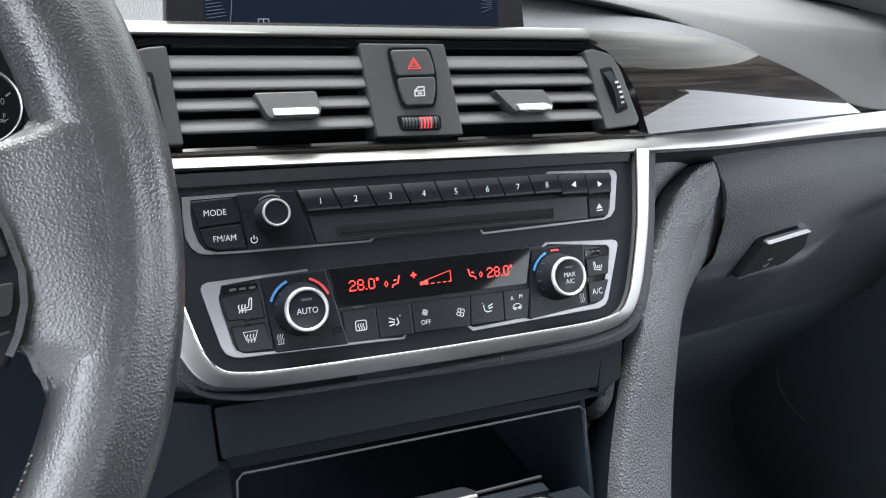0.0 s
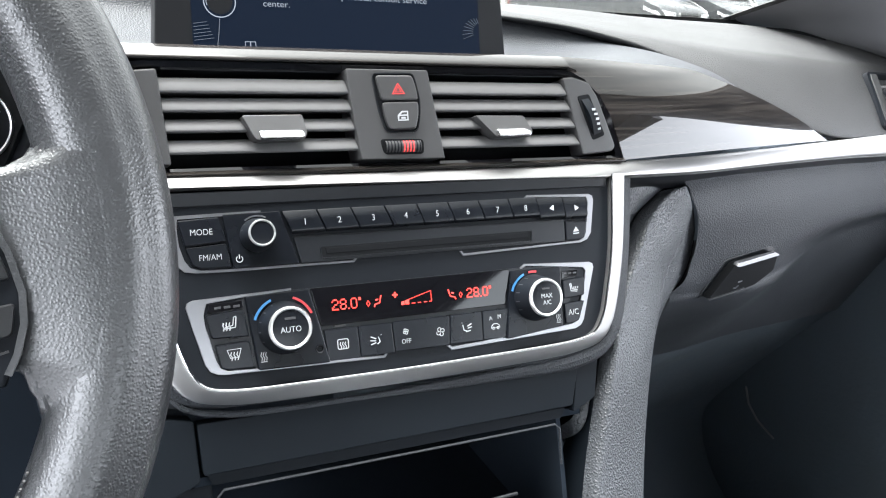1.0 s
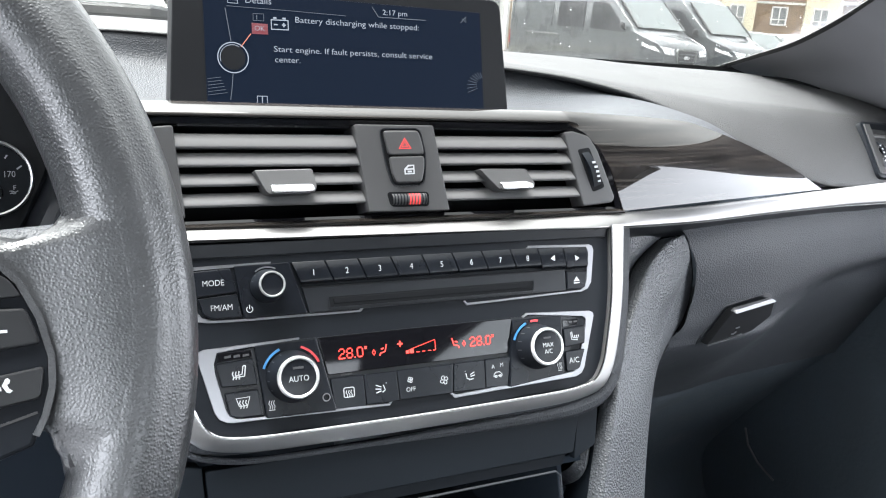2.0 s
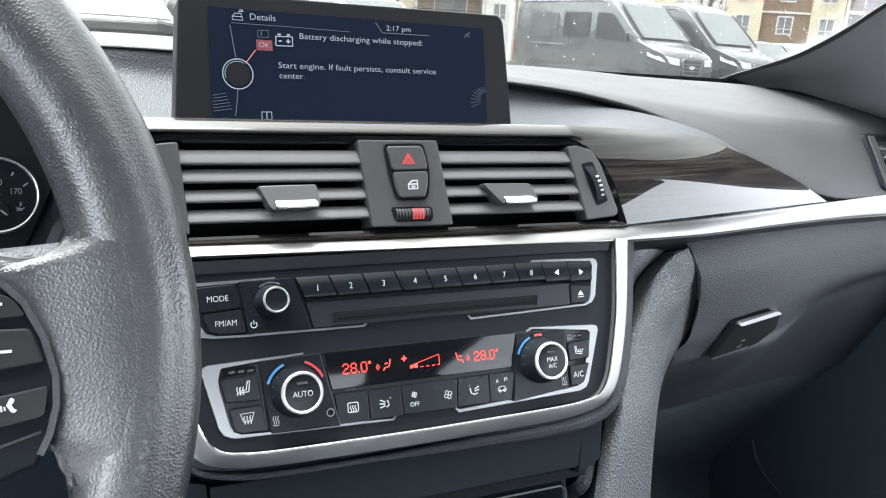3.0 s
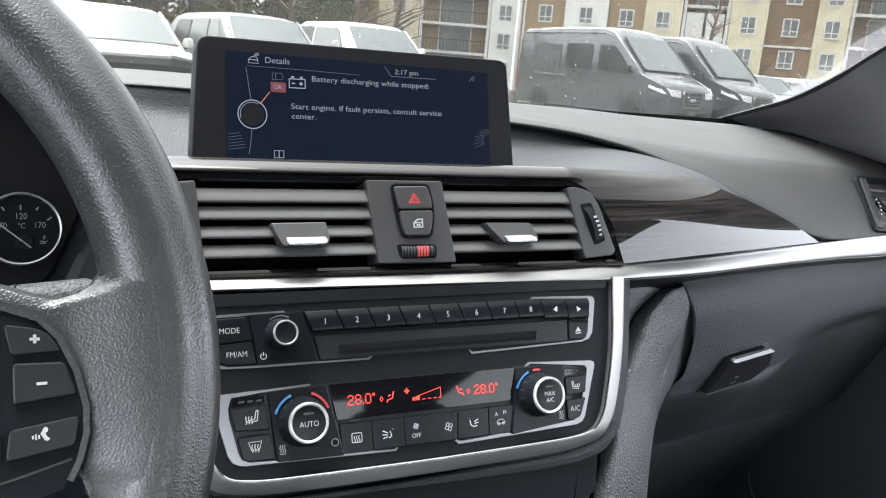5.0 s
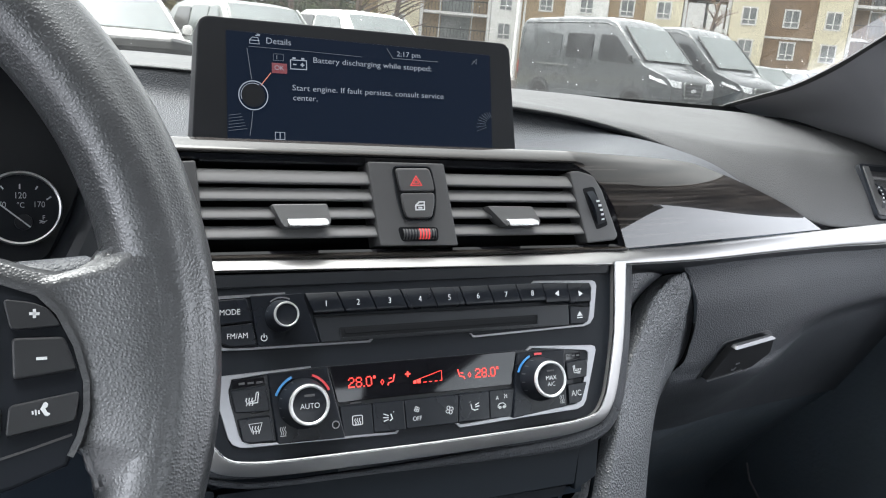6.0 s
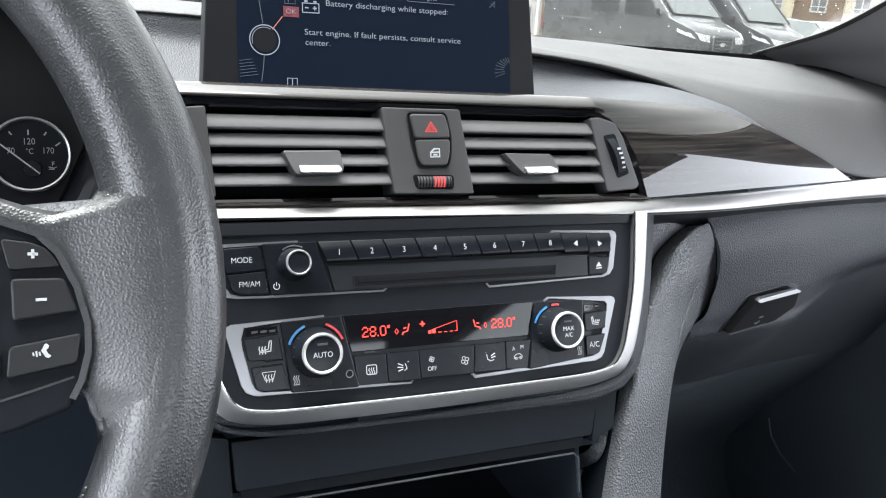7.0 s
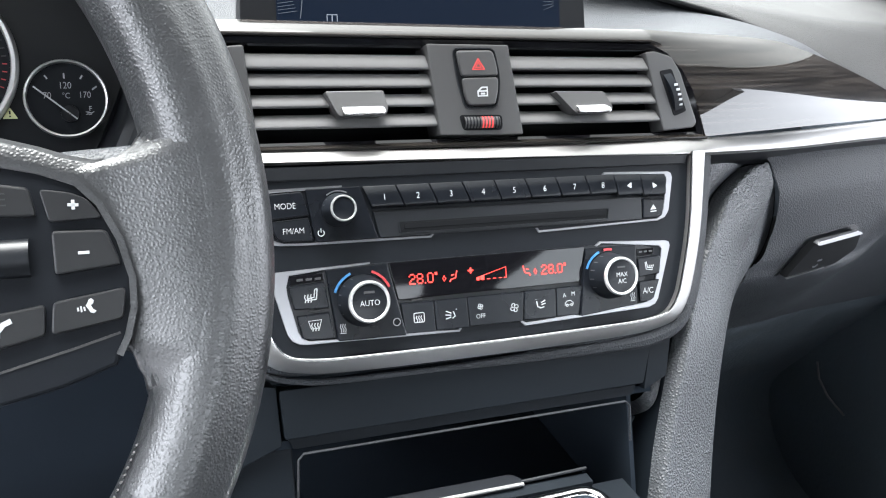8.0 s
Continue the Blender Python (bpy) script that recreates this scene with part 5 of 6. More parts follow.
for k, nm in enumerate(names):
    b = button(clim, nm, [(row_t[k] + 0.3, 55.6), (row_t[k + 1] - 0.3, 55.4), (row_b[k + 1] - 0.3, 36.2), (row_b[k] + 0.3, 36.6)], r=0.8)
    c = (row_t[k] + row_t[k + 1] + row_b[k] + row_b[k + 1]) / 4
    if k == 0:
        symbol(b, [(arc(c - 3, 43.4, 1.2, 180, 270, 3) + arc(c + 3, 43.4, 1.2, 270, 360, 3) + arc(c + 3, 48.4, 1.2, 0, 90, 3) + arc(c - 3, 48.4, 1.2, 90, 180, 3), True)] + [(wave(c, 44.8, 2.6, d), False) for d in (-1.9, 0, 1.9)], 2.6, 0.65)
    elif k == 1:
        symbol(b, [([(c + 1.4, 48), (c + 2.8, 44), (c + 0.4, 42.4)], False), ([(c + 3.8, 49.6), (c + 4.2, 49)], False), ([(c - 5, 48.6), (c - 0.4, 46.6)], False), ([(c - 5.4, 45.6), (c - 0.6, 45)], False), ([(c - 5, 42.4), (c - 0.6, 43.6)], False)], 2.6, 0.8)
    elif k == 2:
        for cx, cy, rr in ((-16.4, 48.6, 2.3), (7.6, 45.6, 3.6)):
            symbol(b, [([(cx, cy)] + arc(cx + rr * 0.55 * math.cos(a), cy + rr * 0.55 * math.sin(a), rr * 0.45, math.degrees(a) - 60, math.degrees(a) + 150, 6), True) for a in (0.4, 1.97, 3.54, 5.11)], 2.6, 0.55)
        label_on(b, "OFF", 4.2, -16.4, 42.4, 2.6)
    elif k == 3:
        symbol(b, [([(c - 3.4, 48.6), (c - 2.6, 44), (c + 1, 42.8)], False), ([(c - 4.2, 50.4), (c - 3.8, 50)], False), ([(c + 4.6, 48.8), (c + 0.6, 47)], False), ([(c + 4.8, 46.2), (c + 0.8, 45.4)], False), ([(c - 1, 42.6), (c + 3.4, 43.4)], False)], 2.6, 0.8)
    else:
        label_on(b, "A", 4.0, c - 3.2, 50.0, 2.6), label_on(b, "M", 4.0, c + 3.4, 50.6, 2.6)
        symbol(b, [([(c - 4, 43.2), (c - 3.6, 45), (c - 1.8, 46.6), (c + 1.6, 46.8), (c + 3.8, 44.8), (c + 4, 43.4)], True), (arc(c - 2, 43, 1, 0, 360, 8)[:-1], True), (arc(c + 2.2, 43.2, 1, 0, 360, 8)[:-1], True)], 2.6, 0.6)
part("gap_indicator", slab(mm((-62, 56.6), (-55, 56.8), (-55, 57.8), (-62, 57.6)), 0.0, 0.0016, 0.0001), PRINT_DIM, clim)

# ---------------- padded surround and storage below
sur = thing("console_surround", "dark grained padded surround of the centre stack", "console surround", STACK)
oo = [(a, b) for a, b in outs]
grow = lambda d, n, low_: [Vector(((a + d * max(-1, min(1, (a + 8) / 150)) * (abs(a + 8) > 60)) / 1000, (b - low_ * max(0.18, min(1, (a - 10) / 100)) * (1 if b < 30 else max(0, 1 - (b - 30) / 60))) / 1000, n / 1000)) for a, b in oo]
part("padding", loft([grow(-3, -2, -3), grow(3, -3.5, 3), grow(9, -7, 7), grow(20, -18, 12), grow(26, -46, 18)], 110, 16), DASH, sur)
lower = thing("console_storage_lid", "dark flat storage lid below the climate panel", "storage lid", STACK)
part("lid", slab(rounded(mm((-146.5, 10), (116, 10), (108, -19), (-145, -20)), 0.002), -0.02, -0.005, 0.0015, lean=lambda u, v: 0), LID, lower)
part("lower_lip", slab(rounded(mm((-143, -20), (104, -20), (100, -27), (-140, -27)), 0.001), -0.03, -0.009, 0.001), LID, lower)
roll = [(0, 10.0), (53, 10.4), (98, 11.2), (123, 13.4), (144, 19.6), (156, 32)]
part("rolled_edge", tube([(q.x / 1000, q.y / 1000, -0.0065) for q in smooth([(a, b, 0) for a, b in whole(roll)], 60)], [0.0020 + 0.0048 * max(0, min(1, (i - 26) / 20)) for i in range(60)], 10), DASH, lower, "grained leatherette roll")
# dark lid material here stands in for the steering wheel's shade
part("seam_side", slab(rounded(mm((-190, 20), (-148, 12), (-146.8, -24), (-190, -40)), 0.002), -0.03, -0.007, 0.001), LID, lower)
part("side_cover", slab(rounded(mm((116.6, 16), (136, 26), (128, -16), (108.6, -24)), 0.002), -0.03, -0.006, 0.001), LID, lower)
part("recess_back", box(-0.16, -0.16, -0.19, 0.13, -0.02, -0.18), VOID, lower)
part("recess_top", box(-0.15, -0.027, -0.18, 0.118, -0.022, -0.012), VOID, lower)
lip = [(-0.1395, -0.118, -0.034), (-0.1375, -0.034, -0.0085), (-0.134, -0.0305, -0.0085), (0.094, -0.0305, -0.0085), (0.0975, -0.034, -0.0085), (0.0985, -0.060, -0.012)]
part("recess_edge", tube(lip, 0.0008, 6), DASH, lower)
part("recess_side", box(0.0985, -0.13, -0.18, 0.102, -0.024, -0.014), VOID, lower)
for u0, u1 in ((-0.19, -0.1400),):
    part("recess_cheek", slab([(u0, -0.027), (u1, -0.027), (u1, -0.14), (u0, -0.14)], -0.06, -0.013, 0.002), LID, lower)
deck = thing("centre_console", "dark centre console with a tray and a chrome edged cup holder", "console")
part("deck", box(0.03, -0.40, 0.24, 0.275, 0.354, 0.706), LID, deck)
part("tray_floor", box(0.03, 0.356, 0.24, 0.30, 0.60, 0.655), VOID, deck)
part("tray_rim", tube([(0.09, 0.354, 0.7175), (0.245, 0.3555, 0.7195)], 0.0012, 8), SATIN_BLACK, deck)
part("step", box(0.06, 0.345, 0.70, 0.245, 0.354, 0.7165), LID, deck)
lidp = part("roller_cover", slab(rounded([(0.09, 0.3525), (0.196, 0.3525), (0.1975, 0.356), (0.192, 0.3625), (0.09, 0.3625)], 0.002), 0.70, 0.7205, 0.002), SATIN_BLACK, deck, "black roller cover of the tray")
part("silver_edge", tube([(0.09, 0.352, 0.7195), (0.192, 0.352, 0.7195), (0.197, 0.3525, 0.7190)], 0.0013, 8), SILVER, lidp)
ringp = [(q.x, q.y, 0.715) for q in rounded([(0.150, 0.22), (0.243, 0.22), (0.243, 0.339), (0.150, 0.336)], 0.016, 8)]
part("cup_ring", tube(ringp + ringp[:1], [0.0042] * (len(ringp) + 1), 12), CHROME, deck, "chrome edge of the cup holder")
part("cup_well", slab(rounded([(0.154, 0.224), (0.239, 0.224), (0.239, 0.334), (0.154, 0.331)], 0.014, 6), 0.70, 0.7075, 0.0005), VOID, deck)

# ================================================================ steering wheel
wt = 0.3621
rt, up = Vector((math.cos(0.0121), math.sin(0.0121), 0)), Vector((0, math.sin(wt), math.cos(wt)))
nn = rt.cross(up)
WHEEL = Matrix(((rt.x, up.x, nn.x, -0.1832), (rt.y, up.y, nn.y, 0.2557), (rt.z, up.z, nn.z, 0.9395), (0, 0, 0, 1)))
sw = thing("steering_wheel", "black leather steering wheel with buttons on its spokes", "steering wheel", WHEEL)
rows, RC, RT = [], 0.1894, 0.0191
for i in range(144):
    th = 2 * math.pi * i / 144
    d = min(abs((th - a + math.pi) % (2 * math.pi) - math.pi) for a in (0.06, math.pi - 0.06))
    swell = 1 + 0.10 * math.exp(-(d / 0.28) ** 2)
    row = []
    for j in range(36):
        ph = 2 * math.pi * j / 36
        groove = 0.0017 * math.exp(-((ph - radians(62)) / radians(14)) ** 2) + 0.0010 * math.exp(-((ph - radians(150)) / radians(14)) ** 2)
        a = (RT - groove) * math.cos(ph) * (swell if math.cos(ph) < 0 else 1)
        bz = (RT - groove) * 1.02 * math.sin(ph)
        row.append(Vector(((RC + a) * math.cos(th), (RC + a) * math.sin(th), bz)))
    rows.append(row)
rows.append(rows[0])
part("rim", band(rows, True), LEATHER, sw, "worn grained leather rim", sharp=80)
for s in (1, -1):
    sp = mm((40, 36), (100, 38.5), (122, 37), (134, 33.6), (142, 30.6), (150, 28.8), (158, 29), (164, 32.4), (169, 42), (186, 46), (192, 0), (186, -58), (166, -58), (162.6, -50), (160, -41), (155, -36), (146, -42), (134, -46.6), (115, -51), (40, -56))
    part("spoke", slab([(s * a, b) for a, b in sp], -0.012, 0.0095, 0.006), LEATHER, sw, "leather spoke")
    pod_o = [(s * a, b) for a, b in mm((60, 33.5), (100, 31.4), (121, 28), (134, 25), (144.5, 20.8), (151, 13.6), (156.4, 1.6), (159.4, -11.6), (159.2, -21.5), (156.6, -31), (152.6, -40.5), (136, -46), (115, -50), (60, -54))]
    pod = part("button_pod", slab(pod_o, 0.004, 0.0125, 0.0015), MATT_BLACK, sw, "dark button pod")
    part("pod_edge", ribbon([(s * a, b) for a, b in mm((100, 31.2), (121, 27.8), (134, 24.8), (144.5, 20.6), (151, 13.4), (156.4, 1.4), (159.4, -11.6), (159.2, -21.5), (156.6, -31), (153.6, -37))], 0.0022, 0.009, 0.0136), LEATHER, pod, "grained leather edge")
    part("pod_seam", ribbon([(s * a, b) for a, b in mm((100, -41.5), (118, -38.6), (140, -33.4), (154.4, -29.6))], 0.0008, 0.0122, 0.0128), PLATE, pod)
    bt = lambda nm, pts: part(nm, slab(rounded([(s * a, b) for a, b in mm(*pts)], 0.0018), 0.012, 0.0148, 0.0013), POD_BUTTON, pod)
    b = bt("plus_button", ((133.7, 18.9), (142.7, 17.4), (147.8, 14.9), (151.8, 8.6), (135.9, 8.0)))
    part("symbol", joined(ribbon(mm((s * 141.8, 13.4), (s * 145.0, 13.2)), 0.0010, 0.0148, 0.015), ribbon(mm((s * 143.4, 11.8), (s * 143.4, 14.9)), 0.0010, 0.0148, 0.015)), PRINT, b)
    b = bt("minus_button", ((136.2, 5.4), (152.6, 4.8), (156.6, -7.2), (136.3, -9.2)))
    part("symbol", ribbon(mm((s * 143.7, -2.3), (s * 147.1, -2.3)), 0.0010, 0.0148, 0.015), PRINT, b)
    b = bt("voice_button", ((135, -17.6), (157.2, -14.6), (155.6, -25), (133.9, -28.2)))
    head = [(146.2, -15.6), (147.4, -15.2), (148.6, -16.4), (148.2, -18.0), (147.0, -18.8), (148.0, -21.0), (149.6, -22.2), (148.2, -23.4), (146.6, -22.8), (145.4, -20.6), (144.4, -19.0), (145.2, -17.8)]
    waves = [ribbon(mm((s * a, -20.6 + h), (s * (a + 0.25), -20.6 - h)), 0.0009, 0.0148, 0.015) for a, h in ((140.4, 1.0), (142.0, 1.6), (143.6, 1.1))]
    voice = joined(slab(mm(*[(s * a, b_) for a, b_ in head]), 0.0146, 0.015, 0.0001), *waves)
    at_ = Vector((s * 0.1450, -0.0205, 0.0148))
    voice.transform(Matrix.Translation(at_) @ Matrix.Diagonal((0.6, 0.6, 1, 1)) @ Matrix.Translation(-at_))
    part("symbol", voice, PRINT, b)
    b = bt("phone_button", ((106, -21.5), (132.8, -18), (132.2, -28.3), (106, -33.8)))
    part("symbol", ribbon(mm(*[(s * a, c) for a, c in ((118.6, -27.4), (118.8, -25.4), (120.6, -23.2), (123, -22.2))]), 0.0017, 0.0148, 0.015), PRINT, b)
    b = bt("mode_button", ((100, 24.6), (130.8, 19.6), (132.6, 10.0), (100, 11.2)))
    part("lettering", lettering("MODE", 0.0062, (s * 0.1162, 0.0158), 0.0149, "CENTER", 0.92), PRINT_DIM, b)
    rl = [[Vector((s * u / 1000, (-2.8 + 6.2 * math.cos(a)) / 1000, 0.0125 + 0.0048 * math.sin(a))) for a in np.linspace(0, math.pi, 12)] for u in (104, 106, 127, 129.6)]
    part("roller", band(rl), SATIN_BLACK, pod, "ribbed roller")
def spoke_skin(side):
    """Leather drawn from the crown of the rim down to the spoke, in one sweep."""
    rows_ = []
    for i in range(49):
        th = -0.50 + 0.80 * i / 48
        keys = [(-0.50, 0.1722, -0.014), (-0.42, 0.1722, -0.012), (-0.345, 0.1728, -0.006), (-0.30, 0.1690, 0.003), (-0.25, 0.1640, 0.0075), (-0.20, 0.158, 0.0095), (0.0, 0.150, 0.0100), (0.165, 0.152, 0.0100), (0.185, 0.160, 0.0085), (0.205, 0.167, 0.004), (0.243, 0.1735, -0.004), (0.30, 0.1740, -0.012)]
        k = max(j for j in range(len(keys) - 1) if keys[j][0] <= th + 1e-9)
        f = min(1, (th - keys[k][0]) / (keys[k + 1][0] - keys[k][0]))
        f = f * f * (3 - 2 * f)
        ri, zi = (keys[k][m] * (1 - f) + keys[k + 1][m] * f for m in (1, 2))
        row_ = []
        for j in range(15):
            e = j / 14
            r = ri + (RC - ri) * e
            tube_z = math.sqrt(max(0, (RT * 1.02) ** 2 - (r - RC) ** 2 * 1.04))
            z = zi + (RT * 1.0 - zi) * (e * e * (3 - 2 * e)) ** 0.8
            row_.append(Vector((side * r * math.cos(th), r * math.sin(th), max(z, tube_z * 0.985) + 0.0001)))
        q = row_[0]
        row_.insert(0, Vector((q.x - side * 0.006, q.y, 0.0090)) if zi > 0.0088 else Vector((q.x - side * 0.001, q.y, q.z - 0.006)))
        rows_.append(row_)
    return band(rows_)


for s in (1, -1):
    part("spoke_skin", spoke_skin(s), LEATHER, sw, "grained leather between rim and spoke", sharp=80)
bm = bmesh.new()
for k in range(150):
    th = radians(-24) - radians(132) * k / 149
    p0 = [Vector(((RC - RT * 1.0 + 0.0005) * math.cos(th + d), (RC - RT * 1.0 + 0.0005) * math.sin(th + d), 0.006 + o)) for d, o in ((-0.004, -0.0014), (0, 0), (0.004, 0.0014))]
    bm = joined(bm, tube(p0, 0.00045, 5)) if k else tube(p0, 0.00045, 5)
part("stitching", bm, SLAT, sw, "dark grey thread")
part("hub", lathe([(0.078, -0.02), (0.082, 0.0), (0.08, 0.016), (0.07, 0.026), (0.04, 0.031), (0.001, 0.033)], 48), DASH, sw, "round airbag cover")
part("column", lathe([(0.05, -0.20), (0.05, -0.02), (0.03, -0.01)], 32), MATT_BLACK, sw)

stalk = thing("wiper_stalk", "grey stalk behind the steering wheel", "stalk")
part("lever", tube([(-0.125, 0.345, 0.9270), (-0.085, 0.345, 0.9330), (-0.050, 0.342, 0.9390)], [0.006, 0.0095, 0.0115], 16), DASH, stalk)
part("end_cap", tube([(-0.0495, 0.342, 0.9391), (-0.022, 0.338, 0.9430), (-0.012, 0.337, 0.9440)], [0.0112, 0.0105, 0.006], 16), DASH, stalk)

# ================================================================ instrument cluster
CLUSTER = face_frame(0.194, 0.47, 0.938, 0.35)
cl = thing("instrument_cluster", "dark instrument cluster with round dials and chrome rings", "instrument cluster", CLUSTER)
part("panel", slab(rounded(mm((-560, -70), (-238, -22), (-218, 24), (-213, 66), (-240, 106), (-292, 124), (-560, 132)), 0.01), -0.03, -0.004, 0.001), SATIN_BLACK, cl)
part("cheek", loft([[Vector(q) for q in mm((-238, -24, -6), (-220, 18, -6), (-213, 60, -6), (-228, 90, -6))], [Vector(q) for q in mm((-226, -26, 22), (-208, 18, 24), (-202, 62, 26), (-218, 96, 30))], [Vector(q) for q in mm((-196, -30, 14), (-186, 18, 18), (-184, 62, 20), (-196, 98, 24))]], 20, 8), SATIN_BLACK, cl)
for cx, cy, ro, nm in ((-250.4, 10.9, 22.3, "oil_gauge"), (-322, 32, 49, "rev_counter")):
    g = part(nm, slab(arc(cx / 1000, cy / 1000, ro / 1000 * 0.93, 0, 360, 48)[:-1], -0.006, -0.003, 0.0001), MATT_BLACK, cl, "dark dial")
    part("ring", hoop([(ro / 1000 * f, n) for f, n in ((1.0, -0.005), (0.995, -0.001), (0.97, 0.0006), (0.93, 0.0002), (0.91, -0.0026), (0.905, -0.005))], 64, (cx / 1000, cy / 1000)), RING, g, "satin chrome ring")
    if nm == "oil_gauge":
        for words, size, u, v in (("120", 5.4, -250.8, 18.4), ("70", 5.2, -260.4, 12.8), ("170", 5.2, -240.8, 13.0), ("°C", 4.6, -250.6, 12.6)):
            part("lettering", lettering(words, size / 1000, (u / 1000, v / 1000), -0.0028, "CENTER", 0.85), PRINT, g)
        for a, b_ in (((-261, 24.2), (-259.6, 22.2)), ((-251, 25.4), (-251, 22.4)), ((-241.4, 24.2), (-242.6, 22.2)), ((-234.2, 18), (-236.8, 16))):
            part("tick", ribbon(mm(a, b_), 0.0008, -0.0029, -0.0026), PRINT, g)
        part("needle", ribbon(mm((-267, 17.8), (-245.4, -0.8)), 0.0008, -0.0018, -0.0012), PRINT, g)
        part("needle_hub", lathe([(0.0048, -0.003), (0.0046, -0.0014), (0.001, -0.0012)], 24, centre=(-0.2492, 0.0025)), SATIN_BLACK, g)
        symbol(g, [([(-241.6, 3.2), (-240, 3.2), (-237.8, 2.4), (-236, 3.4)], False), ([(-240.6, 2.6), (-237.4, 2.2)], False), ([(-238.8, 4), (-238.8, 7.2)], False), ([(-238.8, 7), (-237.4, 7)], False), ([(-238.8, 5.6), (-237.4, 5.6)], False), ([(-241.4, 1.4), (-240.2, 1.7), (-239, 1.3), (-237.6, 1.6)], False)], -2.9, 0.5)
    else:
        for k in range(24):
            a = radians(-20 + 6 * k)
            part("tick", ribbon([(cx / 1000 + 0.0405 * math.cos(a), cy / 1000 + 0.0405 * math.sin(a)), (cx / 1000 + 0.043 * math.cos(a), cy / 1000 + 0.043 * math.sin(a))], 0.0006, -0.0029, -0.0026), RED if k < 4 else PRINT_DIM, g)
hood_in = [[Vector(q) for q in mm((-560, 134, n), (-400, 132, n), (-292, 126, n), (-242, 108, n), (-211, 72, n), (-206, 40, n))] for n in (-6, 40, 85)]
hood_out = [[q + Vector((0.008, 0.010, 0)) for q in r] for r in hood_in]
part("binnacle_hood", loft([hood_in[0], hood_in[1], hood_in[2], hood_out[2], hood_out[1], hood_out[0]], 40, 20), DASH, cl, "grained hood over the dials", sharp=60)
sign = part("warning_triangle", slab(rounded(mm((-283.8, 0.2), (-276.0, 0.2), (-279.9, 6.6)), 0.0006), -0.0038, -0.003, 0.0001), PALE_YELLOW, cl, "pale yellow warning sign")
part("mark", joined(ribbon(mm((-279.9, 4.6), (-279.9, 2.6)), 0.0008, -0.003, -0.0028), ribbon(mm((-279.9, 1.8), (-279.9, 1.0)), 0.0008, -0.003, -0.0028)), VOID, sign)
# ================================================================ outside
ASPHALT = surface("asphalt", (0.075, 0.075, 0.077), 0.85, grain=0.02, depth=0.004, blotch=0.25, spread=0.6)
GRASS = surface("dry_grass", (0.11, 0.10, 0.035), 0.9, grain=0.05, depth=0.03, blotch=0.35, spread=1.5)
PAINT_WHITE = surface("white_car_paint", (0.66, 0.65, 0.63), 0.3, coat=0.5, blotch=0.04, spread=2)
PAINT_GREY = surface("grey_car_paint", (0.15, 0.16, 0.17), 0.30, coat=0.5, blotch=0.06, spread=2)
PAINT_VAN = surface("dark_grey_van_paint", (0.060, 0.066, 0.070), 0.28, coat=0.8, blotch=0.06, spread=2)
PAINT_SILVER = surface("silver_car_paint", (0.15, 0.16, 0.155), 0.4, coat=0.1, blotch=0.05, spread=2)
CAR_GLASS = surface("tinted_car_glass", (0.07, 0.085, 0.085), 0.08, ior=2.2, blotch=0.15, spread=1.5)
CAR_GLASS_DARK = surface("dark_car_glass", (0.035, 0.037, 0.04), 0.08, blotch=0.2, spread=1.5)
LAMP_GLASS = surface("headlamp_lens", (0.62, 0.63, 0.64), 0.12, blotch=0.15, spread=9)
LAMP_RED = surface("tail_lamp_lens", (0.35, 0.03, 0.03), 0.2)

TRIM_BLACK = surface("car_black_plastic", (0.03, 0.03, 0.032), 0.55)
WALL_CREAM = surface("cream_siding", (0.66, 0.60, 0.44), 0.75, grain=0.15, depth=0.006, blotch=0.06, spread=0.5)
WALL_WHITE = surface("white_siding", (0.74, 0.73, 0.70), 0.75, grain=0.15, depth=0.006, blotch=0.05, spread=0.5)
WALL_TAN = surface("tan_siding", (0.33, 0.24, 0.14), 0.75, grain=0.15, depth=0.006, blotch=0.08, spread=0.5)
WALL_BROWN = surface("brown_siding", (0.24, 0.165, 0.105), 0.75, grain=0.15, depth=0.006, blotch=0.08, spread=0.5)
WALL_STONE = surface("grey_brown_stone", (0.17, 0.15, 0.135), 0.8, grain=0.2, depth=0.02, blotch=0.2, spread=1)
PANE = surface("building_window_glass", (0.22, 0.23, 0.23), 0.08, blotch=0.3, spread=0.7)
BARK = surface("bark", (0.12, 0.09, 0.072), 0.9, grain=0.05, depth=0.02, blotch=0.3, spread=3)
LEAF = surface("conifer_green", (0.075, 0.09, 0.045), 0.8, blotch=0.45, spread=0.9)
WOODS = surface("mixed_woods", (0.15, 0.125, 0.052), 0.9, blotch=0.6, spread=0.18)
LEAF_DRY = surface("budding_twigs", (0.17, 0.11, 0.06), 0.85, blotch=0.4, spread=0.9)

single("ground", box(-400, -400, -0.3, 400, 400, 0.0), ASPHALT, "grey asphalt of a large car park", "ground", kind="structure")
single("grass_strip", box(-60, 26.5, -0.1, 120, 34, 0.10), GRASS, "dry yellow green grass strip behind the parked vehicles", "grass", kind="structure")


def lane(points, y):
    """Value of a profile given as (y, value) at y."""
    for (a, va), (b, vb) in zip(points, points[1:]):
        if a <= y <= b:
            f = (y - a) / (b - a)
            return va + (vb - va) * f
    return points[-1][1] if y > points[-1][0] else points[0][1]


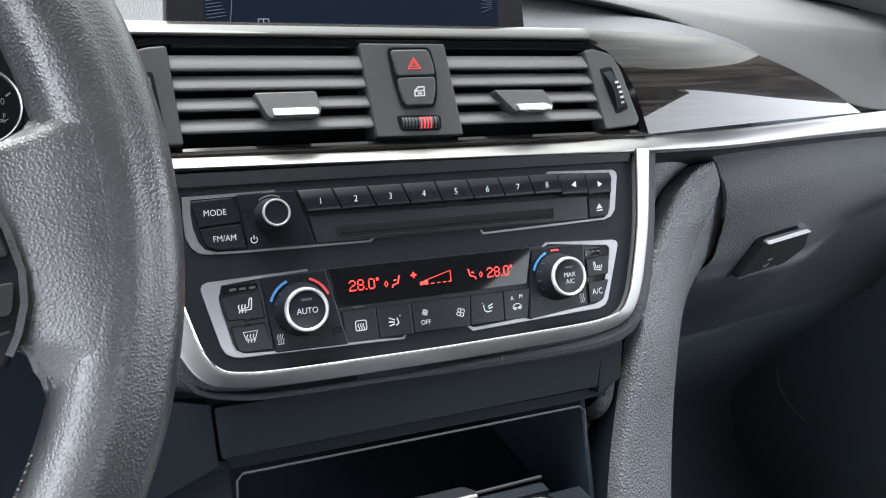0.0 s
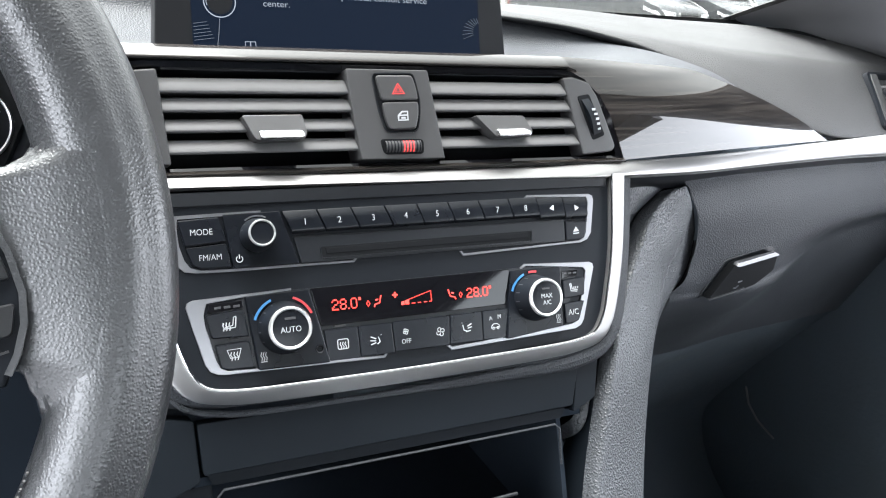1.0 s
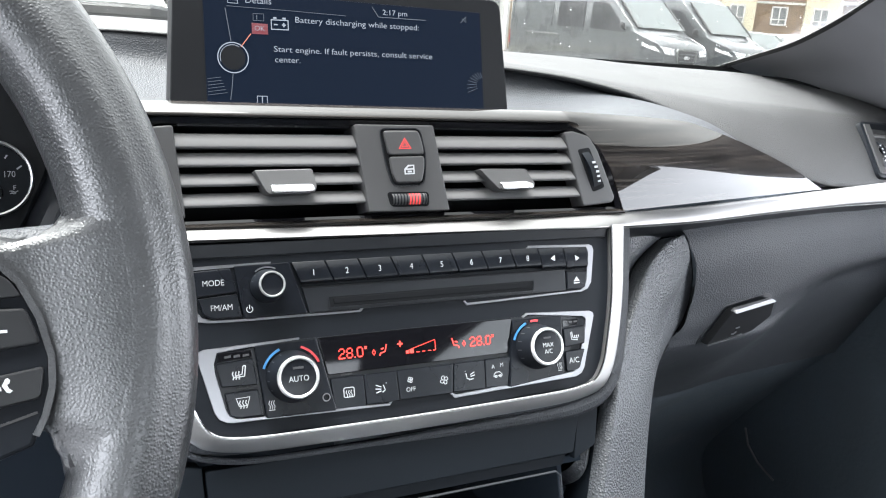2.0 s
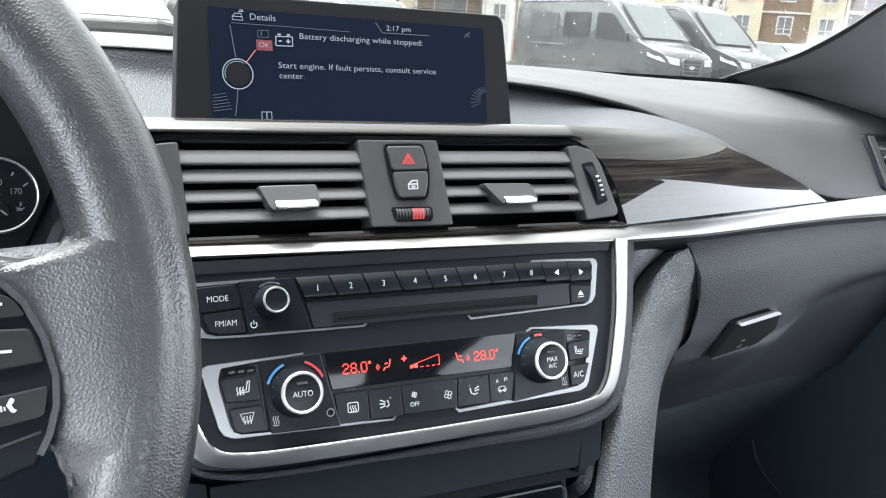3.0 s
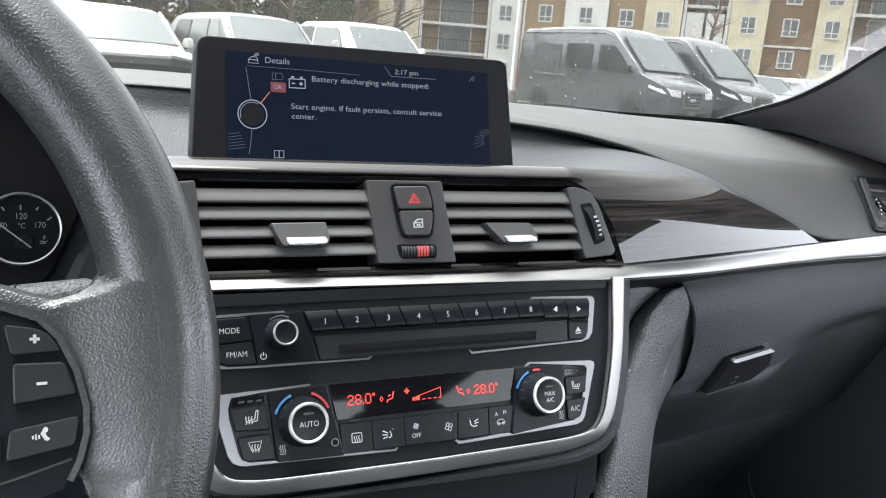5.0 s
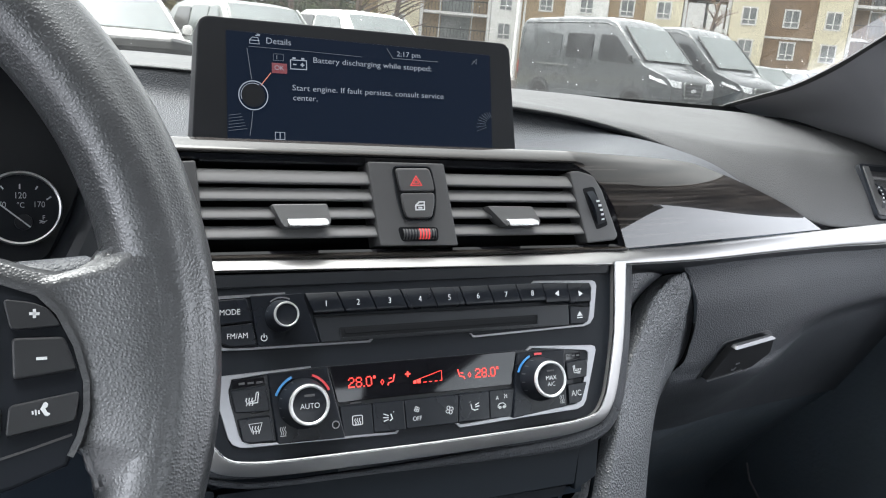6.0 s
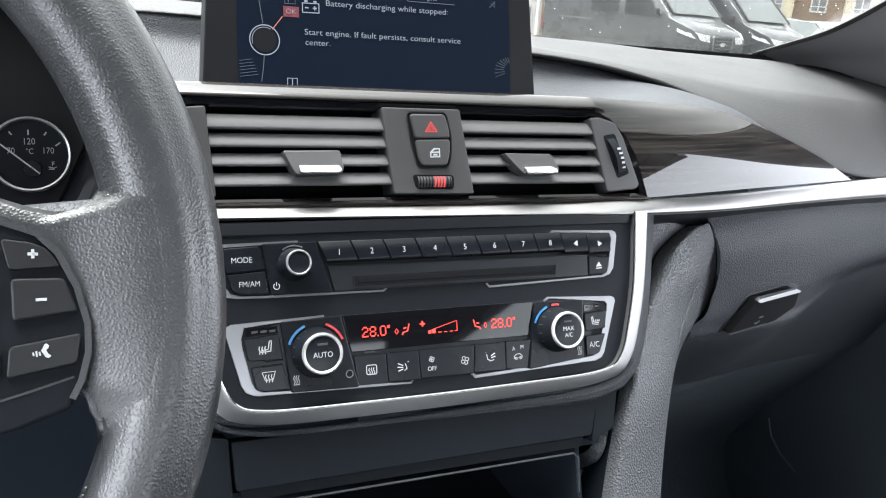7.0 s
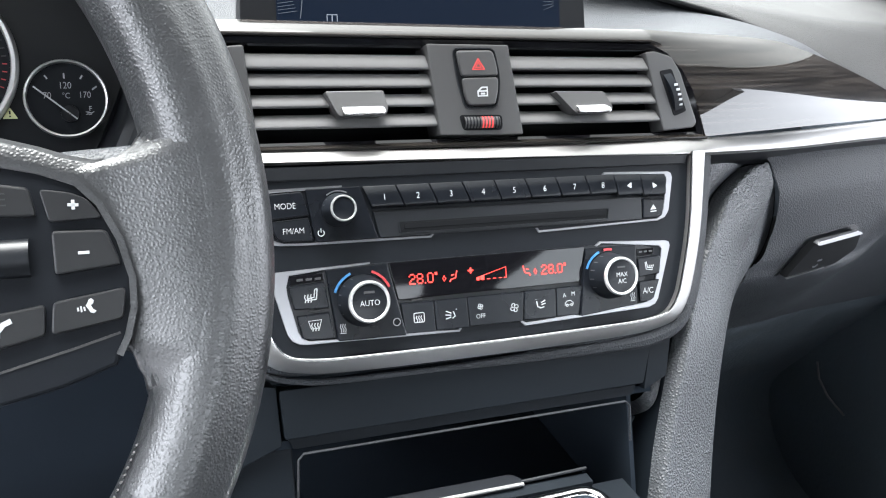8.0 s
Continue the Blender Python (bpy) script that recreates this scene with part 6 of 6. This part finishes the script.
def vehicle(name, label, category, paint, size, top, belt, screen, sides, m, group, van=False, glass=CAR_GLASS, lamp_h=0.78):
    """A parked vehicle, its front at +y: top is the roof line, belt the height of the shoulder, screen the windscreen's foot and head, sides the side windows."""
    length, w = size
    car = thing(name, label, category, m, group)
    roof_w = lambda z: w * (1 - 0.16 * max(0, min(1.2, (z - belt) / 0.75)) ** 1.3) if not van else w * (1 - 0.07 * max(0, (z - belt) / 1.3) ** 1.4)
    ys = sorted(set([0, 0.04, 0.12, length - 0.14, length - 0.05, length] + [p[0] for p in top] + [length * k / 16 for k in range(17)]))
    rows = []
    for y in ys:
        zt = lane(top, y)
        nose_l = 1.0 if van else 0.55
        nose = max(0, (y - (length - nose_l)) / nose_l)
        ww = w * (1 - (0.20 if van else 0.16) * nose ** 2.2) * (1 - 0.04 * max(0, 1 - y / 0.25))
        sc = ww / w
        zb = 0.26 + 0.06 * nose
        half = [(0.80 * ww, zb), (0.98 * ww, zb + 0.08), (ww, zb + 0.30), (ww, min(belt, zt - 0.10) * 0.92), (roof_w(min(belt, zt - 0.06)) * sc, min(belt, zt - 0.06)),
                (roof_w(max(belt, zt - 0.28)) * sc, max(min(belt, zt - 0.06) + 0.005, zt - 0.28)), (roof_w(zt) * sc * 0.965, zt - 0.085), (roof_w(zt) * sc * 0.86, zt - 0.022), (roof_w(zt) * sc * 0.45, zt)]
        rows.append([Vector((x, y, z)) for x, z in half] + [Vector((-x, y, z)) for x, z in reversed(half)])
    part("body", band(rows, True, None, True, True), paint, car, sharp=28)
    # windscreen
    (y0, z0), (y1, z1) = screen
    a0, a1 = roof_w(z0) * 0.86, roof_w(z1) * 0.84
    off = Vector((0, (z1 - z0), (y0 - y1))).normalized() * 0.045
    r0 = [Vector((a0 * t, y0 - 0.01 * t * t, z0 - 0.012 * t * t)) + off for t in np.linspace(-1, 1, 9)]
    r1 = [Vector((a1 * t, y1 - 0.01 * t * t, z1 - 0.012 * t * t)) + off for t in np.linspace(-1, 1, 9)]
    bm = band([r0, r1])
    bmesh.ops.solidify(bm, geom=bm.faces[:], thickness=0.02)
    part("windscreen", bm, glass, car)
    for s in (-1, 1):
        part("windscreen_frame", tube([r0[4 + 4 * s], r1[4 + 4 * s]], 0.03, 6), TRIM_BLACK if van else paint, car)
        for poly, mt in sides:
            q = [Vector((s * (roof_w(z) + 0.012), y, z)) for y, z in rounded(poly, 0.07, 3)]
            inner = [v - Vector((s * 0.03, 0, 0)) for v in q]
            part("side_window", band([inner, q], True, None, False, True), mt, car)
        if van:
            sweep = smooth([(s * w * 0.46, length + 0.02, 0), (s * w * 0.74, length + 0.005, 0.03), (s * w * 0.90, length - 0.22, 0.10), (s * w * 0.985, length - 0.62, 0.22)], 10)
            low_r = [Vector((q.x, q.y, lamp_h - 0.02 + q.z * 0.9)) for q in sweep]
            high_r = [Vector((q.x * 0.98, q.y - 0.03, lamp_h + 0.15 + q.z * 0.75)) for q in sweep]
            bm = band([low_r, high_r])
            bmesh.ops.solidify(bm, geom=bm.faces[:], thickness=0.08)
            part("headlamp", bm, LAMP_GLASS, car)
        else:
            part("headlamp", slab(rounded([(s * w * 0.52, lamp_h - 0.05), (s * w * 0.86, lamp_h + 0.0), (s * w * 0.88, lamp_h + 0.17), (s * w * 0.55, lamp_h + 0.10)], 0.03), 0, 0.08, 0.02), LAMP_GLASS, car, m=Matrix.Translation((0, length - 0.22, 0)) @ Matrix(((1, 0, 0, 0), (0, 0, 1, 0), (0, 1, 0, 0), (0, 0, 0, 1))) @ Matrix.Translation((0, 0, 0.17 if van else 0.10)))
        part("fog_lamp", lathe([(0.06, 0), (0.055, 0.05), (0.001, 0.06)], 12), LAMP_GLASS, car, m=Matrix.Translation((s * w * 0.66, length - 0.08, 0.46)) @ Matrix.Rotation(radians(-90), 4, "X"))
        part("tail_lamp", slab(rounded([(s * w * 0.84, 0.85), (s * w * 0.98, 0.85), (s * w * 0.97, 1.25), (s * w * 0.86, 1.25)], 0.03), 0, 0.04, 0.01), LAMP_RED, car, m=Matrix(((1, 0, 0, 0), (0, 0, -1, 0.02), (0, 1, 0, 0), (0, 0, 0, 1))))
        mir = part("mirror", lathe([(0.02, -0.08), (0.065, -0.065), (0.08, 0.0), (0.065, 0.065), (0.02, 0.08)], 14), TRIM_BLACK if van else paint, car, m=Matrix.Translation((s * (roof_w(belt) + 0.13), y0 - 0.32, belt + 0.14)))
        part("mirror_arm", tube([(s * (roof_w(belt) - 0.02), y0 - 0.32, belt + 0.05), (s * (roof_w(belt) + 0.12), y0 - 0.32, belt + 0.08)], 0.025, 6), TRIM_BLACK, mir, m=Matrix.Translation(-mir.location))
        for wy in (length * 0.19, length * 0.815):
            wh = part("wheel", lathe([(0.20, 0.10), (0.33, 0.11), (0.345, 0.05), (0.345, -0.07), (0.32, -0.11)], 28), RUBBER, car, "black tyre", m=Matrix.Translation((s * (w - 0.10), wy, 0.345)) @ Matrix.Rotation(radians(90 * s), 4, "Y"))
            part("rim", lathe([(0.215, 0.085), (0.20, 0.10), (0.17, 0.075), (0.06, 0.085), (0.001, 0.095)], 20), PAINT_SILVER, wh, "grey wheel rim")
            part("arch", ribbon([(wy + 0.43 * math.cos(a), 0.345 + 0.43 * math.sin(a)) for a in np.linspace(0.05, math.pi - 0.05, 14)], 0.07, 0, 0.012), TRIM_BLACK, car, m=Matrix(((0, 0, s, s * (w + 0.002)), (1, 0, 0, 0), (0, 1, 0, 0), (0, 0, 0, 1))))
    front = Matrix(((1, 0, 0, 0), (0, 0, 1, length - 0.03), (0, 1, 0, 0), (0, 0, 0, 1)))
    gw = w * (0.72 if van else 1.0)
    gr = part("grille", slab(rounded([(-gw * 0.42, lamp_h - 0.22), (gw * 0.42, lamp_h - 0.22), (gw * 0.46, lamp_h + 0.10), (-gw * 0.46, lamp_h + 0.10)], 0.06), -0.05, 0.055, 0.02), TRIM_BLACK, car, "black grille with a bright surround", m=front)
    part("surround", ribbon(rounded([(-gw * 0.44, lamp_h - 0.25), (gw * 0.44, lamp_h - 0.25), (gw * 0.49, lamp_h + 0.13), (-gw * 0.49, lamp_h + 0.13)], 0.08), 0.045, 0.0, 0.065, loop=True), PAINT_SILVER if van else LAMP_GLASS, gr, "bright surround")
    part("badge", lathe([(0.11, 0.05), (0.10, 0.07), (0.001, 0.072)], 20), LAMP_GLASS, gr, m=Matrix.Translation((0, lamp_h - 0.06, 0)) @ Matrix.Diagonal((1, 0.45, 1, 1)))
    for k in range(3):
        part("slat", ribbon([(-gw * 0.40, lamp_h - 0.15 + 0.09 * k), (gw * 0.40, lamp_h - 0.15 + 0.09 * k)], 0.022, 0.05, 0.066), PAINT_GREY, gr)
    part("bumper_intake", slab(rounded([(-w * 0.62, 0.30), (w * 0.62, 0.30), (w * 0.56, 0.47), (-w * 0.56, 0.47)], 0.04), -0.05, 0.045, 0.02), TRIM_BLACK, car, m=front)
    part("number_plate", slab([(-0.15, 0.40), (0.15, 0.40), (0.15, 0.52), (-0.15, 0.52)], 0.03, 0.065, 0.004), PAINT_SILVER, car, "blank plate", m=front)
    return car


def parked(x, y, heading):
    """Front centre at x, y; heading 0 looks towards -y, positive turns the nose to +x."""
    return lambda length: Matrix.Translation((x, y, 0)) @ Matrix.Rotation(radians(180 + heading), 4, "Z") @ Matrix.Translation((0, -length, 0))


ROW = "parked vehicles in the row ahead"
VAN_TOP = [(0, 2.44), (0.15, 2.54), (2.0, 2.60), (3.7, 2.58), (4.05, 2.48), (4.35, 2.26), (5.25, 1.46), (5.42, 1.36), (6.0, 1.16), (6.14, 1.04), (6.2, 0.92)]
van_sides = [([(2.25, 1.42), (3.35, 1.42), (3.35, 2.10), (2.25, 2.10)], CAR_GLASS_DARK), ([(3.62, 1.40), (5.0, 1.34), (4.72, 1.62), (4.22, 2.06), (3.62, 2.10)], CAR_GLASS_DARK), ([(0.75, 1.40), (2.0, 1.40), (2.0, 2.08), (0.75, 2.08)], PAINT_VAN)]
for x, y, lab, pt in ((14.43, 16.26, "dark grey high roof panel van parked facing the cabin", PAINT_VAN), (17.3, 16.7, "second dark grey high roof van beside the first", PAINT_VAN)):
    v = vehicle("panel_van", lab, "van", pt, (6.2, 1.02), VAN_TOP, 1.36, ((5.26, 1.46), (4.32, 2.30)), van_sides, parked(x, y, 8)(6.2), ROW, True, CAR_GLASS, 0.86)
    part("side_moulding", ribbon([(0.4, 0.78), (3.0, 0.76), (4.4, 0.74)], 0.07, 0, 0.02), TRIM_BLACK, v, m=Matrix(((0, 0, -1, -1.02), (1, 0, 0, 0), (0, 1, 0, 0), (0, 0, 0, 1))))
    part("rub_rail", ribbon([(0.9, 1.22), (2.4, 1.20)], 0.05, 0, 0.025), PAINT_SILVER, v, m=Matrix(((0, 0, 1, 1.02), (1, 0, 0, 0), (0, 1, 0, 0), (0, 0, 0, 1))))
    part("roof_gutter", tube([(0.955, 0.2, 2.40), (0.955, 3.7, 2.40), (0.93, 4.2, 2.26), (0.96, 5.15, 1.48)], 0.022, 6), PAINT_VAN, v)

SUV_TOP = [(0, 1.12), (0.10, 1.36), (0.45, 1.64), (0.8, 1.69), (2.4, 1.70), (2.75, 1.64), (3.42, 1.12), (3.55, 1.07), (4.35, 0.98), (4.55, 0.86), (4.62, 0.74)]
suv_sides = [([(0.62, 1.16), (1.5, 1.12), (1.5, 1.54), (0.85, 1.54)], CAR_GLASS_DARK), ([(1.6, 1.12), (2.35, 1.10), (2.35, 1.56), (1.6, 1.56)], CAR_GLASS), ([(2.45, 1.10), (3.1, 1.10), (2.72, 1.54), (2.45, 1.56)], CAR_GLASS)]
suv = lambda lab, pt, x, y, h, sc=1.0: vehicle("suv", lab, "car", pt, (4.62, 0.93), [(a, b * sc) for a, b in SUV_TOP], 1.05 * sc, ((3.36, 1.13 * sc), (2.78, 1.60 * sc)), [([(a, b * sc) for a, b in p], g) for p, g in suv_sides], parked(x, y, h)(4.62), ROW)
TRUCK_TOP = [(0, 1.26), (0.06, 1.30), (1.75, 1.30), (1.80, 1.32), (1.95, 1.78), (2.3, 1.90), (3.7, 1.90), (4.0, 1.82), (4.62, 1.30), (4.8, 1.24), (5.6, 1.16), (5.78, 1.0), (5.85, 0.86)]
truck_sides = [([(2.1, 1.34), (2.95, 1.34), (2.95, 1.76), (2.2, 1.76)], CAR_GLASS_DARK), ([(3.05, 1.34), (4.3, 1.32), (3.95, 1.74), (3.05, 1.76)], CAR_GLASS)]
suv("white sport utility car parked facing the cabin", PAINT_WHITE, 0.88, 11.2, 14, 0.955)
suv("grey sport utility car parked beside a white one", PAINT_SILVER, 3.55, 13.4, 14, 1.05)
vehicle("pickup_truck", "white pickup truck parked facing the cabin", "pickup truck", PAINT_WHITE, (5.85, 0.98), TRUCK_TOP, 1.26, ((4.56, 1.31), (4.02, 1.78)), truck_sides, parked(6.25, 14.8, 14)(5.85), ROW, False, CAR_GLASS, 0.84)
suv("pale grey sport utility car parked beyond the vans", PAINT_SILVER, 19.8, 17.0, 8, 1.0)
suv("dark grey car parked beyond the vans", PAINT_GREY, 22.5, 17.4, 8, 1.02)
suv("silver car parked beyond the vans", PAINT_SILVER, 25.2, 17.7, 8, 1.0)
suv("dark grey car at the end of the row", PAINT_GREY, 28.0, 18.0, 8, 1.05)


# ---------------------------------------------------------------- apartment buildings
def apartment(name, label, m, bays, storeys, first=0.75, pitch=2.75, depth=9.0):
    """A block from bays of (width, wall material, kind); each bay has one column of windows or balconies."""
    b = thing(name, label, "apartment building", m)
    x = 0.0
    h = first + pitch * storeys + 0.4
    for wid, mat, kind, fwd in bays:
        yb = -fwd
        if kind == "plain":
            part("wall", box(x, yb, 0, x + wid - 0.01, depth, h), mat, b)
        elif kind == "window":
            part("wall", box(x, yb, 0, x + wid - 0.01, depth, h), mat, b)
            if mat is WALL_BROWN:
                part("ledge", box(x, yb - 0.12, first + pitch * 1.72, x + wid - 0.01, yb - 0.002, first + pitch * 1.72 + 0.16), PAINT_WHITE, b)
            for s in range(storeys):
                z = first + pitch * s + 0.21
                c = x + wid / 2
                fr = part("window", ribbon([(c - 0.52, z), (c + 0.52, z), (c + 0.52, z + 1.26), (c - 0.52, z + 1.26)], 0.16, 0, 0.09, loop=True), PAINT_WHITE, b, "white window frame", m=Matrix(((1, 0, 0, 0), (0, 0, -1, yb), (0, 1, 0, 0), (0, 0, 0, 1))))
                part("pane", box(c - 0.46, yb - 0.03, z + 0.06, c + 0.46, yb - 0.004, z + 1.20), PANE, fr, m=fr.matrix_basis.inverted())
                part("mullion", box(c - 0.04, yb - 0.07, z + 0.06, c + 0.04, yb - 0.03, z + 1.20), PAINT_WHITE, fr, m=fr.matrix_basis.inverted())
                part("transom", box(c - 0.46, yb - 0.07, z + 0.34, c + 0.46, yb - 0.031, z + 0.41), PAINT_WHITE, fr, m=fr.matrix_basis.inverted())
        else:
            part("wall", box(x, yb + 1.6, 0, x + wid - 0.01, depth, h), mat, b)
            for s in range(storeys):
                z = first + pitch * s - 0.45
                part("balcony", box(x + 0.05, yb + 0.1, z, x + wid - 0.05, yb + 1.6, z + 0.22), PAINT_WHITE, b, "white edged balcony")
                part("rail", box(x + 0.1, yb + 0.14, z + 1.12, x + wid - 0.1, yb + 0.2, z + 1.18), TRIM_BLACK, b)
                n = int(wid / 0.28)
                part("balusters", joined(*[box(x + 0.15 + k * 0.28, yb + 0.15, z + 0.22, x + 0.18 + k * 0.28, yb + 0.18, z + 1.13) for k in range(n)]), TRIM_BLACK, b)
                part("balcony_door", box(x + wid * 0.30, yb + 1.54, z + 0.22, x + wid * 0.72, yb + 1.6, z + 2.2), PANE, b)
                part("door_frame", ribbon([(x + wid * 0.28, z + 0.25), (x + wid * 0.28, z + 2.26), (x + wid * 0.74, z + 2.26), (x + wid * 0.74, z + 0.25)], 0.12, 0, 0.1), PAINT_WHITE, b, m=Matrix(((1, 0, 0, 0), (0, 0, -1, yb + 1.6), (0, 1, 0, 0), (0, 0, 0, 1))))
                if kind == "banner" and s == 2:
                    for q in (0.10, 0.52):
                        part("banner", box(x + wid * q, yb + 0.02, z - 0.5, x + wid * (q + 0.36), yb + 0.09, z + 2.0), PAINT_WHITE, b, "white hanging banner")
            for px in (x + 0.05, x + wid - 0.30):
                part("post", box(px, yb + 0.05, 0, px + 0.25, yb + 0.30, h), PAINT_WHITE, b)
        x += wid
    part("roof", box(-0.4, -1.2, h, x + 0.4, depth + 0.4, h + 0.35), WALL_BROWN, b)
    return b


bm_ = lambda x, y, a: Matrix.Translation((x, y, 0)) @ Matrix.Rotation(radians(a), 4, "Z")
apartment("apartment_building", "cream and brown apartment building with white windows and balconies", bm_(33.2, 59.6, -41.3),
          [(0.63, WALL_WHITE, "plain", 0.0), (3.29, WALL_TAN, "window", 0.0), (3.42, WALL_WHITE, "window", 0.5), (2.88, WALL_TAN, "window", 0.0), (2.81, WALL_CREAM, "window", 0.4), (3.57, WALL_BROWN, "banner", 0.3), (2.65, WALL_CREAM, "window", 0.4), (3.45, WALL_BROWN, "window", 0.0), (2.23, WALL_CREAM, "window", 0.4), (5.5, WALL_BROWN, "balcony", 0.3), (3.5, WALL_CREAM, "window", 0.5), (5.0, WALL_BROWN, "window", 0.0)], 4, 0.66, 2.36)
apartment("apartment_building", "pale apartment building with white balconies", bm_(19.5, 66.0, -25.5),
          [(3.6, WALL_TAN, "window", 0.0), (3.4, WALL_CREAM, "window", 0.3), (5.9, WALL_TAN, "balcony", 0.4), (2.3, WALL_WHITE, "window", 0.5), (2.2, WALL_TAN, "plain", 0.0)], 4, 0.60, 2.27)

pole = thing("light_pole", "pale painted light pole behind the parked vans", "light pole", Matrix.Translation((13.52, 24.2, 0)))
part("shaft", tube([(0, 0, 0.2), (0, 0, 4.0), (0, 0, 8.0)], [0.085, 0.075, 0.06], 12), WALL_WHITE, pole)
part("base", lathe([(0.22, 0), (0.22, 0.5), (0.19, 0.56), (0.001, 0.56)], 16), WALL_STONE, pole)


# ---------------------------------------------------------------- trees
def tree(x, y, height, spread_, mat, label, seed, clumps=260, cone=False):
    """A tapered trunk with limbs and a crown of small clumps."""
    rng = random.Random(seed)
    t = thing("tree", label, "tree", Matrix.Translation((x, y, 0)), "trees behind the car park")
    pts = [(0.15 * math.sin(k * 1.3 + seed), 0.15 * math.cos(k * 1.7 + seed), height * k / 6) for k in range(7)]
    bms = [tube(pts, [0.22 * (1 - k / 7.5) for k in range(7)], 8)]
    tips = []
    for k in range(22):
        z = height * rng.uniform(0.2, 0.95)
        a = rng.uniform(0, 6.28)
        r = spread_ * (1.05 - z / height if cone else math.sin(math.pi * min(0.95, 0.2 + 0.8 * z / height)) ** 0.7) * rng.uniform(0.6, 1.0)
        e = Vector((r * math.cos(a), r * math.sin(a), z + (-0.3 if cone else 0.45) * r))
        s = Vector((0, 0, z))
        bms.append(tube([s, s.lerp(e, 0.5) + Vector((0, 0, 0.1)), e], [0.06, 0.035, 0.012], 5))
        tips += [s.lerp(e, f) for f in (0.4, 0.6, 0.8, 1.0)]
    part("trunk", joined(*bms), BARK, t)
    if not cone:
        twigs = []
        for k in range(clumps):
            s = rng.choice(tips)
            e = s + Vector((rng.gauss(0, 0.45), rng.gauss(0, 0.45), rng.uniform(0.1, 0.9)))
            twigs.append(tube([s, e], [0.014, 0.004], 3, caps=False))
        part("crown", joined(*twigs), mat, t)
        return
    bm = bmesh.new()
    for k in range(clumps):
        c = rng.choice(tips) + Vector((rng.gauss(0, 0.35), rng.gauss(0, 0.35), rng.gauss(0, 0.3)))
        s = rng.uniform(0.05, 0.15)
        q = Euler((rng.uniform(0, 6), rng.uniform(0, 6), rng.uniform(0, 6))).to_matrix()
        vs = [bm.verts.new(c + q @ Vector(v) * s) for v in ((1, 0, 0), (-0.5, 0.8, 0.2), (-0.5, -0.8, 0.1), (0.1, 0, 0.7), (0, 0.1, -0.6))]
        for f in ((0, 1, 3), (1, 2, 3), (2, 0, 3), (1, 0, 4), (2, 1, 4), (0, 2, 4)):
            bm.faces.new([vs[i] for i in f])
    part("crown", bm, mat, t, recalc=False)


for k, (x, y, hh, sp, kind) in enumerate(((-9, 44, 13, 3.6, 0), (-1.5, 49, 15, 3.8, 0), (6, 50, 16, 3.8, 0), (12.5, 50, 14, 3.6, 0), (-4.5, 41, 10, 3.0, 2), (-4, 46, 15, 3.4, 0), (0.5, 43, 12, 3.4, 1), (4, 47, 15, 3.4, 0), (7.5, 43, 12, 3.2, 1), (11, 46, 13, 3.0, 1), (14.5, 44, 9, 2.6, 2), (17.5, 46, 10, 2.4, 1), (2, 52, 16, 4, 0), (9.5, 53, 15, 4, 0), (-6, 54, 16, 4, 0), (40, 44, 8, 1.8, 1), (47, 36, 9, 2.0, 1), (15, 55, 15, 4, 0))):
    tree(x, y, hh, sp, LEAF if kind == 0 else LEAF_DRY, ("dark green conifer behind the car park", "bare budding tree behind the car park", "reddish bare tree behind the car park")[kind], 11 + k, 4200 if kind == 0 else (160, 150, 260)[kind], kind == 0)

rng = random.Random(5)
bm = bmesh.new()
for k in range(16000):
    x = rng.uniform(-45, 21)
    h = 9 + 4.5 * noise.noise(Vector((x * 0.23, 2.0, 0)))
    c = Vector((x, rng.uniform(60, 64), h * rng.uniform(0, 1) ** 0.7))
    q = Euler((rng.uniform(0, 6), rng.uniform(0, 6), rng.uniform(0, 6))).to_matrix()
    s_ = rng.uniform(0.2, 0.5)
    bm.faces.new([bm.verts.new(c + q @ Vector(v) * s_) for v in ((1, 0, 0), (-0.5, 0.8, 0), (-0.5, -0.8, 0.1))])
far = new("far_woods", mesh_of("far_woods", bm, WOODS))
tagged(far, "soft brown green woods far behind the car park", "woods", kind="stuff")
